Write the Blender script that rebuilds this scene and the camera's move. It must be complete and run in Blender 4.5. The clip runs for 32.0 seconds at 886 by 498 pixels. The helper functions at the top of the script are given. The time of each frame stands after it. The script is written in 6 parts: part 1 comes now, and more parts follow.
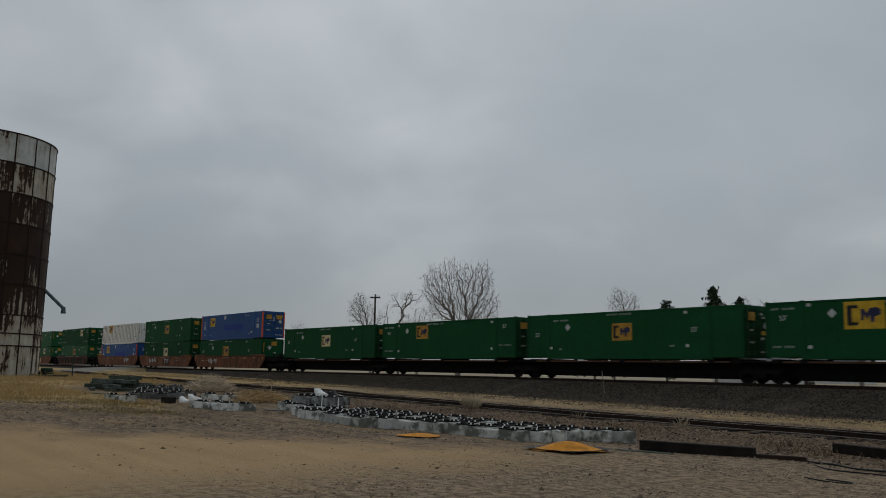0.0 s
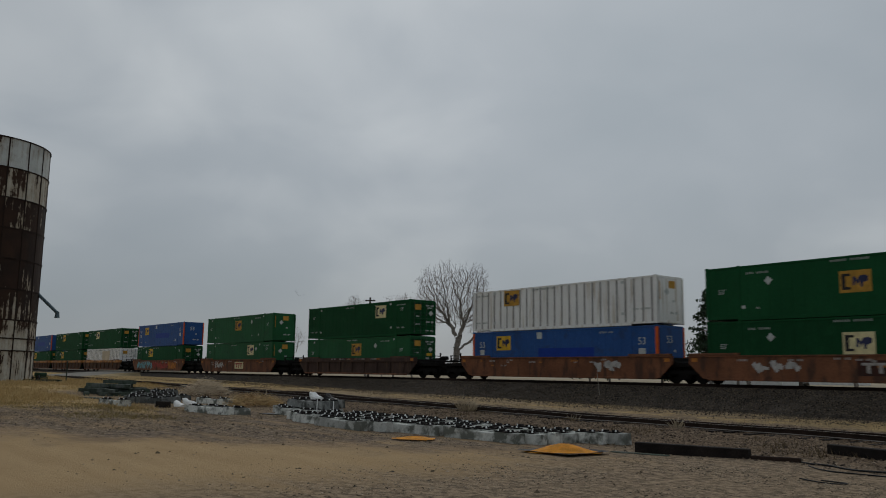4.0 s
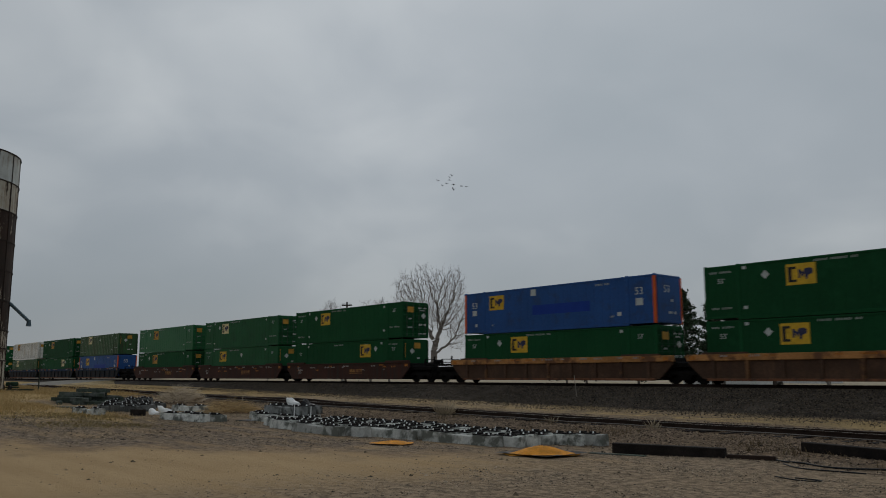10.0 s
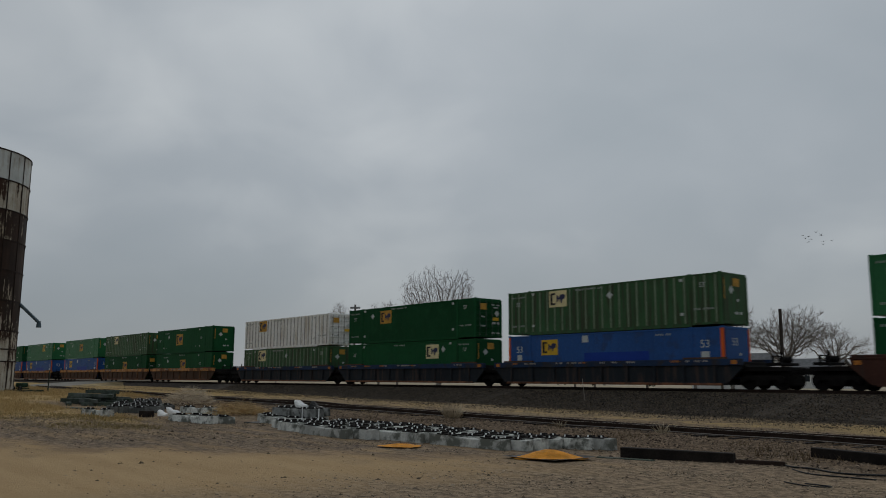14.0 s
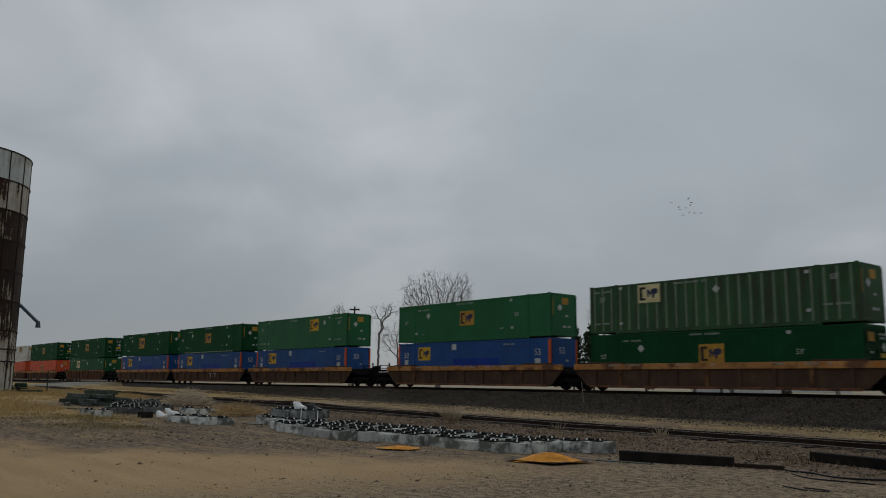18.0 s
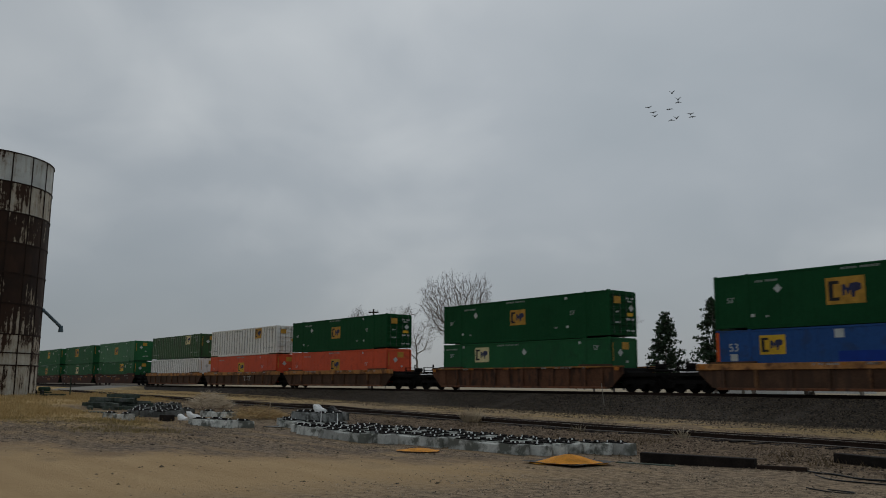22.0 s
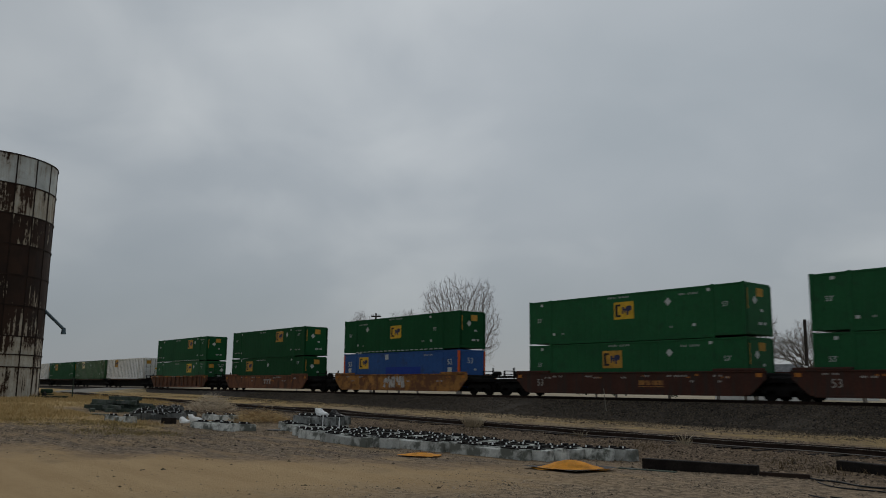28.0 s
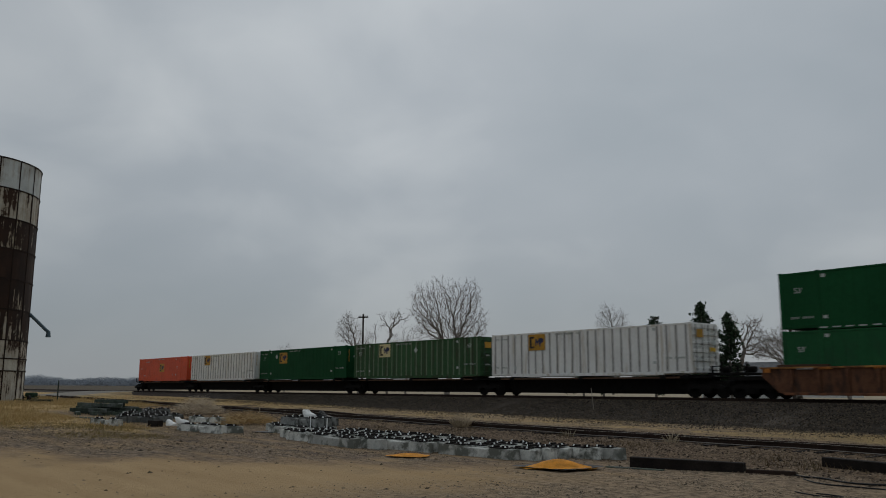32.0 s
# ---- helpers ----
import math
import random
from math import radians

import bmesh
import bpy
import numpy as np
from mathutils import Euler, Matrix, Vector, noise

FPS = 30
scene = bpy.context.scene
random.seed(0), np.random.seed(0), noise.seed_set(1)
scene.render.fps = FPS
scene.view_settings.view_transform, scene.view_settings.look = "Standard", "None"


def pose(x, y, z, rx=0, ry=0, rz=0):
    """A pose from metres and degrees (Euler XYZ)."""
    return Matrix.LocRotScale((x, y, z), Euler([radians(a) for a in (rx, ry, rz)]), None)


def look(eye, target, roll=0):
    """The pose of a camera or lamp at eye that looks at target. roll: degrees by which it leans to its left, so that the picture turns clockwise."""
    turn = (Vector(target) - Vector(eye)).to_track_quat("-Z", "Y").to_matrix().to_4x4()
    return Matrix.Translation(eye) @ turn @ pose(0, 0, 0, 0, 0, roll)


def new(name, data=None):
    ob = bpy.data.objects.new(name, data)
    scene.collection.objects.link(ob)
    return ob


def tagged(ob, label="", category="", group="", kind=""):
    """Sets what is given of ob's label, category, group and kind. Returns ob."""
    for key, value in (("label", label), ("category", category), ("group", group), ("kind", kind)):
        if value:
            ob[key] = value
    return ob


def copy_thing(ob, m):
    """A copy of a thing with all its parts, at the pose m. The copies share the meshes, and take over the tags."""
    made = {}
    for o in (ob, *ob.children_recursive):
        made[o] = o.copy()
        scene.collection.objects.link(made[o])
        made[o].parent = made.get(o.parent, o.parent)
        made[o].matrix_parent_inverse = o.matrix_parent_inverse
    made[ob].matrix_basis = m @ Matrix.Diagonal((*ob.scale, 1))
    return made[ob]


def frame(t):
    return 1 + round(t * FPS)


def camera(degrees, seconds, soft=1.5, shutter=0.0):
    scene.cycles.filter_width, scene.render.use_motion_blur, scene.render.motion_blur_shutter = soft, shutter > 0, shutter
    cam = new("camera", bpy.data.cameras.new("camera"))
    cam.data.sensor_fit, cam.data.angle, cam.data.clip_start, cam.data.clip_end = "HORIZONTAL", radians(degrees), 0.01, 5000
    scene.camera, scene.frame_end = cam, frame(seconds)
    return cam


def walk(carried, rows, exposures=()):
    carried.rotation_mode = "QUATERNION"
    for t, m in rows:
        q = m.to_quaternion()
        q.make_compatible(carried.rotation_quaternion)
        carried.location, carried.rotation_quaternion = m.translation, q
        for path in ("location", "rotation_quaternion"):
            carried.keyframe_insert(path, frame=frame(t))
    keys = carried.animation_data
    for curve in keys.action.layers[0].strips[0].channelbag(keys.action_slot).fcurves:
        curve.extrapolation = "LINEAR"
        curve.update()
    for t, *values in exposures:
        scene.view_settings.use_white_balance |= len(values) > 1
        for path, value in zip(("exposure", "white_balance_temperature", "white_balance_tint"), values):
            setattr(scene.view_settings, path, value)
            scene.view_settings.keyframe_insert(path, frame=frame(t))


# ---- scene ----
cam = camera(55.99, 32.0, 1.0, 0.2)
EYE = (0.0, 0.0, 1.8)
TURNS = (
    (0, 51.61, 8.05, -1.10),
    (0.5, 51.60, 8.07, -1.15),
    (1, 51.61, 8.07, -1.15),
    (1.5, 51.60, 8.10, -1.08),
    (2, 51.58, 8.11, -1.04),
    (2.5, 51.59, 8.15, -1.02),
    (3, 51.53, 8.17, -1.02),
    (3.5, 51.44, 8.21, -0.96),
    (5.5, 50.57, 8.33, -0.53),
    (6, 50.37, 8.35, -0.48),
    (6.5, 50.25, 8.39, -0.34),
    (7, 50.09, 8.45, -0.33),
    (7.5, 49.99, 8.45, -0.33),
    (8, 49.92, 8.47, -0.33),
    (8.5, 49.77, 8.49, -0.38),
    (9, 49.64, 8.52, -0.21),
    (9.5, 49.84, 8.48, -0.11),
    (10, 49.76, 8.51, -0.07),
    (10.5, 49.69, 8.55, -0.04),
    (11, 49.65, 8.56, -0.05),
    (11.5, 49.64, 8.60, -0.02),
    (12, 50.58, 8.61, -0.33),
    (12.5, 50.58, 8.66, -0.33),
    (13, 50.49, 8.64, -0.40),
    (13.5, 50.38, 8.70, -0.40),
    (14, 50.30, 8.72, -0.37),
    (14.5, 50.17, 8.75, -0.40),
    (16.5, 50.22, 8.80, -0.54),
    (17, 50.22, 8.83, -0.59),
    (17.5, 50.18, 8.83, -0.59),
    (18, 50.24, 8.87, -0.66),
    (18.5, 50.27, 8.85, -0.62),
    (19, 51.04, 8.95, -0.67),
    (19.5, 51.46, 8.99, -0.61),
    (20, 51.61, 8.96, -0.54),
    (20.5, 51.71, 8.99, -0.47),
    (21, 51.66, 9.02, -0.39),
    (21.5, 51.69, 9.05, -0.46),
    (22, 51.55, 9.01, -0.41),
    (22.5, 51.16, 9.04, -0.43),
    (23, 50.79, 9.09, -0.43),
    (23.5, 50.43, 9.13, -0.40),
    (24, 50.06, 9.12, -0.36),
    (24.5, 49.85, 9.15, -0.34),
    (25, 50.15, 9.14, -0.46),
    (25.5, 49.89, 9.18, -0.45),
    (27.5, 51.68, 9.29, -0.68),
    (28, 51.69, 9.31, -0.77),
    (28.5, 51.71, 9.30, -0.62),
    (29, 51.75, 9.25, -0.52),
    (29.5, 51.84, 9.26, -0.54),
    (30, 51.85, 9.30, -0.50),
    (30.5, 51.83, 9.35, -0.34),
    (31, 51.67, 9.29, -0.36),
    (31.5, 51.29, 9.30, -0.36),
    (32, 50.86, 9.34, -0.32))
walk(cam, [(t, pose(*EYE, 90 + pitch, roll, yaw)) for t, yaw, pitch, roll in TURNS])

# ---- world, sun ----
SUN_AZ, SUN_EL = 135.0, 38.0     # degrees: azimuth from +x, elevation
world = bpy.data.worlds.new("overcast_sky")
scene.world = world
world.use_nodes = True


def sky_nodes(nt):
    N, K = nt.nodes, nt.links
    N.clear()
    out, bg = N.new("ShaderNodeOutputWorld"), N.new("ShaderNodeBackground")
    sky = N.new("ShaderNodeTexSky")
    sky.sky_type, sky.sun_disc = "NISHITA", False
    sky.sun_elevation, sky.sun_rotation = radians(SUN_EL), radians(90 - SUN_AZ)
    dim = N.new("ShaderNodeMix")
    dim.data_type, dim.blend_type = "RGBA", "MULTIPLY"
    dim.inputs["Factor"].default_value = 1.0
    K.new(sky.outputs[0], dim.inputs["A"])
    dim.inputs["B"].default_value = (0.06, 0.06, 0.06, 1)
    # a cloud deck: the view direction laid on a flat layer overhead
    co, sep = N.new("ShaderNodeTexCoord"), N.new("ShaderNodeSeparateXYZ")
    K.new(co.outputs["Generated"], sep.inputs[0])

    def math_node(op, a, b):
        n = N.new("ShaderNodeMath")
        n.operation = op
        for s, x in zip(n.inputs, (a, b)):
            if hasattr(x, "links"):
                K.new(x, s)
            else:
                s.default_value = x
        return n.outputs[0]
    up = math_node("ADD", math_node("MAXIMUM", sep.outputs[2], 0.0), 0.45)
    comb = N.new("ShaderNodeCombineXYZ")
    K.new(math_node("DIVIDE", sep.outputs[0], up), comb.inputs[0])
    K.new(math_node("DIVIDE", sep.outputs[1], up), comb.inputs[1])
    big, fine = N.new("ShaderNodeTexNoise"), N.new("ShaderNodeTexNoise")
    for n, s, d, r in ((big, 1.5, 3.0, 0.45), (fine, 4.2, 4.0, 0.45)):
        n.inputs["Scale"].default_value, n.inputs["Detail"].default_value, n.inputs["Roughness"].default_value = s, d, r
        n.inputs["Distortion"].default_value = 0.3
        K.new(comb.outputs[0], n.inputs["Vector"])
    both = math_node("ADD", math_node("MULTIPLY", big.outputs[0], 0.70), math_node("MULTIPLY", fine.outputs[0], 0.30))
    ramp = N.new("ShaderNodeValToRGB")
    K.new(both, ramp.inputs[0])
    e = ramp.color_ramp.elements
    e[0].position, e[0].color = 0.36, (0.318, 0.36, 0.395, 1)
    e[1].position, e[1].color = 0.64, (0.50, 0.533, 0.555, 1)
    mid = e.new(0.5)
    mid.color = (0.366, 0.404, 0.438, 1)
    # thicker and bluer towards the horizon
    low = N.new("ShaderNodeMapRange")
    low.interpolation_type = "SMOOTHSTEP"
    K.new(sep.outputs[2], low.inputs[0])
    low.inputs[1].default_value, low.inputs[2].default_value = -0.02, 0.28
    low.inputs[3].default_value, low.inputs[4].default_value = 1.0, 0.0
    hor = N.new("ShaderNodeMix")
    hor.data_type = "RGBA"
    K.new(math_node("MULTIPLY", low.outputs[0], 0.75), hor.inputs["Factor"])
    K.new(ramp.outputs[0], hor.inputs["A"])
    hor.inputs["B"].default_value = (0.262, 0.295, 0.326, 1)
    # the veiled sun brightens the clouds round it
    toward = N.new("ShaderNodeVectorMath")
    toward.operation = "DOT_PRODUCT"
    K.new(co.outputs["Generated"], toward.inputs[0])
    toward.inputs[1].default_value = (math.cos(radians(SUN_EL)) * math.cos(radians(SUN_AZ)), math.cos(radians(SUN_EL)) * math.sin(radians(SUN_AZ)), math.sin(radians(SUN_EL)))
    glow = math_node("POWER", math_node("MAXIMUM", toward.outputs["Value"], 0.0), 7.0)
    lit = N.new("ShaderNodeMix")
    lit.data_type, lit.blend_type = "RGBA", "MULTIPLY"
    lit.inputs["Factor"].default_value = 1.0
    K.new(hor.outputs["Result"], lit.inputs["A"])
    K.new(math_node("ADD", 0.83, math_node("MULTIPLY", glow, 0.34)), lit.inputs["B"])
    mix = N.new("ShaderNodeMix")
    mix.data_type = "RGBA"
    mix.inputs["Factor"].default_value = 0.93
    K.new(dim.outputs["Result"], mix.inputs["A"])
    K.new(lit.outputs["Result"], mix.inputs["B"])
    K.new(mix.outputs["Result"], bg.inputs[0])
    bg.inputs[1].default_value = 1.0
    K.new(bg.outputs[0], out.inputs[0])


sky_nodes(world.node_tree)
sun = new("sun", bpy.data.lights.new("sun", "SUN"))
sun.data.energy, sun.data.angle, sun.data.color = 0.55, radians(30), (1.0, 0.97, 0.92)
sun.matrix_world = look((0, 0, 60), (-math.cos(radians(SUN_EL)) * math.cos(radians(SUN_AZ)) * 50,
                                     -math.cos(radians(SUN_EL)) * math.sin(radians(SUN_AZ)) * 50, 60 - 50 * math.sin(radians(SUN_EL))))

# ---- materials ----
def paint(name, color, rough=0.6, metal=0.0, vary=0.25, scale=2.0, fine=30.0, bump=0.15, dirt=None, dirt_amount=0.35, dirt_scale=1.2,
          streak=False, spec=0.2, random_tint=0.0):
    """A worn surface: base colour with two scales of noise, an optional dirt or rust colour in patches or vertical streaks, fine relief."""
    m = bpy.data.materials.new(name)
    m.use_nodes = True
    N, K = m.node_tree.nodes, m.node_tree.links
    b = N["Principled BSDF"]
    b.inputs["Roughness"].default_value, b.inputs["Metallic"].default_value = rough, metal
    b.inputs["Specular IOR Level"].default_value = spec
    co = N.new("ShaderNodeVectorMath")      # each object takes its own part of the pattern
    src, who, far = N.new("ShaderNodeTexCoord"), N.new("ShaderNodeObjectInfo"), N.new("ShaderNodeMath")
    far.operation = "MULTIPLY"
    far.inputs[1].default_value = 71.0
    K.new(who.outputs["Random"], far.inputs[0])
    K.new(src.outputs["Object"], co.inputs[0])
    K.new(far.outputs[0], co.inputs[1])
    n1, n2 = N.new("ShaderNodeTexNoise"), N.new("ShaderNodeTexNoise")
    for n, s, d in ((n1, scale, 3), (n2, fine, 4)):
        n.inputs["Scale"].default_value, n.inputs["Detail"].default_value = s, d
        K.new(co.outputs[0], n.inputs["Vector"])
    mr = N.new("ShaderNodeMapRange")
    K.new(n1.outputs[0], mr.inputs[0])
    mr.inputs[1].default_value, mr.inputs[2].default_value = 0.3, 0.7
    mr.inputs[3].default_value, mr.inputs[4].default_value = 1 - vary, 1 + vary
    mr2 = N.new("ShaderNodeMapRange")
    K.new(n2.outputs[0], mr2.inputs[0])
    mr2.inputs[1].default_value, mr2.inputs[2].default_value = 0.3, 0.7
    mr2.inputs[3].default_value, mr2.inputs[4].default_value = 1 - vary * 0.7, 1 + vary * 0.7
    mul = N.new("ShaderNodeMath")
    mul.operation = "MULTIPLY"
    K.new(mr.outputs[0], mul.inputs[0])
    K.new(mr2.outputs[0], mul.inputs[1])
    val = mul.outputs[0]
    if random_tint:
        info, rr, mm = N.new("ShaderNodeObjectInfo"), N.new("ShaderNodeMapRange"), N.new("ShaderNodeMath")
        K.new(info.outputs["Random"], rr.inputs[0])
        rr.inputs[3].default_value, rr.inputs[4].default_value = 1 - random_tint, 1 + random_tint
        mm.operation = "MULTIPLY"
        K.new(val, mm.inputs[0])
        K.new(rr.outputs[0], mm.inputs[1])
        val = mm.outputs[0]
    mix = N.new("ShaderNodeMix")
    mix.data_type, mix.blend_type = "RGBA", "MULTIPLY"
    mix.inputs["Factor"].default_value = 1.0
    mix.inputs["A"].default_value = (*color, 1)
    K.new(val, mix.inputs["B"])
    last = mix.outputs["Result"]
    if dirt:
        n3, mp, r3 = N.new("ShaderNodeTexNoise"), N.new("ShaderNodeMapping"), N.new("ShaderNodeMapRange")
        K.new(co.outputs[0], mp.inputs[0])
        mp.inputs["Scale"].default_value = {0: (1, 1, 1), 1: (3.0, 3.0, 0.25), 2: (1.7, 1.7, 0.55)}[int(streak)]
        K.new(mp.outputs[0], n3.inputs["Vector"])
        n3.inputs["Scale"].default_value, n3.inputs["Detail"].default_value, n3.inputs["Roughness"].default_value = dirt_scale, 6, 0.62
        K.new(n3.outputs[0], r3.inputs[0])
        r3.inputs[1].default_value, r3.inputs[2].default_value = 0.62 - dirt_amount * 0.35, 0.72 - dirt_amount * 0.3
        dm = N.new("ShaderNodeMix")
        dm.data_type = "RGBA"
        K.new(r3.outputs[0], dm.inputs["Factor"])
        K.new(last, dm.inputs["A"])
        dm.inputs["B"].default_value = (*dirt, 1)
        last = dm.outputs["Result"]
    K.new(last, b.inputs["Base Color"])
    if bump:
        bp = N.new("ShaderNodeBump")
        bp.inputs["Strength"].default_value, bp.inputs["Distance"].default_value = bump, 0.02
        K.new(n2.outputs[0], bp.inputs["Height"])
        K.new(bp.outputs[0], b.inputs["Normal"])
    return m


GREEN = paint("green_container_paint", (0.0098, 0.068, 0.0245), 0.6, spec=0.06, vary=0.12, scale=0.4, fine=6, bump=0.05, dirt=(0.011, 0.070, 0.026), dirt_amount=0.22, random_tint=0.15)
BRIGHT_GREEN = paint("fresh_green_container_paint", (0.021, 0.128, 0.047), 0.45, spec=0.16, vary=0.1, scale=0.4, fine=6, bump=0.05)
MID_GREEN = paint("weathered_green_container_paint", (0.017, 0.098, 0.037), 0.55, spec=0.1, vary=0.12, scale=0.4, fine=6, bump=0.05, dirt=(0.018, 0.08, 0.034), dirt_amount=0.25)
OLIVE = paint("faded_olive_green_paint", (0.0396, 0.1020, 0.0425), 0.6, spec=0.14, vary=0.15, scale=0.5, fine=8, bump=0.05, dirt=(0.045, 0.058, 0.032), dirt_amount=0.4, streak=True)
BLUE = paint("blue_container_paint", (0.022, 0.080, 0.25), 0.5, spec=0.14, vary=0.12, scale=0.4, fine=6, bump=0.05, dirt=(0.026, 0.065, 0.18), dirt_amount=0.25)
WHITE = paint("dirty_white_container_paint", (0.78, 0.78, 0.76), 0.6, vary=0.08, scale=0.5, fine=8, bump=0.05, dirt=(0.56, 0.51, 0.43), dirt_amount=0.24, streak=True)
RED = paint("orange_red_container_paint", (0.62, 0.085, 0.032), 0.5, vary=0.10, scale=0.4, fine=6, bump=0.05, dirt=(0.50, 0.07, 0.03), dirt_amount=0.25)
ORANGE = paint("orange_post_paint", (0.62, 0.10, 0.02), 0.5, vary=0.1)
YELLOW = paint("yellow_plate_paint", (0.62, 0.38, 0.03), 0.55, vary=0.15, scale=3)
CREAM = paint("cream_plate_paint", (0.66, 0.58, 0.32), 0.55, vary=0.12, scale=3)
GOLD = paint("weathered_gold_plate", (0.46, 0.25, 0.04), 0.6, vary=0.2, scale=3)
BLACK = paint("black_paint", (0.02, 0.02, 0.022), 0.6, vary=0.2)
NAVY = paint("navy_paint", (0.032, 0.036, 0.085), 0.6, vary=0.2)
FINE_MARK = paint("worn_white_lettering", (0.31, 0.34, 0.31), 0.6, vary=0.15)
MARK = paint("white_marking", (0.47, 0.50, 0.48), 0.6, vary=0.1)
RUST = paint("rusty_red_brown_car_paint", (0.185, 0.074, 0.036), 0.75, vary=0.25, scale=0.8, fine=10, bump=0.1, dirt=(0.085, 0.042, 0.026), dirt_amount=0.42, streak=2)
BROWN = paint("oxide_brown_car_paint", (0.062, 0.024, 0.016), 0.75, vary=0.22, scale=0.8, fine=10, bump=0.1, dirt=(0.045, 0.028, 0.022), dirt_amount=0.4, streak=True)
UMBER = paint("dark_umber_car_paint", (0.085, 0.046, 0.028), 0.8, vary=0.3, scale=0.8, fine=10, bump=0.1, dirt=(0.07, 0.04, 0.026), dirt_amount=0.35, streak=True)
OCHRE = paint("ochre_car_paint", (0.36, 0.165, 0.045), 0.7, vary=0.25, scale=0.8, fine=10, bump=0.1, dirt=(0.15, 0.065, 0.03), dirt_amount=0.55)
SLATE = paint("slate_blue_black_car_paint", (0.014, 0.018, 0.023), 0.7, vary=0.2, scale=0.8, fine=10, bump=0.1, dirt=(0.05, 0.035, 0.03), dirt_amount=0.3, streak=True)
GRIME = paint("greasy_black_steel", (0.009, 0.008, 0.0075), 0.8, spec=0.1, vary=0.3, scale=3, fine=25, bump=0.2)
RAIL_SIDE = paint("rusted_rail_web", (0.030, 0.018, 0.013), 0.85, vary=0.3, scale=4, fine=30)
RAIL_TOP = paint("polished_rail_head", (0.5, 0.49, 0.47), 0.3, 1.0, vary=0.15, scale=3)
RAIL_DULL = paint("dull_rail_head", (0.26, 0.23, 0.20), 0.6, 0.2, vary=0.3, scale=2)
TIMBER = paint("creosoted_timber", (0.016, 0.012, 0.010), 0.9, vary=0.4, scale=3, fine=25, bump=0.5, random_tint=0.3)
CONCRETE = paint("weathered_concrete", (0.52, 0.522, 0.485), 0.9, vary=0.18, scale=2.0, fine=20, bump=0.3, dirt=(0.14, 0.145, 0.125), dirt_amount=0.46, dirt_scale=2.2, random_tint=0.22)
CLIP = paint("rusty_rail_clip", (0.014, 0.012, 0.011), 0.85, spec=0.1, vary=0.3)
GALV = paint("galvanised_bolt", (0.62, 0.63, 0.64), 0.4, 0.3, vary=0.1)
CORN = paint("yellow_corn_grain", (0.68, 0.27, 0.02), 0.8, vary=0.25, scale=5, fine=90, bump=0.8)
BARK = paint("grey_brown_bark", (0.20, 0.18, 0.16), 0.95, vary=0.3, scale=1.2, fine=10, bump=0.3)
TWIG = paint("brown_twig_bark", (0.175, 0.145, 0.128), 0.95, vary=0.2, scale=1)
NEEDLE = paint("dark_evergreen_needles", (0.028, 0.048, 0.026), 0.9, vary=0.4, scale=1.5, bump=0)
POLE_WOOD = paint("weathered_pole_wood", (0.045, 0.037, 0.032), 0.95, vary=0.25, scale=2, fine=20)
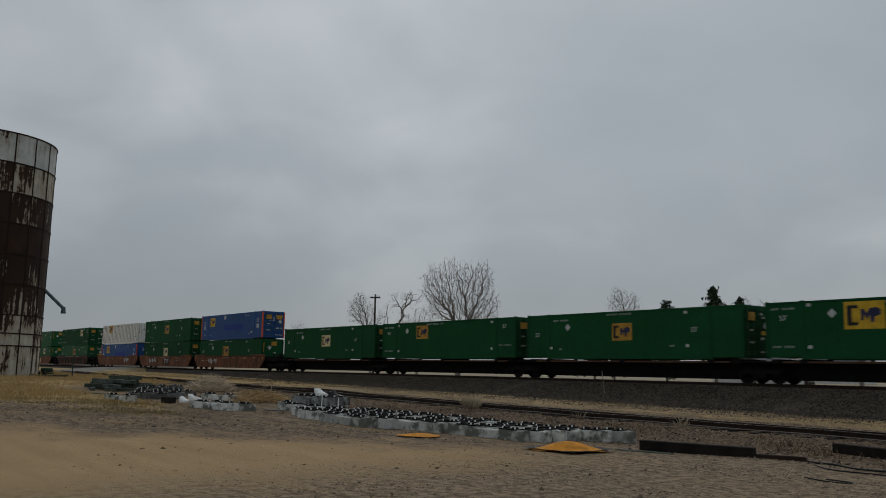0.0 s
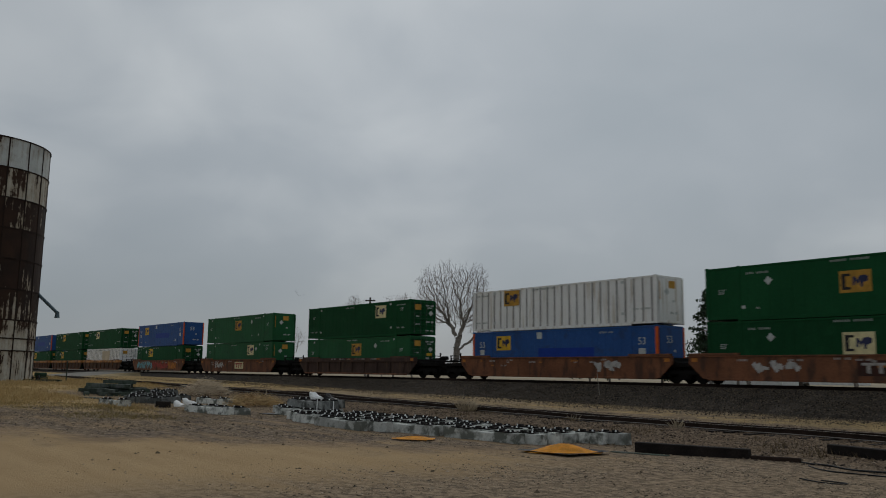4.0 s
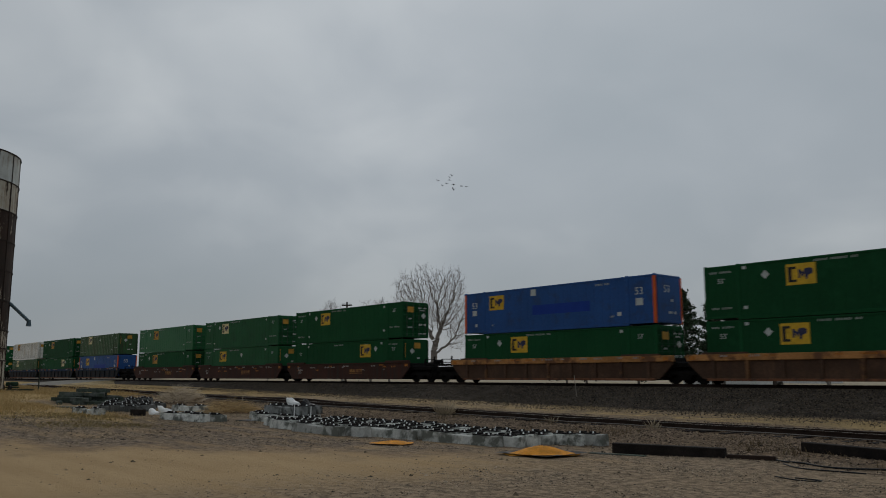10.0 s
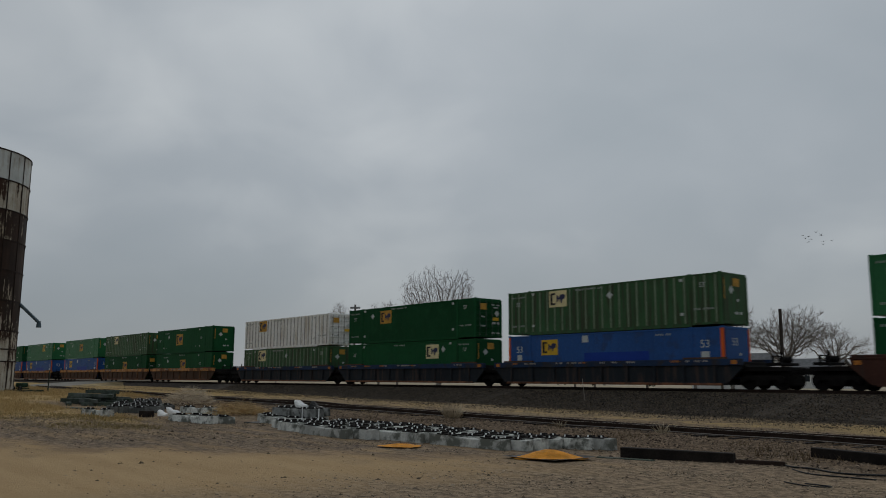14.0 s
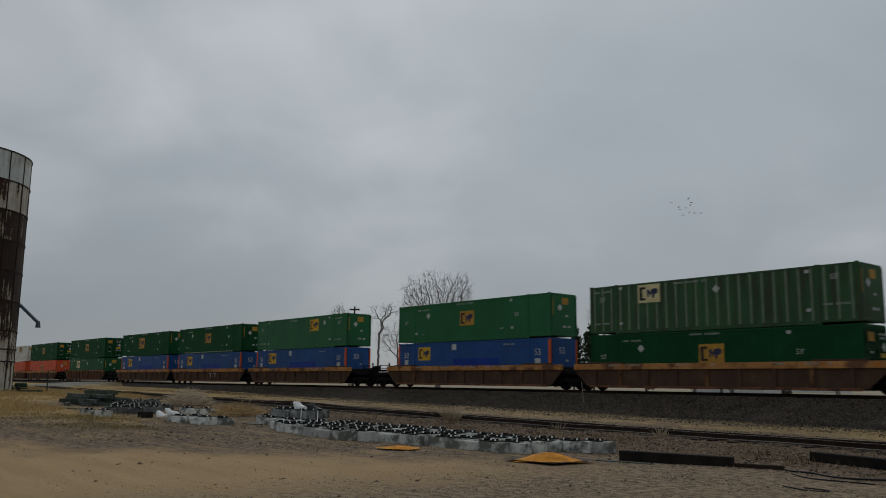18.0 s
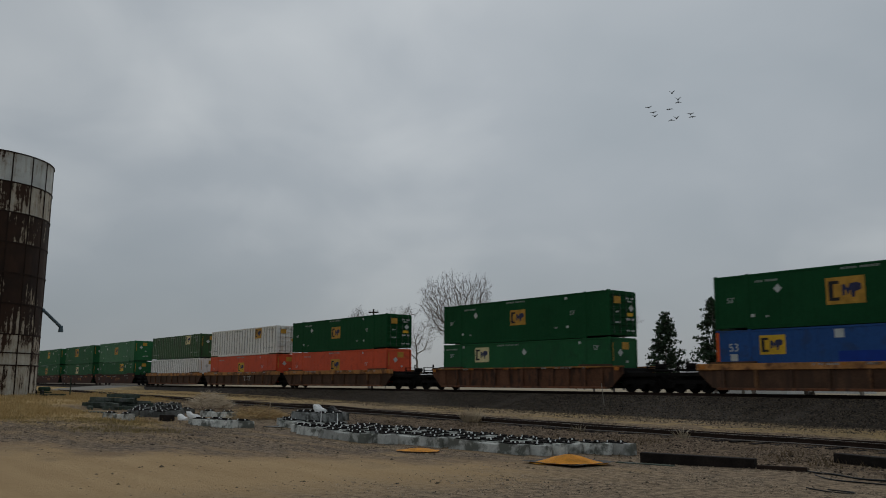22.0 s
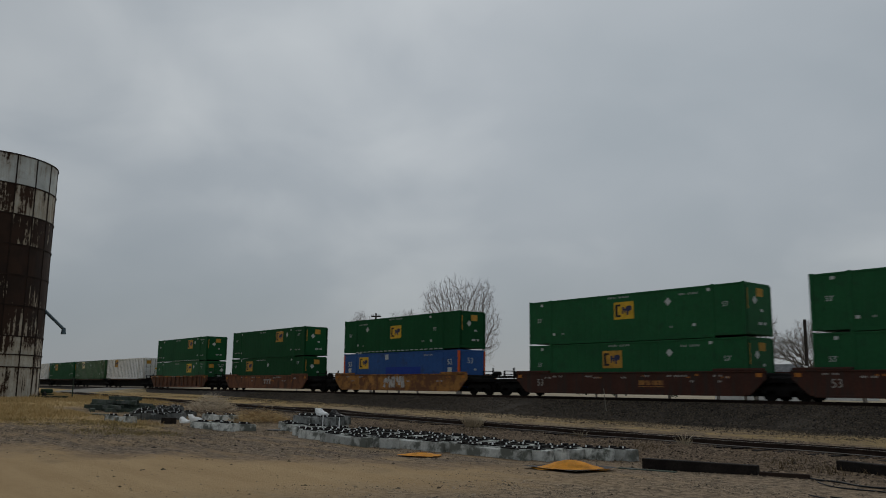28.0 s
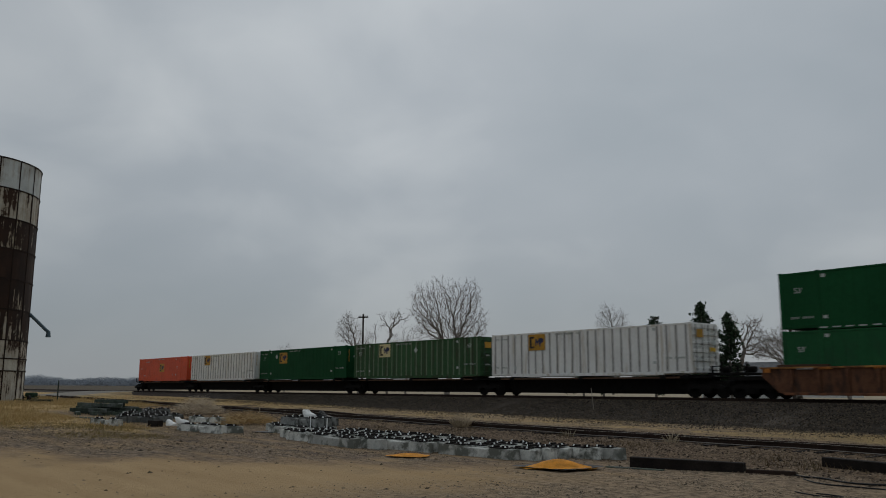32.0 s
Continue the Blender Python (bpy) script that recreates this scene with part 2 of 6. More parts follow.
def tank(name, pale, amount):
    """Painted tank plate: rust runs down from the top seam in streaks and eats through in patches; amount is the share of rust."""
    m = paint(name, pale, 0.8, vary=0.12, scale=1.0, fine=12, random_tint=0.08)
    N, K = m.node_tree.nodes, m.node_tree.links
    b = N["Principled BSDF"]
    under = b.inputs["Base Color"].links[0].from_socket
    co, who, sep = N.new("ShaderNodeTexCoord"), N.new("ShaderNodeObjectInfo"), N.new("ShaderNodeSeparateXYZ")
    K.new(co.outputs["Object"], sep.inputs[0])

    def calc(op, a, c):
        n = N.new("ShaderNodeMath")
        n.operation = op
        for q, x in zip(n.inputs, (a, c)):
            if hasattr(x, "links"):
                K.new(x, q)
            else:
                q.default_value = x
        return n.outputs[0]

    def grain(sx, sz, scale, detail, rough):
        v = N.new("ShaderNodeCombineXYZ")
        K.new(calc("MULTIPLY", sep.outputs[0], sx), v.inputs[0])
        K.new(calc("ADD", calc("MULTIPLY", sep.outputs[1], sx), calc("MULTIPLY", who.outputs["Random"], 300.0)), v.inputs[1])
        K.new(calc("MULTIPLY", sep.outputs[2], sz), v.inputs[2])
        n = N.new("ShaderNodeTexNoise")
        n.inputs["Scale"].default_value, n.inputs["Detail"].default_value, n.inputs["Roughness"].default_value = scale, detail, rough
        K.new(v.outputs[0], n.inputs["Vector"])
        return n.outputs[0]
    run, patch, chip = grain(2.6, 0.16, 1.0, 5, 0.6), grain(0.55, 0.4, 1.0, 4, 0.55), grain(3.0, 2.0, 1.6, 5, 0.7)
    f = calc("ADD", calc("MULTIPLY", run, 0.5), calc("ADD", calc("MULTIPLY", patch, 0.45), calc("MULTIPLY", chip, 0.25)))
    f = calc("ADD", f, calc("MULTIPLY", sep.outputs[2], 0.022))
    f = calc("ADD", f, calc("MULTIPLY", calc("SUBTRACT", who.outputs["Random"], 0.5), 0.06))
    edge = 0.80 - 0.36 * amount
    mr = N.new("ShaderNodeMapRange")
    K.new(f, mr.inputs[0])
    mr.inputs[1].default_value, mr.inputs[2].default_value = edge - 0.018, edge + 0.018
    rust = N.new("ShaderNodeValToRGB")
    K.new(patch, rust.inputs[0])
    e = rust.color_ramp.elements
    e[0].position, e[0].color = 0.35, (0.017, 0.011, 0.009, 1)
    e[1].position, e[1].color = 0.68, (0.042, 0.022, 0.014, 1)
    halo = N.new("ShaderNodeMapRange")
    K.new(f, halo.inputs[0])
    halo.inputs[1].default_value, halo.inputs[2].default_value, halo.inputs[4].default_value = edge - 0.14, edge, 0.6
    stain, mix = N.new("ShaderNodeMix"), N.new("ShaderNodeMix")
    stain.data_type = mix.data_type = "RGBA"
    K.new(halo.outputs[0], stain.inputs["Factor"])
    K.new(under, stain.inputs["A"])
    stain.inputs["B"].default_value = (0.21, 0.145, 0.085, 1)
    K.new(mr.outputs[0], mix.inputs["Factor"])
    K.new(stain.outputs["Result"], mix.inputs["A"])
    K.new(rust.outputs[0], mix.inputs["B"])
    K.new(mix.outputs["Result"], b.inputs["Base Color"])
    return m


TANK_SKINS = [tank(*q) for q in (("stained_beige_tank_paint", (0.52, 0.51, 0.45), 0.34), ("stained_pale_tank_paint", (0.50, 0.49, 0.43), 0.40), ("flaking_tank_paint", (0.44, 0.42, 0.36), 0.60),
                                 ("mostly_rusted_tank_plate", (0.40, 0.37, 0.31), 0.72), ("bare_rusted_tank_plate", (0.30, 0.26, 0.2), 1.02), ("rusted_tank_plate", (0.42, 0.39, 0.32), 0.68),
                                 ("streaked_tank_paint", (0.46, 0.44, 0.38), 0.38), ("chalky_white_tank_paint", (0.52, 0.55, 0.54), 0.20))]
RUST_TANK = paint("bare_rusted_tank_steel", (0.022, 0.013, 0.010), 0.85, vary=0.35, scale=1.2, fine=12, random_tint=0.15)
STEEL_GREY = paint("blue_grey_steel_pipe", (0.085, 0.125, 0.15), 0.5, 0.3, vary=0.15)

# ---- mesh helpers ----
def box(bm, x0, x1, y0, y1, z0, z1, bevel=0.0):
    vs = [bm.verts.new((x, y, z)) for z in (z0, z1) for y in (y0, y1) for x in (x0, x1)]
    fs = [bm.faces.new([vs[i] for i in f]) for f in ((0, 2, 3, 1), (4, 5, 7, 6), (0, 1, 5, 4), (2, 6, 7, 3), (0, 4, 6, 2), (1, 3, 7, 5))]
    if bevel:
        es = list({e for f in fs for e in f.edges})
        bmesh.ops.bevel(bm, geom=es, offset=bevel, segments=1, affect="EDGES")
    return vs


def tube(bm, a, b, ra, rb, n=8, cap=True):
    a, b = Vector(a), Vector(b)
    q = (b - a).to_track_quat("Z", "Y")
    rings = []
    for p, r in ((a, ra), (b, rb)):
        rings.append([bm.verts.new(p + q @ Vector((r * math.cos(2 * math.pi * i / n), r * math.sin(2 * math.pi * i / n), 0))) for i in range(n)])
    for i in range(n):
        bm.faces.new((rings[0][i], rings[0][(i + 1) % n], rings[1][(i + 1) % n], rings[1][i]))
    if cap:
        bm.faces.new(rings[0][::-1])
        bm.faces.new(rings[1])


def extrude(bm, outline, axis, a, b):
    """A closed outline, given in the two axes other than axis, drawn out from a to b along it."""
    def at(p, c):
        return {"x": (c, p[0], p[1]), "y": (p[0], c, p[1]), "z": (p[0], p[1], c)}[axis]
    lo, hi = [bm.verts.new(at(p, a)) for p in outline], [bm.verts.new(at(p, b)) for p in outline]
    n = len(outline)
    for i in range(n):
        bm.faces.new((lo[i], lo[(i + 1) % n], hi[(i + 1) % n], hi[i]))
    bm.faces.new(lo[::-1])
    bm.faces.new(hi)


def mesh(name, bm, material, smooth=False):
    bmesh.ops.recalc_face_normals(bm, faces=bm.faces)
    me = bpy.data.meshes.new(name)
    bm.to_mesh(me)
    bm.free()
    for m in material if isinstance(material, (list, tuple)) else [material]:
        me.materials.append(m)
    if smooth:
        me.polygons.foreach_set("use_smooth", [True] * len(me.polygons))
    return me


def part(name, bm, material, parent, label="", smooth=False):
    ob = new(name, bm if isinstance(bm, bpy.types.Mesh) else mesh(name, bm, material, smooth))
    ob.parent = parent
    return tagged(ob, label)


def thing(name, label, category, group="", kind="", at=None):
    ob = tagged(new(name), label, category, group, kind)
    ob.matrix_basis = at or Matrix()
    return ob


def made(fn, *a, **k):
    bm = bmesh.new()
    fn(bm, *a, **k)
    return bm


# ---- ground ----
TRACK_Y, SLOPE, RAIL_Z = 40.74, 0.00325, 1.33     # centre line of the main track, its grade, rail head at x = 0


def rail_top(x):
    return RAIL_Z + SLOPE * x


def smooth(a, b, x):
    t = min(1.0, max(0.0, (x - a) / (b - a)))
    return t * t * (3 - 2 * t)


def ground_z(x, y):
    front = 0.0055 * min(80.0, max(0.0, -x - 15.0)) * (1 - smooth(-160, -420, x))
    back = 0.55 + SLOPE * max(-330.0, min(60.0, x))
    z = front + (back - front) * smooth(36.0, 46.0, y)
    near = 1 - smooth(60, 120, math.hypot(x, y))
    z += 0.16 * max(0.0, noise.noise(Vector((x * 0.22, y * 0.5, 7)))) * smooth(-30, -36, x) * (1 - smooth(33, 36, y)) * (1 - smooth(-70, -74, x))
    z += near * 0.035 * noise.noise(Vector((x * 0.35, y * 0.35, 0))) + near * 0.012 * noise.noise(Vector((x * 1.7, y * 1.7, 3)))
    return z


def lines(lo, hi, fine_lo, fine_hi, step, grow):
    out, v, s = [], fine_lo, step
    while v < fine_hi:
        out.append(v)
        v += step
    s = step
    while v < hi:
        out.append(v)
        s *= grow
        v += s
    out.append(hi)
    v, s = fine_lo, step
    while v > lo:
        s *= grow
        v -= s
        out.insert(0, max(v, lo))
    return out


def ground_material():
    m = bpy.data.materials.new("yard_ground")
    m.use_nodes = True
    N, K = m.node_tree.nodes, m.node_tree.links
    b = N["Principled BSDF"]
    b.inputs["Roughness"].default_value = 0.95
    b.inputs["Specular IOR Level"].default_value = 0.08
    co, sep = N.new("ShaderNodeTexCoord"), N.new("ShaderNodeSeparateXYZ")
    K.new(co.outputs["Object"], sep.inputs[0])

    def noise_node(scale, detail=5, rough=0.6, stretch=None):
        n = N.new("ShaderNodeTexNoise")
        n.inputs["Scale"].default_value, n.inputs["Detail"].default_value, n.inputs["Roughness"].default_value = scale, detail, rough
        if stretch:
            mp = N.new("ShaderNodeMapping")
            mp.inputs["Scale"].default_value = stretch
            K.new(co.outputs["Object"], mp.inputs[0])
            K.new(mp.outputs[0], n.inputs["Vector"])
        else:
            K.new(co.outputs["Object"], n.inputs["Vector"])
        return n.outputs[0]

    def calc(op, a, c=0.0):
        n = N.new("ShaderNodeMath")
        n.operation = op
        for s, x in zip(n.inputs, (a, c)):
            if hasattr(x, "links"):
                K.new(x, s)
            else:
                s.default_value = x
        return n.outputs[0]

    def span(x, a, c):
        n = N.new("ShaderNodeMapRange")
        n.interpolation_type = "SMOOTHSTEP"
        K.new(x, n.inputs[0])
        n.inputs[1].default_value, n.inputs[2].default_value = a, c
        return n.outputs[0]

    def blend(f, a, c):
        n = N.new("ShaderNodeMix")
        n.data_type = "RGBA"
        K.new(f, n.inputs["Factor"])
        for s, x in ((n.inputs["A"], a), (n.inputs["B"], c)):
            if hasattr(x, "links"):
                K.new(x, s)
            else:
                s.default_value = (*x, 1)
        return n.outputs["Result"]
    X, Y = sep.outputs[0], sep.outputs[1]
    wob, mid, fine, grit = noise_node(0.22), noise_node(1.3), noise_node(9.0), noise_node(38.0, 3)
    rut = noise_node(0.6, 5, 0.6, (0.35, 2.2, 1))
    coarse = noise_node(5.0, 6, 0.75)
    dirt = blend(span(rut, 0.3, 0.72), (0.39, 0.28, 0.16), (0.455, 0.337, 0.199))
    dirt = blend(calc("MULTIPLY", span(coarse, 0.56, 0.72), 0.55), dirt, (0.21, 0.152, 0.10))
    gravel = blend(span(coarse, 0.36, 0.64), (0.070, 0.056, 0.049), (0.315, 0.25, 0.19))
    grit_bed = blend(span(coarse, 0.36, 0.64), (0.088, 0.070, 0.056), (0.365, 0.288, 0.212))
    gravel = blend(calc("MULTIPLY", span(noise_node(0.35, 5, 0.65, (0.6, 1.6, 1)), 0.5, 0.62), 0.7), gravel, (0.10, 0.081, 0.072))
    gravel = blend(calc("MULTIPLY", span(rut, 0.45, 0.65), 0.65), gravel, (0.325, 0.235, 0.142))
    stone = blend(span(coarse, 0.34, 0.68), (0.046, 0.033, 0.024), (0.235, 0.173, 0.118))
    stone = blend(calc("MULTIPLY", span(mid, 0.45, 0.7), 0.45), stone, (0.10, 0.075, 0.055))
    straw = blend(span(coarse, 0.33, 0.67), (0.31, 0.22, 0.108), (0.545, 0.41, 0.212))
    field = blend(span(noise_node(0.02, 4, 0.6, (0.2, 1, 1)), 0.4, 0.6), (0.40, 0.36, 0.29), (0.33, 0.285, 0.21))
    # from the dirt lane outwards: gravel, cinders round the siding, dry grass, embankment, field
    y = calc("ADD", Y, calc("MULTIPLY", calc("SUBTRACT", wob, 0.5), 5.0))
    y = calc("ADD", y, calc("MULTIPLY", calc("SUBTRACT", mid, 0.5), 2.0))
    lane = calc("ADD", calc("SUBTRACT", Y, calc("MULTIPLY", X, 0.8)), calc("MULTIPLY", calc("SUBTRACT", wob, 0.5), 14.0))
    lane = calc("ADD", lane, calc("MULTIPLY", calc("SUBTRACT", rut, 0.5), 9.0))
    near = calc("ADD", X, calc("MULTIPLY", calc("SUBTRACT", rut, 0.5), 5.0))
    c = blend(span(lane, 21.5, 25.5), dirt, gravel)
    c = blend(calc("MULTIPLY", span(near, -14.5, -10.0), 0.9), c, grit_bed)
    c = blend(span(y, 16.0, 18.5), c, stone)
    c = blend(calc("MULTIPLY", span(y, 24.6, 26.2), span(calc("ADD", mid, calc("MULTIPLY", fine, 0.5)), 0.55, 0.85)), c, straw)
    brown = blend(span(coarse, 0.33, 0.67), (0.18, 0.14, 0.098), (0.40, 0.318, 0.222))
    brown = blend(span(calc("ADD", X, calc("MULTIPLY", calc("SUBTRACT", wob, 0.5), 12.0)), -30.0, -19.0), brown, blend(span(coarse, 0.33, 0.67), (0.11, 0.084, 0.062), (0.32, 0.25, 0.178)))
    c = blend(span(y, 26.5, 29.0), c, brown)
    c = blend(calc("MULTIPLY", span(y, 28.6, 30.5), span(calc("ADD", mid, calc("MULTIPLY", wob, 0.7)), 0.80, 1.02)), c, straw)
    bleached = blend(span(coarse, 0.3, 0.7), (0.24, 0.178, 0.09), (0.47, 0.36, 0.19))
    strip = calc("MULTIPLY", span(calc("ADD", y, calc("MULTIPLY", fine, 2.0)), 29.6, 31.2), calc("SUBTRACT", 1.0, span(y, 32.6, 34.6)))
    c = blend(calc("MULTIPLY", strip, span(calc("ADD", X, calc("MULTIPLY", calc("SUBTRACT", wob, 0.5), 8.0)), -22.0, -11.0)), c, bleached)
    c = blend(span(Y, 44.0, 50.0), c, field)
    # a dark ploughed field beyond the crossing road
    far = calc("SUBTRACT", calc("MULTIPLY", X, -1.0), calc("MULTIPLY", Y, 2.3))
    c = blend(calc("MULTIPLY", span(far, 15.0, 40.0), span(X, -105.0, -125.0)), c, (0.105, 0.092, 0.075))
    # grass to the far left, before the crossing road
    g = calc("MULTIPLY", span(calc("ADD", X, calc("MULTIPLY", calc("SUBTRACT", wob, 0.5), 16.0)), -27.0, -33.0), span(lane, 34.0, 39.0))
    g = calc("MULTIPLY", g, calc("SUBTRACT", 1.0, calc("MULTIPLY", span(X, -58.0, -50.0), calc("MULTIPLY", span(y, 11.6, 12.6), 0.85))))
    g = calc("MULTIPLY", g, calc("SUBTRACT", 1.0, span(Y, 36.0, 40.0)))
    c = blend(calc("MULTIPLY", g, span(calc("ADD", mid, calc("MULTIPLY", fine, 0.4)), 0.34, 0.56)), c, straw)
    warm = N.new("ShaderNodeMix")      # iron-rich soil
    warm.data_type, warm.blend_type = "RGBA", "MULTIPLY"
    warm.inputs["Factor"].default_value = 1.0
    K.new(c, warm.inputs["A"])
    warm.inputs["B"].default_value = (1.05, 0.99, 0.90, 1)
    K.new(warm.outputs["Result"], b.inputs["Base Color"])
    bp = N.new("ShaderNodeBump")
    bp.inputs["Strength"].default_value, bp.inputs["Distance"].default_value = 0.7, 0.05
    K.new(calc("ADD", grit, calc("MULTIPLY", fine, 1.4)), bp.inputs["Height"])
    K.new(bp.outputs[0], b.inputs["Normal"])
    return m


def build_ground():
    xs = lines(-3800, 2500, -110, 20, 0.9, 1.25)
    ys = lines(-400, 3900, 8, 48, 0.55, 1.25)
    verts = [(x, y, ground_z(x, y)) for y in ys for x in xs]
    w = len(xs)
    faces = [(j * w + i, j * w + i + 1, (j + 1) * w + i + 1, (j + 1) * w + i) for j in range(len(ys) - 1) for i in range(w - 1)]
    me = bpy.data.meshes.new("ground")
    me.from_pydata(verts, [], faces)
    me.materials.append(ground_material())
    me.polygons.foreach_set("use_smooth", [True] * len(faces))
    tagged(new("ground", me), "packed tan dirt lane, grey gravel and dry grass of a rail yard", "ground", kind="structure")


build_ground()


# ---- main track ----
def along_track(y=0.0, z=0.0):
    """The pose of the track's own space: x along the rails, at the camera's foot, z from the rail head."""
    return pose(0, TRACK_Y + y, RAIL_Z + z, 0, -math.degrees(math.atan(SLOPE)), 0)


def rail_outline(h=0.17):
    s = h / 0.17
    half = [(0.07, -0.17), (0.07, -0.155), (0.012, -0.135), (0.012, -0.045), (0.036, -0.035), (0.036, -0.006), (0.028, 0.0)]
    half = [(a, b * s) for a, b in half]
    return half + [(-a, b) for a, b in reversed(half)]


BALLAST = paint("dark_crushed_ballast", (0.062, 0.050, 0.040), 0.95, vary=0.5, scale=1.5, fine=16, bump=1.0, spec=0.2)


def build_main_track():
    bm = bmesh.new()
    prof = [(-6.3, -1.55), (-5.6, -1.12), (-1.75, -0.2), (-1.2, -0.17), (1.2, -0.17), (1.75, -0.2), (3.2, -0.9), (4.4, -1.5)]
    xs = lines(-2600, 900, -110, 10, 0.7, 1.3)
    rows = []
    for x in xs:
        rows.append([bm.verts.new((x, y + 0.12 * noise.noise(Vector((x * 0.6, y, 0))), z + (0.05 if 0 < i < 7 else 0) * noise.noise(Vector((x * 1.3, y * 1.3, 5)))))
                     for i, (y, z) in enumerate(prof)])
    for a, b in zip(rows, rows[1:]):
        for i in range(len(prof) - 1):
            bm.faces.new((a[i], a[i + 1], b[i + 1], b[i]))
    ob = tagged(new("ballast_bed", mesh("ballast_bed", bm, BALLAST)), "dark crushed stone ballast embankment under the main track", "ballast", kind="structure")
    ob.matrix_basis = along_track()
    t = thing("main_track", "main line railway track with polished rails", "railway track", kind="structure", at=along_track())
    for y in (-0.755, 0.755):
        bm = made(extrude, [(a + y, b) for a, b in rail_outline()], "x", -2600, 900)
        bm.faces.ensure_lookup_table()
        me = mesh("rail", bm, [RAIL_SIDE, RAIL_TOP])
        for p in me.polygons:
            if p.normal.z > 0.9 and p.center.z > -0.002:
                p.material_index = 1
        part("rail", me, None, t)
    tie = mesh("tie", made(box, -0.11, 0.11, -1.3, 1.3, -0.34, -0.165, 0.01), TIMBER)
    for i in range(150):
        o = part("tie", tie, None, t)
        o.location = (-88 + i * 0.6, 0, 0)
    bm = bmesh.new()
    for i in range(900):
        x = -88.6 - i * 0.6
        box(bm, x - 0.11, x + 0.11, -1.3, 1.3, -0.34, -0.165)
    tagged(part("tie_row", bm, TIMBER, t), kind="stuff")


build_main_track()

# ---- siding ----
SIDE_Y = 24.4


def build_siding():
    t = thing("siding_track", "half-buried rusty siding track with dark timber ties", "railway track", kind="structure")
    for y in (SIDE_Y - 0.72, SIDE_Y + 0.72):
        bm = bmesh.new()
        prev = None
        for i in range(90):
            x = -95 + i * 1.3
            z = ground_z(x, y) + (0.21 if y < SIDE_Y else 0.17)
            ring = [bm.verts.new((x, y + a, z + b)) for a, b in rail_outline()]
            if prev:
                for k in range(len(ring)):
                    bm.faces.new((prev[k], prev[(k + 1) % len(ring)], ring[(k + 1) % len(ring)], ring[k]))
            prev = ring
        me = mesh("rail", bm, [RAIL_SIDE, RAIL_DULL])
        for p in me.polygons:
            if p.normal.z > 0.9:
                p.material_index = 1
        part("rail", me, None, t)
    tie = mesh("tie", made(box, -0.11, 0.11, -1.3, 1.3, -0.12, 0.05, 0.015), TIMBER)
    for i in range(150):
        x = -80 + i * 0.62 + random.uniform(-0.08, 0.08)
        o = part("tie", tie, None, t)
        o.location = (x, SIDE_Y + random.uniform(-0.12, 0.06), ground_z(x, SIDE_Y - 0.7) + random.uniform(-0.05, 0.0))
        o.rotation_euler = (0, random.uniform(-0.03, 0.03), random.uniform(-0.04, 0.04))


build_siding()

# ---- the train ----
SPEED = 22.40                       # metres a second, towards +x
LENGTH, WIDTH, HEIGHT = 16.154, 2.59, 2.896
LIFT = 0.07                         # car bodies over the wheels
LOW, HIGH, DECK = 0.36 + LIFT, 3.256 + LIFT, 1.17 + LIFT   # container floors over the rail head: in the well, stacked, on a spine car
HL, HW = LENGTH / 2, WIDTH / 2
SHARED = {}


def shared(key, build, material, smooth=False):
    if key not in SHARED:
        SHARED[key] = mesh(key.split(":")[0], build(), material, smooth)
    return SHARED[key]


def recolour(ob, m):
    ob.material_slots[0].link = "OBJECT"
    ob.material_slots[0].material = m
    return ob


def corrugated_wall(bm, x0, x1, z0, z1, y, out, pitch, groove, depth):
    """A wall along x with narrow upright grooves; out is the sign of its outer side."""
    n = max(1, round((x1 - x0) / pitch))
    p = (x1 - x0) / n
    pts = []
    for i in range(n):
        a = x0 + i * p
        pts += [(a, 0), (a + p - groove, 0), (a + p - groove * 0.75, depth), (a + p - groove * 0.25, depth)]
    pts.append((x1, 0))
    low, high = [bm.verts.new((a, y - out * d, z0)) for a, d in pts], [bm.verts.new((a, y - out * d, z1)) for a, d in pts]
    for i in range(len(pts) - 1):
        bm.faces.new((low[i], low[i + 1], high[i + 1], high[i]))


def body_mesh(style):
    bm = bmesh.new()
    pitch, groove, depth = ((0.62, 0.07, 0.012) if style == "smooth" else (0.62, 0.05, 0.006))
    for s in (-1, 1):
        corrugated_wall(bm, -HL + 0.1, HL - 0.1, 0.16, HEIGHT - 0.09, s * (HW - 0.03), s, pitch, groove, depth)
    box(bm, -HL + 0.06, HL - 0.10, -HW + 0.07, HW - 0.07, 0.10, HEIGHT - 0.03)
    return bm


def lock_rod():
    bm = bmesh.new()
    tube(bm, (HL + 0.03, 0, 0.2), (HL + 0.03, 0, HEIGHT - 0.12), 0.026, 0.026, 6)
    for z in (0.3, 1.0, 1.7, 2.5):
        box(bm, HL - 0.01, HL + 0.06, -0.06, 0.06, z - 0.05, z + 0.05)
    return bm


def door_leaf():
    """A steel leaf, its cross beams standing proud of the sunken panels."""
    bm = bmesh.new()
    pts = [(HL - 0.10, HEIGHT - 0.17), (HL - 0.10, 0.27)]
    for z in (0.34, 0.82, 1.3, 1.78, 2.26, 2.66):
        pts += [(HL - 0.075, z - 0.09), (HL, z - 0.065), (HL, z + 0.065), (HL - 0.075, z + 0.09)]
    extrude(bm, [(a, b) for a, b in pts], "y", -0.57, 0.57)
    return bm


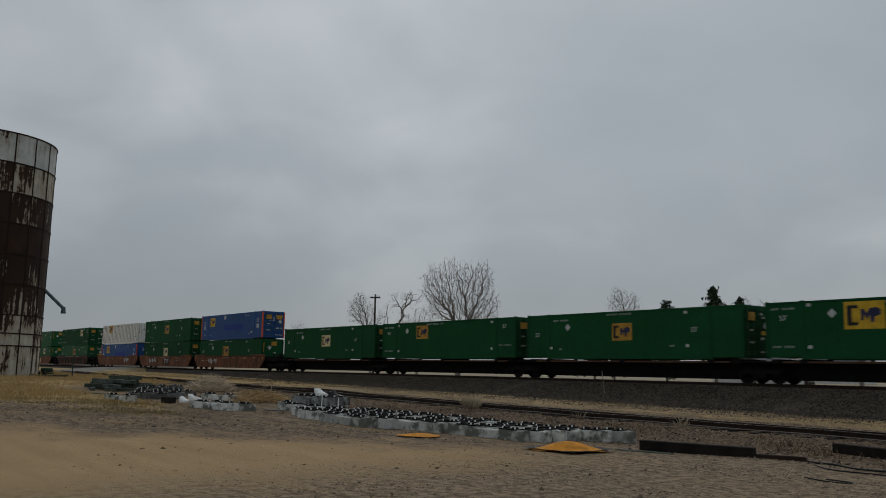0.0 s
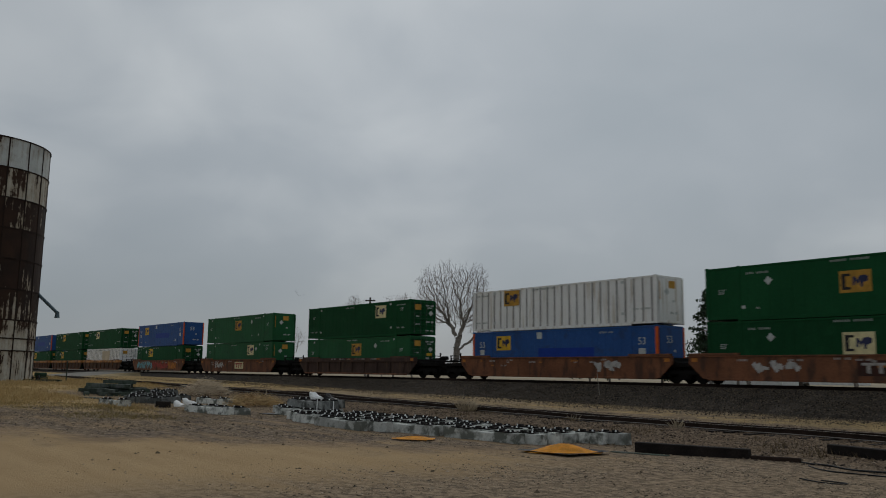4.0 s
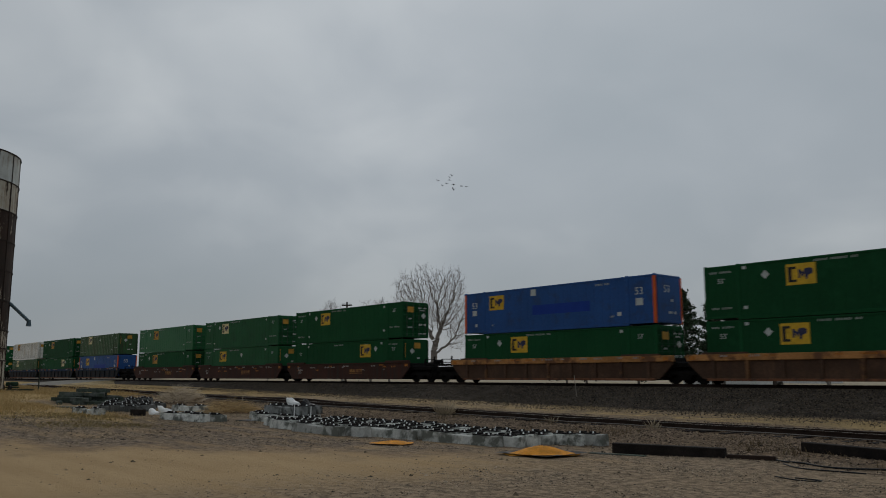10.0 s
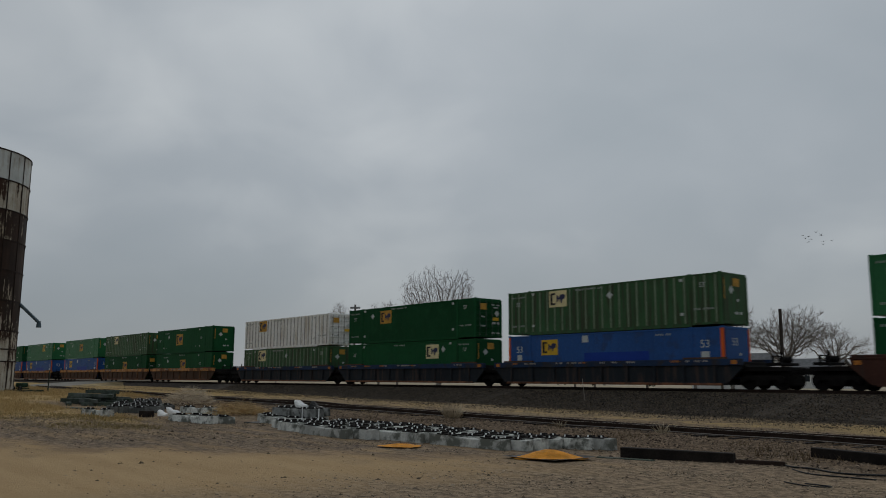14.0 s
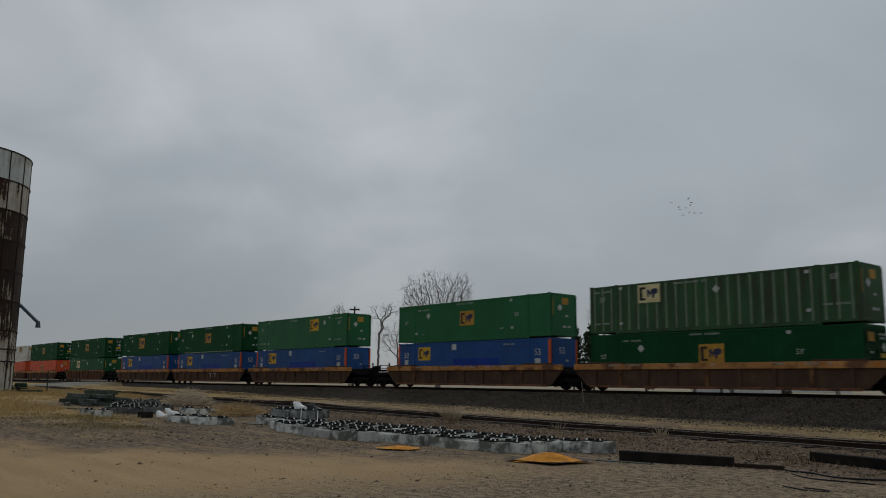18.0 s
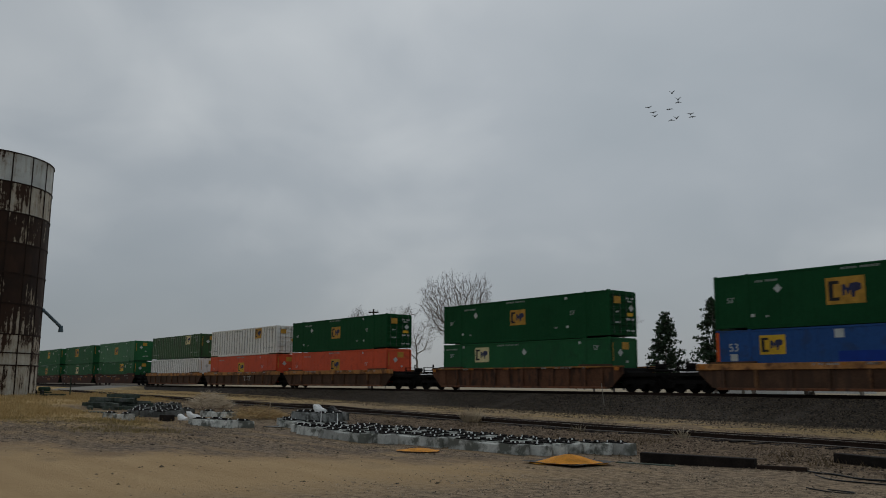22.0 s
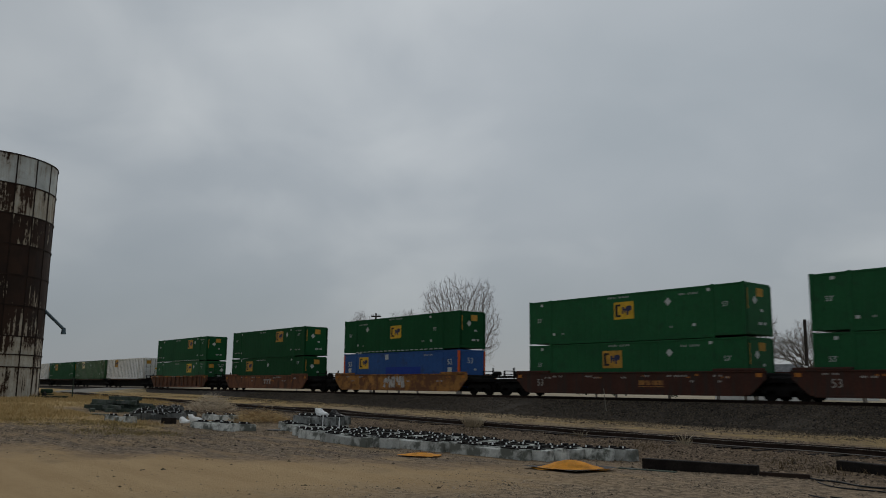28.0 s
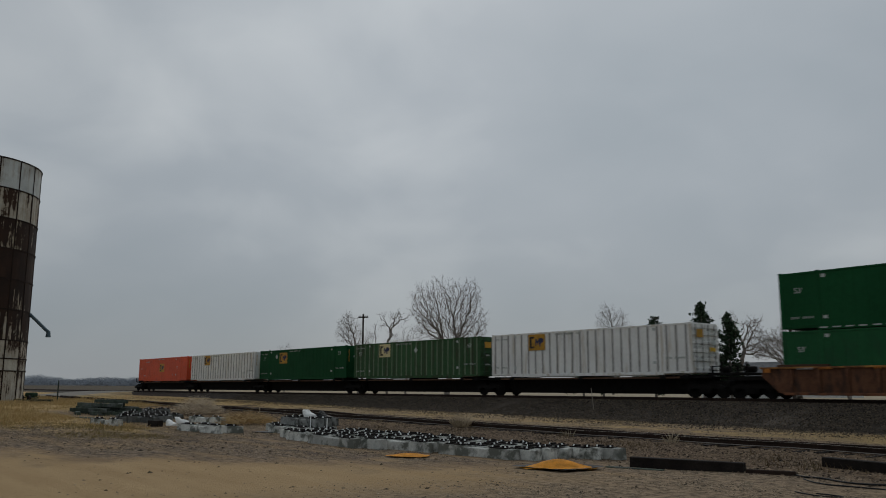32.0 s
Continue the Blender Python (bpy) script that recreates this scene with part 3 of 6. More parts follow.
def text_mesh(body, size):
    cu = bpy.data.curves.new("writing", "FONT")
    cu.body, cu.size, cu.extrude, cu.align_x, cu.align_y = body, size, 0.002, "CENTER", "CENTER"
    ob = bpy.data.objects.new("writing", cu)
    scene.collection.objects.link(ob)
    me = bpy.data.meshes.new_from_object(ob.evaluated_get(bpy.context.evaluated_depsgraph_get()))
    bpy.data.objects.remove(ob)
    me.materials.clear()
    me.materials.append(MARK)
    return me


FIFTY_THREE = text_mesh("53", 0.6)
SMALL_53 = text_mesh("53'", 0.37)
NEAR = pose(0, 0, 0, 90, 0, 0)          # a flat sign turned to face -y
FACE_X = pose(0, 0, 0, 90, 0, 90)       # a flat sign turned to face +x


def plate(w, h, t=0.012):
    return made(box, -w / 2, w / 2, -t, 0, -h / 2, h / 2)


def row_bars(groups, h=0.11, w=0.06, gap=0.055):
    """A line of writing too small to read: groups of plain upright bars, centred on the origin."""
    bm = bmesh.new()
    total = sum(n * (w + gap) for n in groups) + 0.14 * (len(groups) - 1)
    x = -total / 2
    for n in groups:
        for k in range(n):
            box(bm, x, x + w, -0.008, 0, -h / 2, h / 2)
            x += w + gap
        x += 0.14
    return bm


def logo_frame(k):
    """Black open bracket of the painted sign."""
    bm = bmesh.new()
    extrude(bm, [(a * k, b * k) for a, b in ((-0.64, 0.38), (-0.64, -0.38), (-0.22, -0.38), (-0.22, -0.26), (-0.46, -0.26), (-0.46, 0.26), (-0.22, 0.26), (-0.22, 0.38))], "y", -0.018, -0.012)
    return bm


def logo_wave(k):
    """Navy zigzag band of the painted sign."""
    bm = bmesh.new()
    extrude(bm, [(a * k, b * k) for a, b in ((-0.12, 0.22), (-0.12, -0.2), (-0.02, -0.2), (0.0, 0.05), (0.10, -0.2), (0.2, 0.02), (0.24, -0.28), (0.34, -0.28), (0.38, -0.08), (0.6, 0.0), (0.62, 0.2), (0.45, 0.28), (0.2, 0.24), (0.1, 0.06), (0.0, 0.22))], "y", -0.018, -0.012)
    return bm


# writing on the long side: place along the box, height, groups of bars
SIDE_ROWS = {"turned": ((-0.4, 2.66, (6, 7)), (4.6, 2.5, (4, 6)), (-5.0, 0.65, (2,)), (3.4, 0.7, (2,))), "early": ((-7.1, 2.52, (4, 6)), (-7.1, 0.62, (4, 5)), (-1.0, 2.66, (6, 7, 3)), (7.0, 0.95, (4, 6))),
             "middle": ((-5.0, 2.45, (4, 6)), (-0.2, 2.68, (7, 8)), (3.6, 0.75, (3,)), (-5.0, 0.62, (2,))),
             "late": ((-6.95, 0.62, (4, 5)), (-0.9, 2.62, (5, 6)), (6.75, 2.50, (4, 6)), (6.75, 0.66, (4, 4)), (3.2, 2.6, (3,)))}
SIDE_53 = {"turned": ((-7.1, 1.6), (6.9, 1.75)), "early": ((-7.1, 2.05), (6.95, 2.25)), "middle": ((-7.1, 1.55), (5.05, 1.62)), "late": ((-7.1, 1.95), (6.9, 2.12))}
SIDE_SPOTS = {"turned": ((-6.9, 2.6), (-5.8, 0.65), (5.9, 2.62), (4.9, 0.75)), "early": ((-5.75, 2.66), (-5.75, 0.6), (5.6, 2.6), (5.6, 0.72)), "middle": ((-5.85, 0.7), (4.5, 2.6), (4.6, 0.75)), "late": ((-5.8, 2.6), (-5.8, 0.6), (5.3, 2.62), (5.4, 0.7))}
DIAMOND_AT = {"turned": (3.2, 2.15), "early": (-4.6, 2.2), "middle": (-4.4, 2.0), "late": (4.5, 2.2)}


def container(colour, style, logo, logo_paint, doors, words, big=1.0):
    """A 53-foot domestic container: floor centre at the origin, its camera side towards -y, one end towards +x."""
    c = thing("freight_container", words, "container", "containers on the train")
    face = -HW + (0.026 if style == "smooth" else 0.004)
    part("body", shared("body:" + style, lambda: body_mesh(style), GREEN), None, c)
    recolour(c.children[-1], colour)
    post = shared("corner_post:", lambda: made(box, -0.09, 0.09, -0.06, 0.06, 0.08, HEIGHT - 0.1, 0.012), GREEN)
    end_paint = ORANGE if colour is BLUE else colour
    for sx in (-1, 1):
        for sy in (-1, 1):
            o = recolour(part("corner_post", post, None, c, "orange painted corner post" if colour is BLUE else ""), end_paint)
            o.location = (sx * (HL - 0.09), sy * (HW - 0.06), 0)
    top = shared("top_rail:", lambda: made(box, -HL + 0.15, HL - 0.15, -0.04, 0.04, -0.10, 0.0, 0.01), GREEN)
    low = shared("bottom_rail:", lambda: made(box, -6.2, 6.2, -0.05, 0.045, 0.0, 0.17, 0.012), GREEN)
    short = shared("end_sill:", lambda: made(box, -0.86, 0.86, -0.03, 0.045, 0.09, 0.22, 0.01), GREEN)
    for sy in (-1, 1):
        for nm, me, x, z in (("top_rail", top, 0, HEIGHT - 0.035), ("bottom_rail", low, 0, 0.0), ("end_sill", short, -7.08, 0), ("end_sill", short, 7.08, 0)):
            if sy < 0 or nm != "end_sill":
                o = recolour(part(nm, me, None, c), colour)
                o.location = (x, sy * (HW - 0.045), z)
    head = shared("end_header:", lambda: made(box, -0.06, 0.06, -HW + 0.12, HW - 0.12, -0.07, 0.07, 0.01), GREEN)
    for z in (0.2, HEIGHT - 0.1):
        o = recolour(part("end_header", head, None, c), colour)
        o.location = (HL - 0.06, 0, z)
    cast = shared("corner_casting:", lambda: made(box, -0.09, 0.09, -0.08, 0.08, 0, 0.118, 0.012), GREEN)
    for sx in (-1, 1):
        for x, z in ((HL - 0.09, HEIGHT - 0.118), (6.1, 0), (6.1, HEIGHT - 0.118)):
            o = recolour(part("corner_casting", cast, None, c), colour)
            o.location = (sx * x, -HW + 0.074, z)
    inner = shared("lift_post:", lambda: made(box, -0.10, 0.10, -0.02, 0.02, 0.1, HEIGHT - 0.1, 0.008), GREEN)
    for sx in (-1, 1):
        o = recolour(part("lift_post", inner, None, c), colour)
        o.location = (sx * 6.1, -HW + 0.021, 0)
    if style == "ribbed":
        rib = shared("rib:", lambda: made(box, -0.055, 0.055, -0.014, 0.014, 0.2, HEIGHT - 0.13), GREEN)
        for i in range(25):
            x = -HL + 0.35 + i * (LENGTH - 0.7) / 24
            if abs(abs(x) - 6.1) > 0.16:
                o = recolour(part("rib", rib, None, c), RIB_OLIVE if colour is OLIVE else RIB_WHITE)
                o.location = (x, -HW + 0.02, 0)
    lay = "early" if logo is None or logo < 0.4 else ("middle" if logo < 0.6 else "late")
    if lay == "middle" and colour is MID_GREEN:
        lay = "turned"
    if logo is not None:
        k = 1.25 if big > 1.1 else (0.94 if colour is BLUE else 1.0)
        me = shared("logo_plate:%.2f" % k, lambda: plate(1.5 * k, 1.04 * k), YELLOW)
        p = recolour(part("logo_plate", me, None, c, "painted sign plate of plain shapes"), logo_paint)
        z = 1.62 if lay == "middle" else (1.85 if lay == "turned" else 2.06)
        if colour in (OLIVE, WHITE):
            z = 2.22
        p.location = (-HL + logo * LENGTH, face - 0.002, z)
        part("sign_bracket", shared("sign_bracket:%.2f" % k, lambda: logo_frame(k), BLACK), None, p, "black painted bracket shape")
        part("sign_wave", shared("sign_wave:%.2f" % k, lambda: logo_wave(k), NAVY), None, p, "navy painted zigzag shape")
    # lines of small writing, size numbers and stickers
    if colour is BLUE:
        for x, z, g in ((4.3, 2.55, (5, 3)), (-5.2, 0.55, (2,)), (5.0, 0.6, (3,))):
            part("lettering", shared("lettering:%s" % (g,), lambda: row_bars(g), FINE_MARK), None, c).location = (x, face, z)
            tagged(c.children[-1], kind="stuff")
        for x, z, w, h in ((-1.4, 2.5, 0.46, 0.42), (6.95, 1.35, 0.5, 0.42), (5.5, 0.72, 0.3, 0.22), (-7.05, 1.45, 0.42, 0.36), (-6.9, 0.6, 0.2, 0.2)):
            part("sticker", shared("sticker:%.2f%.2f" % (w, h), lambda: plate(w, h, 0.008), MARK), None, c).location = (x, face, z)
        part("name_band", shared("name_band:", lambda: plate(4.8, 0.62, 0.004), BAND), None, c, "brighter blue band standing in for a blurred name").location = (0.9, face, 1.35)
        for x in (-7.05, 6.95):
            part("size_number", FIFTY_THREE, None, c).matrix_basis = Matrix.Translation((x, face - 0.004, 1.95)) @ NEAR
        part("size_number", FIFTY_THREE, None, c).matrix_basis = Matrix.Translation((HL + 0.006 + (0.03 if doors else 0), -0.2, 2.05)) @ FACE_X
    else:
        for x, z, g in SIDE_ROWS[lay]:
            part("lettering", shared("lettering:%s" % (g,), lambda: row_bars(g), FINE_MARK), None, c).location = (x, face, z)
            tagged(c.children[-1], kind="stuff")
        for x, z in SIDE_SPOTS[lay]:
            part("sticker", shared("sticker:0.210.16", lambda: plate(0.21, 0.16, 0.008), MARK), None, c).location = (x, face, z)
        if colour is not WHITE:
            for x, z in SIDE_53[lay]:
                part("size_number", SMALL_53, None, c).matrix_basis = Matrix.Translation((x, face - 0.004, z)) @ NEAR
            if colour is not RED:
                x, z = (0.6, 2.15) if logo is not None and logo < 0.29 else DIAMOND_AT[lay]
                part("diamond_placard", shared("diamond_placard:", lambda: diamond(0.23), MARK), None, c).location = (x, face, z)
    if colour is GREEN and logo in (0.49, 0.69):
        part("reflective_tape", shared("reflective_tape:", lambda: blocks([(-6.1 + 0.62 * i, -5.72 + 0.62 * i, -0.03, 0.03) for i in range(20)]), MARK), None, c, "dashed white reflective tape").location = (0, -HW + 0.005, 0.1)
    if colour is WHITE and logo is None and doors:
        me = shared("repaint_patch:", lambda: plate(3.6, 1.5, 0.004), TAN_PATCH)
        part("repaint_patch", me, None, c, "tan patch where a sign was removed").location = (1.6, -HW + 0.004, 1.75)
    # the end wall
    if doors:
        for y in (-0.6, 0.6):
            d = recolour(part("door", shared("door:", door_leaf, GREEN), None, c), colour)
            d.location = (0, y, 0)
            for dy in (-0.3, 0.3):
                recolour(part("lock_rod", shared("lock_rod:", lock_rod, GALV), None, d), RIB_WHITE if colour is WHITE else ROD).location = (0, dy, 0)
        front = HL + 0.066
        for y, z, g in ((0.62, 2.42, (3, 3)), (0.62, 2.24, (4,)), (0.62, 1.12, (3, 2)), (-0.6, 0.9, (4,)), (0.62, 0.42, (3, 3)), (-0.6, 1.55, (3,))):
            me = shared("door_writing:%s" % (g,), lambda: row_bars(g, 0.1, 0.07, 0.04), MARK)
            tagged(part("lettering", me, None, c), kind="stuff").matrix_basis = pose(front, y, z, 0, 0, 90)
        part("diamond_placard", shared("diamond_placard:", lambda: diamond(0.23), MARK), None, c).matrix_basis = pose(front, 0.72, 1.82, 0, 0, 90)
        me = shared("end_plate:", lambda: made(box, 0, 0.012, -0.3, 0.3, -0.22, 0.22), GOLD)
        part("end_plate", me, None, c, "golden plate on the door").location = (front, -0.58, 2.28)
        if colour is BLUE:
            part("end_plate", me, None, c, "golden plate on the door").location = (front, 0.6, 2.28)
        elif logo_paint is GOLD:
            me = shared("warning_plate:", lambda: made(box, 0, 0.012, -0.28, 0.28, -0.11, 0.11), YELLOW)
            part("warning_plate", me, None, c, "yellow warning plate on the door").location = (front, 0.6, 1.42)
    else:
        front = HL + 0.004
        for y, z, g in ((0.3, 1.42, (2,)), (0.3, 0.72, (3, 2))):
            me = shared("door_writing:%s" % (g,), lambda: row_bars(g, 0.14, 0.09, 0.03), MARK)
            tagged(part("lettering", me, None, c), kind="stuff").matrix_basis = pose(front, y, z, 0, 0, 90)
        panel = shared("end_panel:", lambda: made(box, -0.03, 0.0, -1.1, 1.1, 0.27, HEIGHT - 0.18), GREEN)
        recolour(part("end_panel", panel, None, c), colour).location = (HL, 0, 0)
        if colour is not BLUE:
            part("diamond_placard", shared("diamond_placard:", lambda: diamond(0.23), MARK), None, c).matrix_basis = pose(front, -0.35, 1.95, 0, 0, 90)
            me = shared("end_plate:", lambda: made(box, 0, 0.012, -0.3, 0.3, -0.22, 0.22), GOLD)
            part("end_plate", me, None, c, "golden plate on the end").location = (front, 0.15, 2.38)
            me = shared("edge_strip:", lambda: made(box, 0, 0.01, -0.028, 0.028, -0.55, 0.55), GOLD)
            part("edge_strip", me, None, c, "golden strip down the end").location = (front, -1.02, 2.0)
    return c


def blocks(rects, t=0.006):
    bm = bmesh.new()
    for x0, x1, z0, z1 in rects:
        box(bm, x0, x1, -0.012 - t, -0.012, z0, z1)
    return bm


def diamond(r):
    bm = bmesh.new()
    extrude(bm, [(r, 0), (0, r), (-r, 0), (0, -r)], "y", -0.008, 0)
    return bm


# plain brighter blue, added in place of the blurred name on blue boxes
BAND = paint("bright_blue_name_block", (0.010, 0.042, 0.27), 0.5, spec=0.14, vary=0.1)
TAN_PATCH = paint("tan_faded_patch", (0.52, 0.44, 0.32), 0.7, vary=0.15, scale=0.8)
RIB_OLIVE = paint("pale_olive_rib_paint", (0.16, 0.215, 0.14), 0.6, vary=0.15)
# grey on white-box ribs paints in the groove shadows; also colours white-box lock rods
RIB_WHITE = paint("shadow_grey_rib_paint", (0.29, 0.285, 0.27), 0.65, vary=0.2)
ROD = paint("grey_green_lock_rods", (0.05, 0.09, 0.06), 0.5, 0.4, vary=0.2)
KINDS = {"g": (GREEN, "smooth", "dark green smooth-sided freight container"), "b": (BRIGHT_GREEN, "smooth", "fresh bright green freight container"),
         "m": (MID_GREEN, "smooth", "weathered mid-green smooth-sided freight container"),
         "o": (OLIVE, "ribbed", "faded olive green ribbed freight container"), "u": (BLUE, "smooth", "blue freight container with orange corner posts"),
         "w": (WHITE, "ribbed", "dirty white ribbed freight container"), "r": (RED, "smooth", "orange-red freight container")}
PLATES = {"y": YELLOW, "c": CREAM, "d": GOLD}

# Each row: left end along the train; upper box and lower box as kind, logo place, logo paint, doors; kind of car.
STACKS = (
    (-96.5, ("u", .20, "y", 1), ("g", .45, "d", 0), "R"), (-116.0, ("g", .50, "d", 1), ("g", .50, "c", 1), "R"), (-135.4, ("w", .25, "d", 0), ("u", .20, "y", 0), "R"),
    (-159.2, ("g", .74, "c", 1), ("m", .52, "d", 1), "U"), (-182.6, ("m", .50, "d", 0), ("m", .70, "c", 0), "R"), (-206.1, ("u", .20, "y", 0), ("g", .32, "y", 1), "G"),
    (-229.6, ("g", .31, "c", 1), ("w", None, "c", 1), "Y"), (-248.9, ("g", .33, "y", 1), ("g", .30, "y", 1), "Y"), (-268.2, ("u", .20, "y", 0), ("g", .33, "y", 1), "Y"),
    (-291.6, ("g", .31, "y", 1), ("g", .69, "y", 0), "B"), (-311.0, ("m", .30, "c", 1), ("m", .28, "y", 0), "B"), (-330.4, ("b", .33, "d", 1), ("g", .33, "d", 1), "B"),
    (-354.2, ("o", .28, "c", 0), ("u", .23, "y", 0), "S"), (-373.7, ("g", .33, "d", 1), ("g", .70, "c", 0), "S"), (-393.1, ("w", .24, "d", 1), ("o", .24, "c", 0), "S"),
    (-417.1, ("g", .43, "D", 0), ("g", .51, "d", 0), "Y"), (-436.6, ("o", .27, "c", 0), ("g", .51, "d", 1), "Y"), (-456.1, ("b", .50, "d", 0), ("u", .20, "y", 0), "Y"),
    (-479.8, ("b", .67, "y", 0), ("u", .20, "y", 0), "Y"), (-499.5, ("g", .49, "d", 0), ("u", .20, "y", 0), "Y"), (-518.9, ("g", .44, "D", 0), ("u", .20, "y", 0), "Y"),
    (-542.4, ("g", .50, "d", 1), ("m", .27, "c", 0), "N"),
    (-566.2, ("g", .50, "d", 1), ("r", .50, "d", 0), "Y"), (-585.7, ("w", .74, "d", 1), ("r", .50, "y", 0), "Y"), (-605.2, ("o", .76, "c", 0), ("w", None, "c", 0), "Y"),
    (-628.6, ("b", .50, "d", 0), ("m", .68, "y", 0), "B"), (-648.1, ("m", .42, "D", 0), ("m", .47, "c", 0), "B"), (-667.8, ("m", .50, "y", 0), ("m", .44, "d", 0), "B"),
    (-691.4, ("g", .49, "y", 0), ("u", .20, "y", 0), "O"), (-714.9, ("g", .68, "d", 0), ("g", .27, "d", 0), "R"), (-738.5, ("g", .69, "d", 0), ("m", .69, "y", 1), "N"))
SINGLES = ((-23.3, ("g", 0.31, "Y", 1)), (-40.7, ("g", .50, "d", 1)), (-58.0, ("g", .34, "d", 1)), (-75.3, ("g", .50, "c", 1)),
           (-759.9, ("w", .27, "d", 1)), (-777.3, ("o", .28, "c", 1)), (-794.7, ("g", .30, "d", 0)), (-812.1, ("w", .28, "d", 0)), (-829.5, ("r", .50, "d", 0)))
PACKS = ((0, 3), (3, 1), (4, 1), (5, 1), (6, 3), (9, 3), (12, 3), (15, 3), (18, 3), (21, 1), (22, 3), (25, 3), (28, 1), (29, 1), (30, 1))
MOVING = []
MADE = {}


def load(spec, x, z, where):
    k, logo, pl, doors = spec
    big = 1.5 if pl.isupper() else 1.0
    if spec not in MADE:
        colour, style, words = KINDS[k]
        c = MADE[spec] = container(colour, style, logo, PLATES[pl.lower()], doors, words + " " + where, big)
    else:
        c = tagged(copy_thing(MADE[spec], Matrix()), KINDS[k][2] + " " + where)
    MOVING.append((c, x, z))


DEEP_UMBER = paint("deep_umber_car_paint", (0.062, 0.038, 0.03), 0.8, vary=0.28, scale=0.8, fine=10, bump=0.1, dirt=(0.10, 0.06, 0.04), dirt_amount=0.3, streak=True)
CHORD = paint("dull_ochre_chord_paint", (0.44, 0.205, 0.068), 0.75, vary=0.25, scale=0.8, fine=10, bump=0.1, dirt=(0.15, 0.07, 0.035), dirt_amount=0.42)
DULL_BLUE = paint("dull_dark_blue_chord_paint", (0.014, 0.032, 0.075), 0.75, vary=0.25, scale=0.8, fine=10, bump=0.1, dirt=(0.03, 0.03, 0.035), dirt_amount=0.4)
DULL_RUST = paint("dull_rust_brown_car_paint", (0.125, 0.056, 0.03), 0.8, vary=0.28, scale=0.8, fine=10, bump=0.1, dirt=(0.05, 0.028, 0.02), dirt_amount=0.35, streak=2)
CAR_PAINT = {"R": (RUST, RUST), "U": (DEEP_UMBER, DEEP_UMBER), "G": (RUST, RUST), "Y": (UMBER, CHORD), "B": (BROWN, BROWN), "S": (SLATE, DULL_BLUE), "O": (OCHRE, OCHRE), "N": (DULL_RUST, OCHRE)}
CAR_WORDS = {"R": "rusty red-brown smooth-sided well car", "U": "dark umber ribbed well car", "G": "rusty well car covered with coloured graffiti",
             "Y": "dark brown ribbed well car with ochre top chord", "B": "oxide brown smooth-sided well car", "S": "slate black well car with dark blue top chord", "O": "ochre well car with pale graffiti", "N": "rusty brown closely ribbed well car"}


def wheel_mesh():
    bm = bmesh.new()
    prof = [(0.0, 0.10), (0.12, 0.10), (0.14, 0.03), (0.34, 0.02), (0.37, 0.0), (0.455, 0.0), (0.455, 0.105), (0.485, 0.11), (0.485, 0.14), (0.37, 0.14), (0.34, 0.10), (0.12, 0.16), (0.0, 0.16)]
    n, rings = 20, []
    for i in range(n):
        a = 2 * math.pi * i / n
        rings.append([bm.verts.new((r * math.cos(a), d, r * math.sin(a))) for r, d in prof])
    for i in range(n):
        p, q = rings[i], rings[(i + 1) % n]
        for k in range(len(prof) - 1):
            bm.faces.new((p[k], p[k + 1], q[k + 1], q[k]))
    bmesh.ops.remove_doubles(bm, verts=bm.verts, dist=0.0005)
    return bm


def frame_side():
    bm = bmesh.new()
    extrude(bm, [(-1.2, 0.36), (-1.2, 0.60), (-0.85, 0.72), (0.85, 0.72), (1.2, 0.60), (1.2, 0.36), (0.95, 0.36), (0.8, 0.5), (0.42, 0.5), (0.3, 0.22), (-0.3, 0.22), (-0.42, 0.5), (-0.8, 0.5), (-0.95, 0.36)], "y", -0.08, 0.08)
    for x in (-0.2, 0.0, 0.2):
        tube(bm, (x, -0.1, 0.24), (x, -0.1, 0.5), 0.075, 0.075, 8)
    for x in (-1.0, 1.0):
        tube(bm, (x, -0.16, 0.46), (x, 0.05, 0.46), 0.11, 0.11, 10)
    return bm


def add_truck(car, x):
    b = part("truck", shared("truck:", lambda: made(box, -0.22, 0.22, -1.05, 1.05, 0.42, 0.66, 0.03), GRIME), None, car)
    b.location = (x, 0, -LIFT)
    part("brake_rigging", shared("brake_rigging:", lambda: made(box, -1.35, 1.35, -0.62, 0.62, 0.2, 0.93, 0.06), GRIME), None, b)
    for sy in (-1, 1):
        o = part("side_frame", shared("side_frame:", frame_side, GRIME), None, b)
        o.location, o.rotation_euler = (0, sy * 1.0, 0), (0, 0, 0 if sy < 0 else math.pi)
        for wx in (-0.89, 0.89):
            w = part("wheel", shared("wheel:", wheel_mesh, [GRIME]), None, b)
            w.location, w.rotation_euler = (wx, sy * 0.80, 0.459), (0, 0, 0 if sy < 0 else math.pi)


def well_side(kind):
    bm = bmesh.new()
    extrude(bm, [(-9.15, 1.42), (-9.15, 1.02), (-8.3, 0.24), (-7.9, 0.17), (7.9, 0.17), (8.3, 0.24), (9.15, 1.02), (9.15, 1.42)], "y", -0.05, 0.05)
    box(bm, -8.0, 8.0, -0.09, 0.09, 0.14, 0.26, 0.01)
    return bm


def chord(kind):
    bm = bmesh.new()
    if kind == "N":
        box(bm, -9.2, 9.2, -0.16, 0.1, 1.40, 1.49, 0.015)
    elif kind in "YUS":
        box(bm, -9.2, 9.2, -0.16, 0.1, 1.16, 1.50, 0.02)
    else:
        box(bm, -9.2, 9.2, -0.08, 0.08, 1.37, 1.45, 0.012)
    return bm


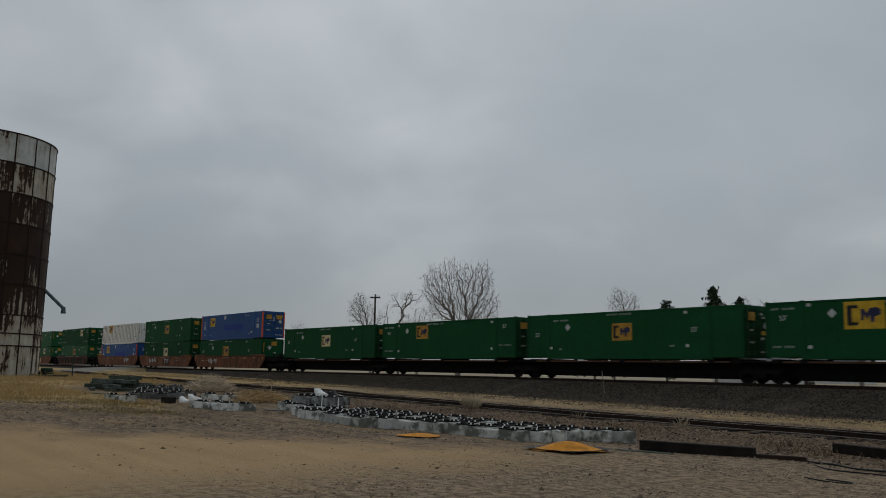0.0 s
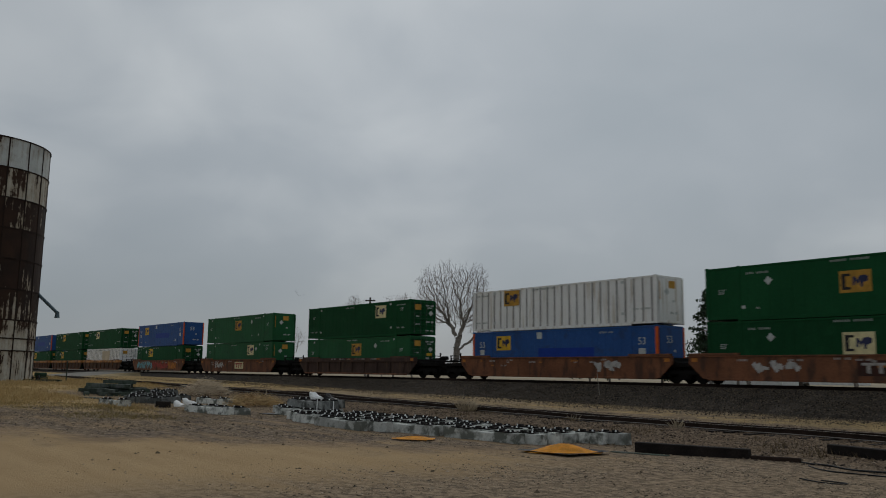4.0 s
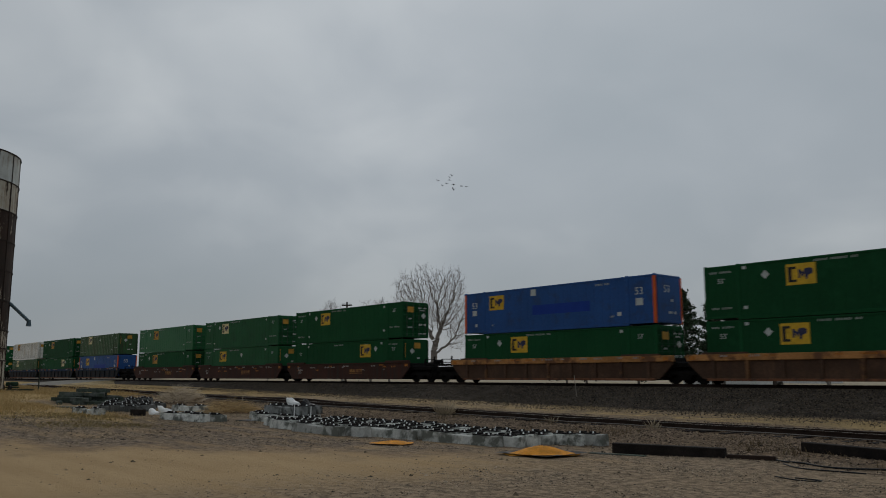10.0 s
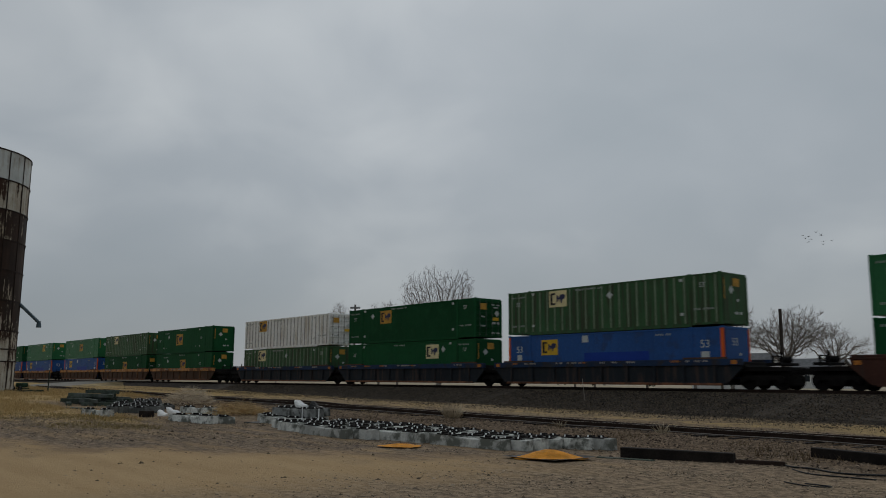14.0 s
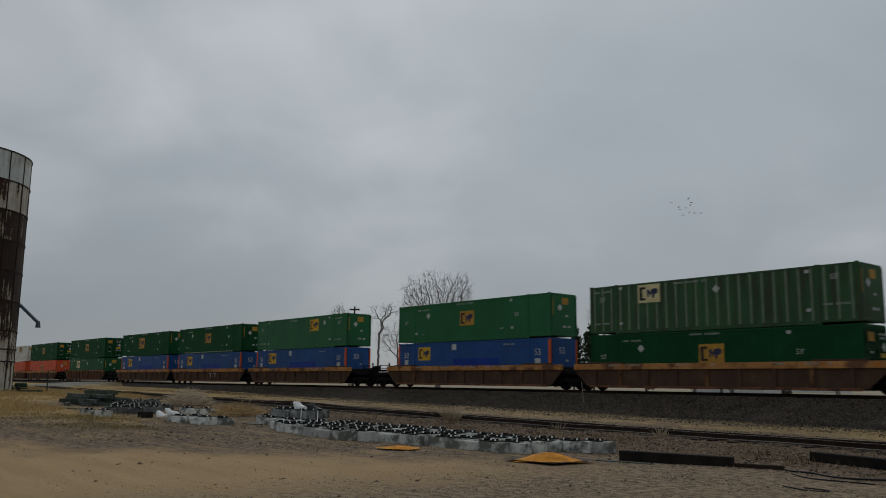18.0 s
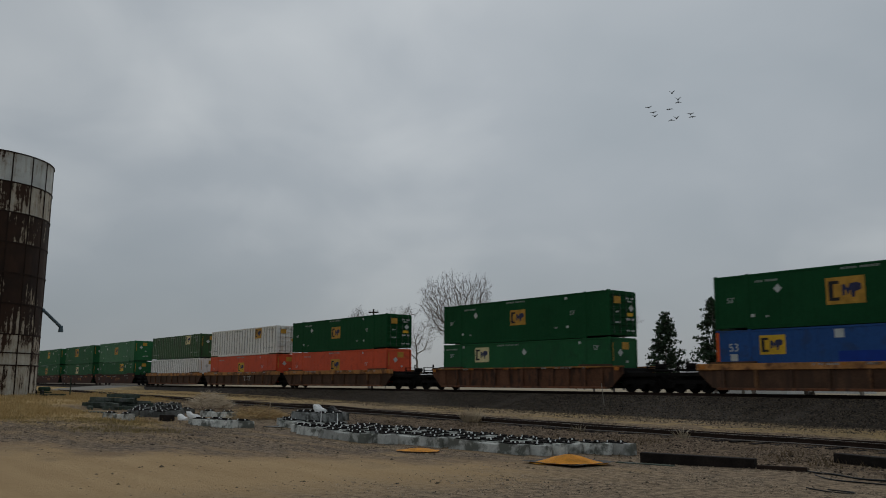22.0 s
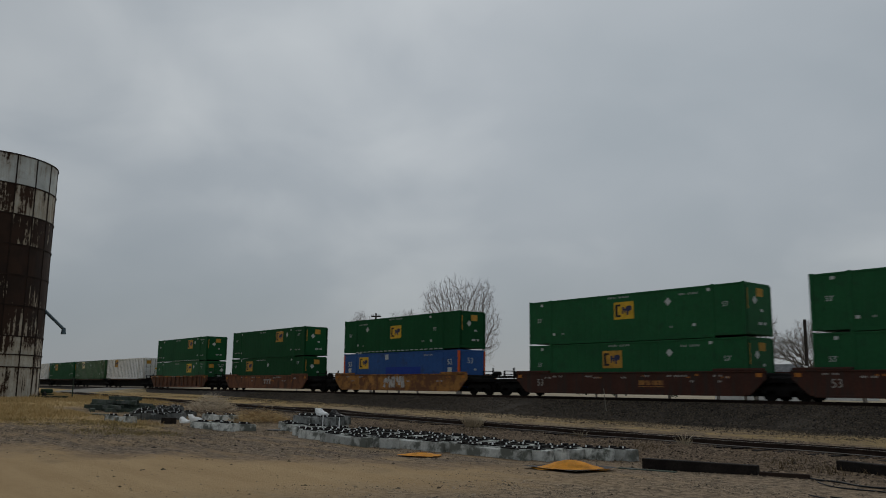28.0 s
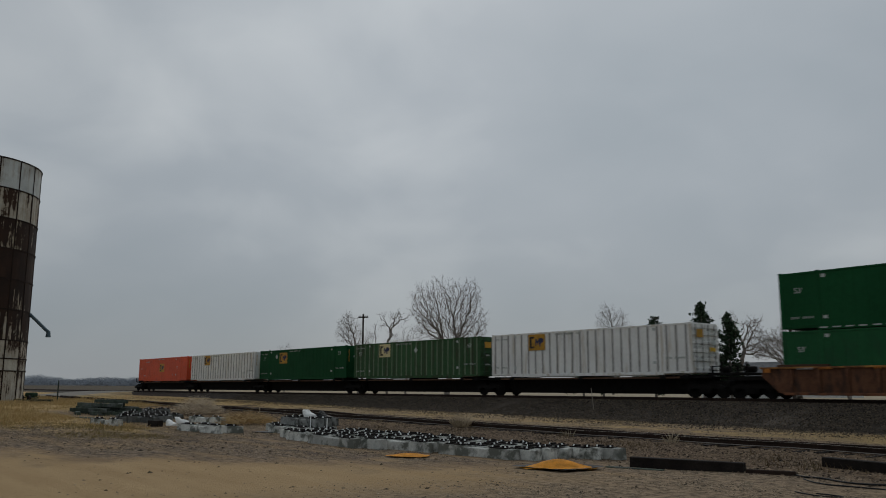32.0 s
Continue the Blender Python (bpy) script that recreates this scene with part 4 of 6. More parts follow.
def end_deck(reach):
    bm = bmesh.new()
    extrude(bm, [(8.35, 1.36), (8.35, 0.55), (8.7, 0.78), (9.2, 0.86), (reach, 0.86), (reach, 1.06), (9.2, 1.08), (9.0, 1.36)], "y", -1.12, 1.12)
    for x in (8.75, 9.05):
        box(bm, x, x + 0.06, -1.36, 1.36, 0.98, 1.3)
    return bm


def scrawl(seed, w, h, n):
    """Loose sprayed strokes within a strip."""
    r = random.Random(seed)
    bm = bmesh.new()
    for i in range(n):
        x, z = -w / 2 + w * (i + 0.5) / n + r.uniform(-0.1, 0.1), 0
        pts = []
        for k in range(5):
            pts.append((x + r.uniform(-0.42, 0.42) * w / n * 1.5, r.uniform(-h / 2, h / 2)))
        for (ax, az), (bx, bz) in zip(pts, pts[1:]):
            d = Vector((bx - ax, bz - az))
            if d.length < 0.03:
                continue
            q = Vector((-d.y, d.x)).normalized() * r.uniform(0.05, 0.13)
            y = -0.002 * (1 + (i + len(pts)) % 3) - r.uniform(0, 0.002)
            vs = [bm.verts.new((p[0], y, p[1])) for p in ((ax - q.x, az - q.y), (bx - q.x, bz - q.y), (bx + q.x, bz + q.y), (ax + q.x, az + q.y))]
            bm.faces.new(vs)
    return bm


SPRAY = [paint(n, c, 0.7, vary=0.25, scale=3) for n, c in (("pale_turquoise_spray", (0.16, 0.34, 0.36)), ("red_spray", (0.34, 0.05, 0.04)), ("chalk_spray", (0.42, 0.40, 0.37)), ("orange_spray", (0.45, 0.16, 0.03)))]


def well_car(kind, first, count):
    side_paint, chord_paint = CAR_PAINT[kind]
    rows = STACKS[first:first + count]
    mid = (rows[0][0] + rows[-1][0]) / 2 + HL
    car = thing("well_car", CAR_WORDS[kind] + " in the train", "railway wagon", "well cars of the train")
    r = random.Random(first)
    for i, row in enumerate(rows):
        x0 = row[0] + HL - mid
        for sy in (-1, 1):
            o = recolour(part("well_side", shared("well_side:" + ("r" if kind in "YUSN" else "s"), lambda: well_side(kind), RUST), None, car), side_paint)
            o.location = (x0, sy * 1.42, 0)
            o = recolour(part("top_chord", shared("top_chord:" + ("n" if kind == "N" else "r" if kind in "YUS" else "s"), lambda: chord(kind), RUST), None, car), chord_paint)
            o.location = (x0, sy * 1.44, 0)
        part("well_floor", shared("well_floor:", lambda: made(box, -8.3, 8.3, -1.36, 1.36, 0.15, 0.33), GRIME), None, car).location = (x0, 0, 0)
        if kind in "YUSN":
            rib = shared("stiffener:", lambda: made(box, -0.09, 0.09, -0.17, 0.05, 0.24, 1.38, 0.015), RUST)
            n = 12 if kind == "N" else 9
            for k in range(n):
                x = -7.6 + k * 15.2 / (n - 1)
                o = recolour(part("stiffener", rib, None, car), side_paint)
                if kind == "Y" and k in (1, 4, 7):
                    recolour(o, RIB_RUST)
                o.location = (x0 + x, -1.42, 0)
            part("lower_sill", shared("lower_sill:", lambda: made(box, -8.0, 8.0, -0.17, 0.02, 0.12, 0.25, 0.015), RUST), None, car).location = (x0, -1.42, 0)
            recolour(car.children[-1], RIB_RUST if kind in "YN" else side_paint)
            for x in (-7.0, 7.0):
                o = recolour(part("corner_guide", shared("corner_guide:", lambda: made(box, -1.3, 1.3, -0.1, 0.1, 1.50, 1.60, 0.01), RUST), None, car), UMBER)
                o.location = (x0 + x, -1.44, 0)
        else:
            for x in (-7.6, 7.6):
                o = recolour(part("corner_guide", shared("corner_guide:s", lambda: made(box, -1.5, 1.5, -0.09, 0.09, 1.45, 1.58, 0.02), RUST), None, car), side_paint)
                o.location = (x0 + x, -1.44, 0)
        # stencils, small patches and sprayed writing
        for k in range(20 if kind == "B" else 13):
            g = r.choice(((3,), (5,), (2, 3), (7,), (4, 4)))
            o = tagged(part("stencil", shared("stencil:%s" % (g,), lambda: row_bars(g, 0.1, 0.05, 0.035), MARK), None, car), kind="stuff")
            recolour(o, r.choice((STENCIL, STENCIL, SPRAY[3])))
            o.location = (x0 + r.uniform(-7.2, 7.2), -1.471 if kind not in "YUSN" else -1.606, r.choice((1.12, 1.2, 1.26, 0.9)) if kind not in "YUSN" else 1.40)
        if kind == "B" or (kind == "R" and (i == 1 or first in (4, 29))) or (kind == "Y" and i == 1 and first in (18, 22)):
            o = part("name_plate", shared("name_plate:", lambda: plate(2.1, 0.72, 0.006), OCHRE), None, car, "faded name plate of plain bars")
            recolour(o, (CREAM if first == 4 else BROWN if first == 0 else side_paint) if kind == "R" else side_paint)
            o.location = (x0 + (1.0 if kind == "R" else 2.0), -1.472 if kind in "RB" else -1.475, 0.82)
            part("name_bars", shared("name_bars:" + ("b" if kind == "B" else "r"), lambda: blocks(((-0.85, -0.45, -0.13, 0.13), (-0.38, 0.0, -0.13, 0.13), (0.07, 0.45, -0.13, 0.13), (0.52, 0.9, -0.13, 0.13), (-0.9, 0.95, -0.24, -0.19)) if kind == "B" else ((-0.85, 0.86, 0.12, 0.24), (-0.62, -0.44, -0.24, 0.115), (-0.08, 0.1, -0.24, 0.115), (0.46, 0.64, -0.24, 0.115)), 0.004), RUST), None, o)
            recolour(o.children[-1], OCHRE if kind == "B" else (STENCIL if first != 4 else SPRAY[1]))
        if kind == "B":
            o = part("size_number", FIFTY_THREE, None, car)
            o.matrix_basis = Matrix.Translation((x0 - 6.9, -1.475, 0.8)) @ NEAR
            recolour(o, STENCIL)
        if kind in "GO":
            for k in range(5) if kind == "G" else (1,):
                me = mesh("graffiti", scrawl(first * 10 + k, 2.8, 0.95, 12), SPRAY[(0, 0, 1, 1, 3)[k]] if kind == "G" else SPRAY[2])
                tagged(part("graffiti", me, None, car, "sprayed graffiti strokes"), kind="stuff").location = (x0 - 5.8 + k * 2.8 + (0 if kind == "G" else 3.0), -1.474, 0.82)
        elif kind == "R" and r.random() < 0.8:
            me = mesh("graffiti", scrawl(first * 10 + i, 2.4, 0.6, 6), SPRAY[2])
            tagged(part("graffiti", me, None, car, "faded sprayed strokes"), kind="stuff").location = (x0 + r.choice((-4.0, 4.6)), -1.474, 0.85)
        for x in (-8.8, 8.8):
            o = part("reflector_plate", shared("reflector_plate:", lambda: plate(0.34, 0.2, 0.012), SPRAY[3]), None, car, "orange reflector plate")
            o.location = (x0 + x, -1.48 if kind not in "YUSN" else -1.606, 1.22 if kind not in "YUSN" else 1.32)
        for s in (-1, 1):
            outer = (s < 0 and i == count - 1) or (s > 0 and i == 0)
            reach = 11.3 if outer else 9.72
            o = recolour(part("end_deck", shared("end_deck:%.1f" % reach, lambda: end_deck(reach), GRIME), None, car), GRIME)
            o.location, o.rotation_euler = (x0, 0, 0), (0, 0, 0 if s > 0 else math.pi)
            if outer:
                add_truck(car, x0 + s * 10.0)
                o = part("coupler", shared("coupler:", coupler, GRIME), None, car)
                o.location, o.rotation_euler = (x0 + s * 11.3, 0, 0), (0, 0, 0 if s > 0 else math.pi)
                o = part("brake_stand", shared("brake_stand:", brake_stand, GRIME), None, car)
                o.location = (x0 + s * 10.7, 0, 0)
        if i < count - 1:
            add_truck(car, (x0 + rows[i + 1][0] + HL - mid) / 2)
    MOVING.append((car, mid, LIFT))


def coupler():
    bm = bmesh.new()
    box(bm, -0.1, 0.35, -0.12, 0.12, 0.72, 0.98, 0.03)
    box(bm, 0.3, 0.55, -0.2, 0.2, 0.68, 1.02, 0.05)
    tube(bm, (-0.2, -0.5, 0.85), (0.5, -0.35, 0.55), 0.03, 0.03, 6)
    return bm


def brake_stand():
    bm = bmesh.new()
    box(bm, -0.05, 0.05, -1.2, -1.12, 1.1, 1.62)
    box(bm, -0.05, 0.05, -0.3, -0.22, 1.1, 1.85)
    for z in (1.35, 1.58):
        box(bm, -0.03, 0.03, -1.2, -0.22, z, z + 0.05)
    box(bm, -0.5, 0.3, -0.9, 0.9, 1.14, 1.28, 0.02)
    tube(bm, (-0.35, 0.2, 1.45), (0.25, 0.2, 1.45), 0.17, 0.17, 10)
    return bm


RIB_RUST = paint("rust_orange_stiffener_paint", (0.16, 0.078, 0.035), 0.75, vary=0.3, scale=1.5, fine=10, dirt=(0.06, 0.032, 0.022), dirt_amount=0.4)
STENCIL = paint("worn_white_stencil", (0.34, 0.31, 0.28), 0.7, vary=0.3, scale=4)


def spine_car(items):
    car_mid = (items[0][0] + items[-1][0]) / 2 + HL
    car = thing("spine_car", "black articulated spine flat car carrying single containers", "railway wagon", "flat cars of the train")
    for i, (u, spec) in enumerate(items):
        x0 = u + HL - car_mid
        beam = shared("spine_beam:", spine_beam, GRIME)
        part("spine_beam", beam, None, car).location = (x0, 0, 0)
        for x in (-7.6, -6.1, 0.0, 6.1, 7.6):
            part("cross_arm", shared("cross_arm:", lambda: made(box, -0.2, 0.2, -1.3, 1.3, 0.94, 1.17, 0.02), GRIME), None, car).location = (x0 + x, 0, 0)
        part("side_sill", shared("side_sill:", lambda: made(box, -7.2, 7.2, -0.03, 0.03, 0.98, 1.08), UMBER), None, car).location = (x0, -1.25, 0)
        add_truck(car, x0 - 8.65)
        if i == 0:
            add_truck(car, x0 + 8.65)
        load(spec, u + HL, DECK, "on a black flat car")
    last = items[-1][0] + HL - car_mid
    for x, s in ((items[0][0] + HL - car_mid + 9.8, 1), (last - 9.8, -1)):
        o = part("coupler", shared("coupler:", coupler, GRIME), None, car)
        o.location, o.rotation_euler = (x, 0, 0), (0, 0, 0 if s > 0 else math.pi)
        o = part("brake_stand", shared("brake_stand:", brake_stand, GRIME), None, car)
        o.location = (x - s * 0.6, 0, 0)
    MOVING.append((car, car_mid, LIFT))


def spine_beam():
    bm = bmesh.new()
    extrude(bm, [(-8.7, 1.06), (-8.7, 0.7), (-7.4, 0.6), (-6.9, 0.12), (6.9, 0.12), (7.4, 0.6), (8.7, 0.7), (8.7, 1.06)], "y", -0.36, 0.36)
    box(bm, -9.0, -7.2, -1.2, 1.2, 0.98, 1.07, 0.02)
    box(bm, 7.2, 9.0, -1.2, 1.2, 0.98, 1.07, 0.02)
    return bm


def build_train():
    for first, count in PACKS:
        well_car(STACKS[first][3], first, count)
        for u, upper, lower, kind in STACKS[first:first + count]:
            load(lower, u + HL, LOW, "in a well car")
            load(upper, u + HL, HIGH, "stacked on another container")
    spine_car(SINGLES[:4])
    spine_car(SINGLES[4:])


build_train()

# ---- silo ----
def silo_place():
    return (-79.1, 11.96)


def build_silo():
    x, y = silo_place()
    z0, z1, R, n, rings = 0.35, 20.0, 5.8, 20, 8
    s = thing("silo", "tall rusted bolted-steel grain silo with flaking white paint", "silo", at=pose(x, y, z0))
    h = (z1 - z0) / rings

    def panel(bm):
        w = 2 * math.pi / n
        k = 4
        for i in range(k):
            a, b = -w / 2 + w * i / k + (0.004 if i == 0 else 0), -w / 2 + w * (i + 1) / k - (0.004 if i == k - 1 else 0)
            vs = []
            for rr in (R, R - 0.03):
                for zz in (0.03, h - 0.03):
                    vs += [(rr * math.cos(a), rr * math.sin(a), zz), (rr * math.cos(b), rr * math.sin(b), zz)]
            v = [bm.verts.new(p) for p in vs]
            for f in ((0, 1, 3, 2), (4, 6, 7, 5), (2, 3, 7, 6), (0, 4, 5, 1)):
                bm.faces.new([v[q] for q in f])
        bmesh.ops.remove_doubles(bm, verts=bm.verts, dist=0.0005)
    me = mesh("panel", made(panel), TANK_SKINS[0])
    for k in range(rings):
        for i in range(n):
            o = part("panel", me, None, s)
            o.location, o.rotation_euler = (0, 0, k * h), (0, 0, 2 * math.pi * (i + 0.35) / n)
            recolour(o, TANK_SKINS[k])

    def hoop(bm):
        for i in range(60):
            a, b = 2 * math.pi * i / 60, 2 * math.pi * (i + 1) / 60
            vs = [bm.verts.new((rr * math.cos(t), rr * math.sin(t), zz)) for t in (a, b) for rr in (R + 0.05, R - 0.05) for zz in (-0.05, 0.05)]
            for f in ((0, 1, 5, 4), (1, 3, 7, 5), (0, 4, 6, 2)):
                bm.faces.new([vs[q] for q in f])
        bmesh.ops.remove_doubles(bm, verts=bm.verts, dist=0.001)
    hm = mesh("hoop", made(hoop), RUST_TANK)
    for k in range(rings + 1):
        part("hoop", hm, None, s).location = (0, 0, k * h)

    def seam(bm):
        box(bm, R - 0.03, R + 0.035, -0.05, 0.05, 0.05, h - 0.05)
    sm = mesh("seam", made(seam), RUST_TANK)
    for k in range(rings):
        for i in range(n):
            part("seam", sm, None, s).matrix_basis = pose(0, 0, k * h, 0, 0, 360 * (i + 0.85) / n)

    def core(bm):
        tube(bm, (0, 0, 0.02), (0, 0, z1 - z0 - 0.3), R - 0.08, R - 0.08, 40)
    part("lining", made(core), RUST_TANK, s)
    part("hoop", hm, None, s).location = (0, 0, 1.4 * h)


build_silo()


# ---- trees ----
def bare_tree(az, dist, height, seed, label, lobes, points=900, step=0.34, tip=0.014, sprigs=3, lean=0.0, fork=0.16, wild=0.24):
    """A leafless tree. Limbs grow step by step towards points spread through the lobes of its crown (across, up, half width, half height), and thicken with what they carry."""
    rs = np.random.RandomState(seed)
    vol = np.array([a * a * b for _, _, a, b in lobes])
    goals = []
    for i in rs.choice(len(lobes), points, p=vol / vol.sum()):
        d = rs.normal(0, 1, 3)
        d *= rs.rand() ** 0.4 / np.linalg.norm(d)
        d *= 1 + 0.5 * noise.noise(Vector(d * 2.4) + Vector((seed * 1.7 + i * 5.0, 0, 0)))
        cx, cz, a, b = lobes[i]
        goals.append((cx + d[0] * a, d[1] * a * 1.1, cz + d[2] * b))
    goals = np.array(goals)
    nodes, parent = [], []
    n0 = max(2, int(height * fork / step))
    for k in range(n0 + 1):
        nodes.append(np.array((lean * k / n0 + 0.06 * rs.normal(), 0.06 * rs.normal(), -0.3 + (height * fork + 0.3) * k / n0)))
        parent.append(k - 1)
    best, dist2 = np.zeros(points, int), np.full(points, 1e18)

    def consider(lo):
        new_nodes = np.array(nodes[lo:])
        d = ((goals[:, None, :] - new_nodes[None]) ** 2).sum(2)
        j = d.argmin(1)
        m = d[np.arange(points), j]
        closer = m < dist2
        best[closer], dist2[closer] = j[closer] + lo, m[closer]
    consider(n0)
    alive = np.ones(points, bool)
    for it in range(170):
        alive &= dist2 > (step * 1.5) ** 2
        if not alive.any():
            break
        who = np.unique(best[alive])
        lo = len(nodes)
        for i in who:
            v = goals[alive & (best == i)] - nodes[i]
            v = (v / np.linalg.norm(v, axis=1)[:, None]).mean(0)
            if parent[i] >= 0:
                v = v + 0.35 * (nodes[i] - nodes[parent[i]]) / step
            v = v + rs.normal(0, wild, 3) + np.array((0, 0, 0.12))
            nodes.append(nodes[i] + v / (np.linalg.norm(v) + 1e-6) * step)
            parent.append(int(i))
        consider(lo)
    kids = np.bincount(np.array(parent[1:]), minlength=len(nodes))
    for i in range(n0, len(nodes)):
        for k in range(sprigs + 1 if kids[i] == 0 else (1 if rs.rand() < 0.3 * sprigs else 0)):
            v = (nodes[i] - nodes[parent[i]]) / step + rs.normal(0, 0.75, 3)
            w = nodes[i] + v / np.linalg.norm(v) * step * rs.uniform(0.9, 2.4)
            nodes.append(w)
            parent.append(i)
            v = v + np.array((0, 0, 1.0)) + rs.normal(0, 0.6, 3)
            nodes.append(w + v / np.linalg.norm(v) * step * rs.uniform(0.6, 1.4))
            parent.append(len(nodes) - 2)
    carried = [1] * len(nodes)
    for i in range(len(nodes) - 1, 0, -1):
        carried[parent[i]] += carried[i]
    a, b = bmesh.new(), bmesh.new()
    for i in range(1, len(nodes)):
        r0, r1 = tip * (carried[parent[i]] / 3) ** 0.5, tip * (carried[i] / 3) ** 0.5
        r0 = min(r0, r1 * 1.35)
        tube(a if r1 > 0.07 else b, nodes[parent[i]], nodes[i], max(r0, tip * 0.75), max(r1, tip * 0.6), 6 if r1 > 0.15 else (4 if r1 > 0.05 else 3), cap=False)
    x, y = at_az(az, dist)
    t = thing("bare_tree", label, "tree", "leafless trees beyond the track", at=pose(x, y, ground_z(x, y), 0, 0, az))
    part("trunk", a, BARK, t)
    part("crown", b, TWIG, t)
    return t


def crown(height, width, low, seed, n=6):
    """Lobes of an uneven crown, as bare_tree takes them."""
    r = random.Random(seed)
    out = []
    for i in range(n):
        u, v = (i + 0.5) / n * 2 - 1, r.uniform(0.0, 1.0)
        z = height * (low + (0.82 - low) * (0.6 + 0.4 * v) * (1 - 0.25 * abs(u)))
        out.append((u * width * 0.36, z, width * r.uniform(0.16, 0.24), height * r.uniform(0.12, 0.2)))
    return out + [(0, height * (low + 1) / 2, width * 0.25, height * (1 - low) * 0.42)]


def at_az(az, dist):
    return -dist * math.sin(radians(az)), dist * math.cos(radians(az))


def top_height(elev, dist):
    return 1.8 + dist * math.tan(radians(elev))


bare_tree(50.65, 150, top_height(7.4, 150), 11, "large leafless many-stemmed cottonwood tree",
          ((-3.9, 16.0, 2.7, 4.3), (-1.2, 17.6, 2.1, 3.7), (4.1, 16.4, 2.5, 4.2), (1.3, 16.4, 2.3, 3.9), (4.9, 10.0, 2.1, 4.2), (-2.4, 12.4, 3.4, 2.8), (2.4, 11.8, 2.6, 3.0), (6.0, 13.2, 1.6, 2.4)), 4400, 0.31, 0.0085, 3, 0.4, 0.12, 0.36)
bare_tree(56.5, 150, top_height(5.2, 150), 12, "small leafless tree with fine pale twigs by the pole", ((-2.3, 11.6, 2.1, 2.9), (-0.4, 9.6, 1.5, 2.2), (1.6, 10.3, 0.9, 1.6)), 1000, 0.26, 0.0075, 3, -0.6, 0.2, 0.34)
bare_tree(55.5, 141, top_height(4.6, 141), 19, "thin dark leafless stem with short broken limbs", ((0.0, 9.6, 0.5, 2.6), (-0.3, 11.0, 0.4, 1.2)), 60, 0.34, 0.02, 1, 0.1, 0.5)
bare_tree(54.65, 140, top_height(5.2, 140), 13, "dark leafless tree with few crooked limbs", ((-0.9, 12.6, 0.7, 1.5), (1.6, 12.9, 1.5, 1.0), (0.3, 11.0, 0.6, 1.6)), 120, 0.36, 0.02, 2, 0.0, 0.45, 0.4)
bare_tree(39.45, 190, top_height(5.48, 190), 14, "small leafless round-crowned tree", ((-1.0, 17.3, 1.9, 2.7), (1.6, 16.4, 1.8, 2.1), (-2.6, 15.6, 1.2, 1.5), (3.0, 15.3, 0.9, 1.3), (0.3, 14.0, 2.4, 1.6)), 1000, 0.36, 0.0105, 3, 0.0, 0.4)
bare_tree(31.4, 112, top_height(4.95, 112), 15, "leafless tree with crooked limbs beside evergreens", ((-0.6, 9.2, 1.2, 1.8), (1.6, 8.8, 1.6, 1.5), (2.2, 6.2, 1.4, 1.2)), 320, 0.28, 0.014, 2, 0.0, 0.3, 0.35)
bare_tree(28.0, 112, top_height(4.5, 112), 16, "broad leafless tree with thick crooked limbs", crown(10.6, 12.0, 0.3, 16, 7), 3000, 0.24, 0.0072, 4, 0.0, 0.14, 0.4)
bare_tree(25.2, 118, top_height(3.3, 118), 20, "leafless tree with a low dense crown", crown(8.6, 9.0, 0.3, 20), 1000, 0.28, 0.01, 3)
bare_tree(53.4, 165, top_height(4.3, 165), 17, "leafless tree of thin pale stems", crown(14.0, 8.0, 0.4, 17), 700, 0.36, 0.0085, 3)
bare_tree(61.5, 210, top_height(2.9, 210), 18, "small distant leafless tree", crown(12.5, 7.0, 0.35, 18), 400, 0.4, 0.010, 3)


def evergreen(az, dist, height, seed, width=0.28):
    x, y = at_az(az, dist)
    rnd = random.Random(seed)
    t = thing("evergreen_tree", "dark ragged evergreen tree with drooping boughs", "tree", "evergreens beyond the track", at=pose(x, y, ground_z(x, y)))
    part("trunk", made(tube, (0, 0, -0.2), (0, 0, height * 0.95), height * 0.018, 0.03, 7), BARK, t)
    bm = bmesh.new()
    wood = bmesh.new()
    z = height * 0.1
    while z < height:
        f = 1 - z / height
        for i in range(rnd.randint(4, 6)):
            a = rnd.uniform(0, 6.283)
            L = height * width * (f ** 0.62) * rnd.uniform(0.45, 1.15) + 0.35
            base = Vector((0, 0, z + rnd.uniform(-0.2, 0.2)))
            out = Vector((math.cos(a), math.sin(a), rnd.uniform(-0.15, 0.35)))
            tip = base + out * L
            tube(wood, base, tip, 0.04, 0.015, 3, cap=False)
            m = int(8 + L * 13)
            for k in range(m):
                u = rnd.uniform(0.25, 1.05)
                c = base.lerp(tip, u) + Vector((rnd.gauss(0, 0.16), rnd.gauss(0, 0.16), rnd.gauss(-0.05, 0.14)))
                s = rnd.uniform(0.14, 0.38)
                n = Vector((rnd.gauss(0, 1), rnd.gauss(0, 1), rnd.gauss(0, 1))).normalized()
                e = n.orthogonal().normalized()
                g = n.cross(e)
                vs = [bm.verts.new(c + e * s * rnd.uniform(0.6, 1.2)), bm.verts.new(c + (g * 0.5 - e * 0.5) * s), bm.verts.new(c - g * s * 0.6 - e * s * 0.3 + n * s * 0.3)]
                bm.faces.new(vs)
        z += height * 0.026 + 0.12
    part("crown", bm, NEEDLE, t)
    tagged(part("bough", wood, BARK, t), kind="stuff")


evergreen(36.7, 105, top_height(4.3, 105), 21)
evergreen(33.65, 100, top_height(5.1, 100), 22, 0.26)
evergreen(32.0, 104, top_height(4.55, 104), 23, 0.19)
evergreen(40.1, 125, top_height(3.55, 125), 24)
evergreen(41.4, 128, top_height(3.4, 128), 25)


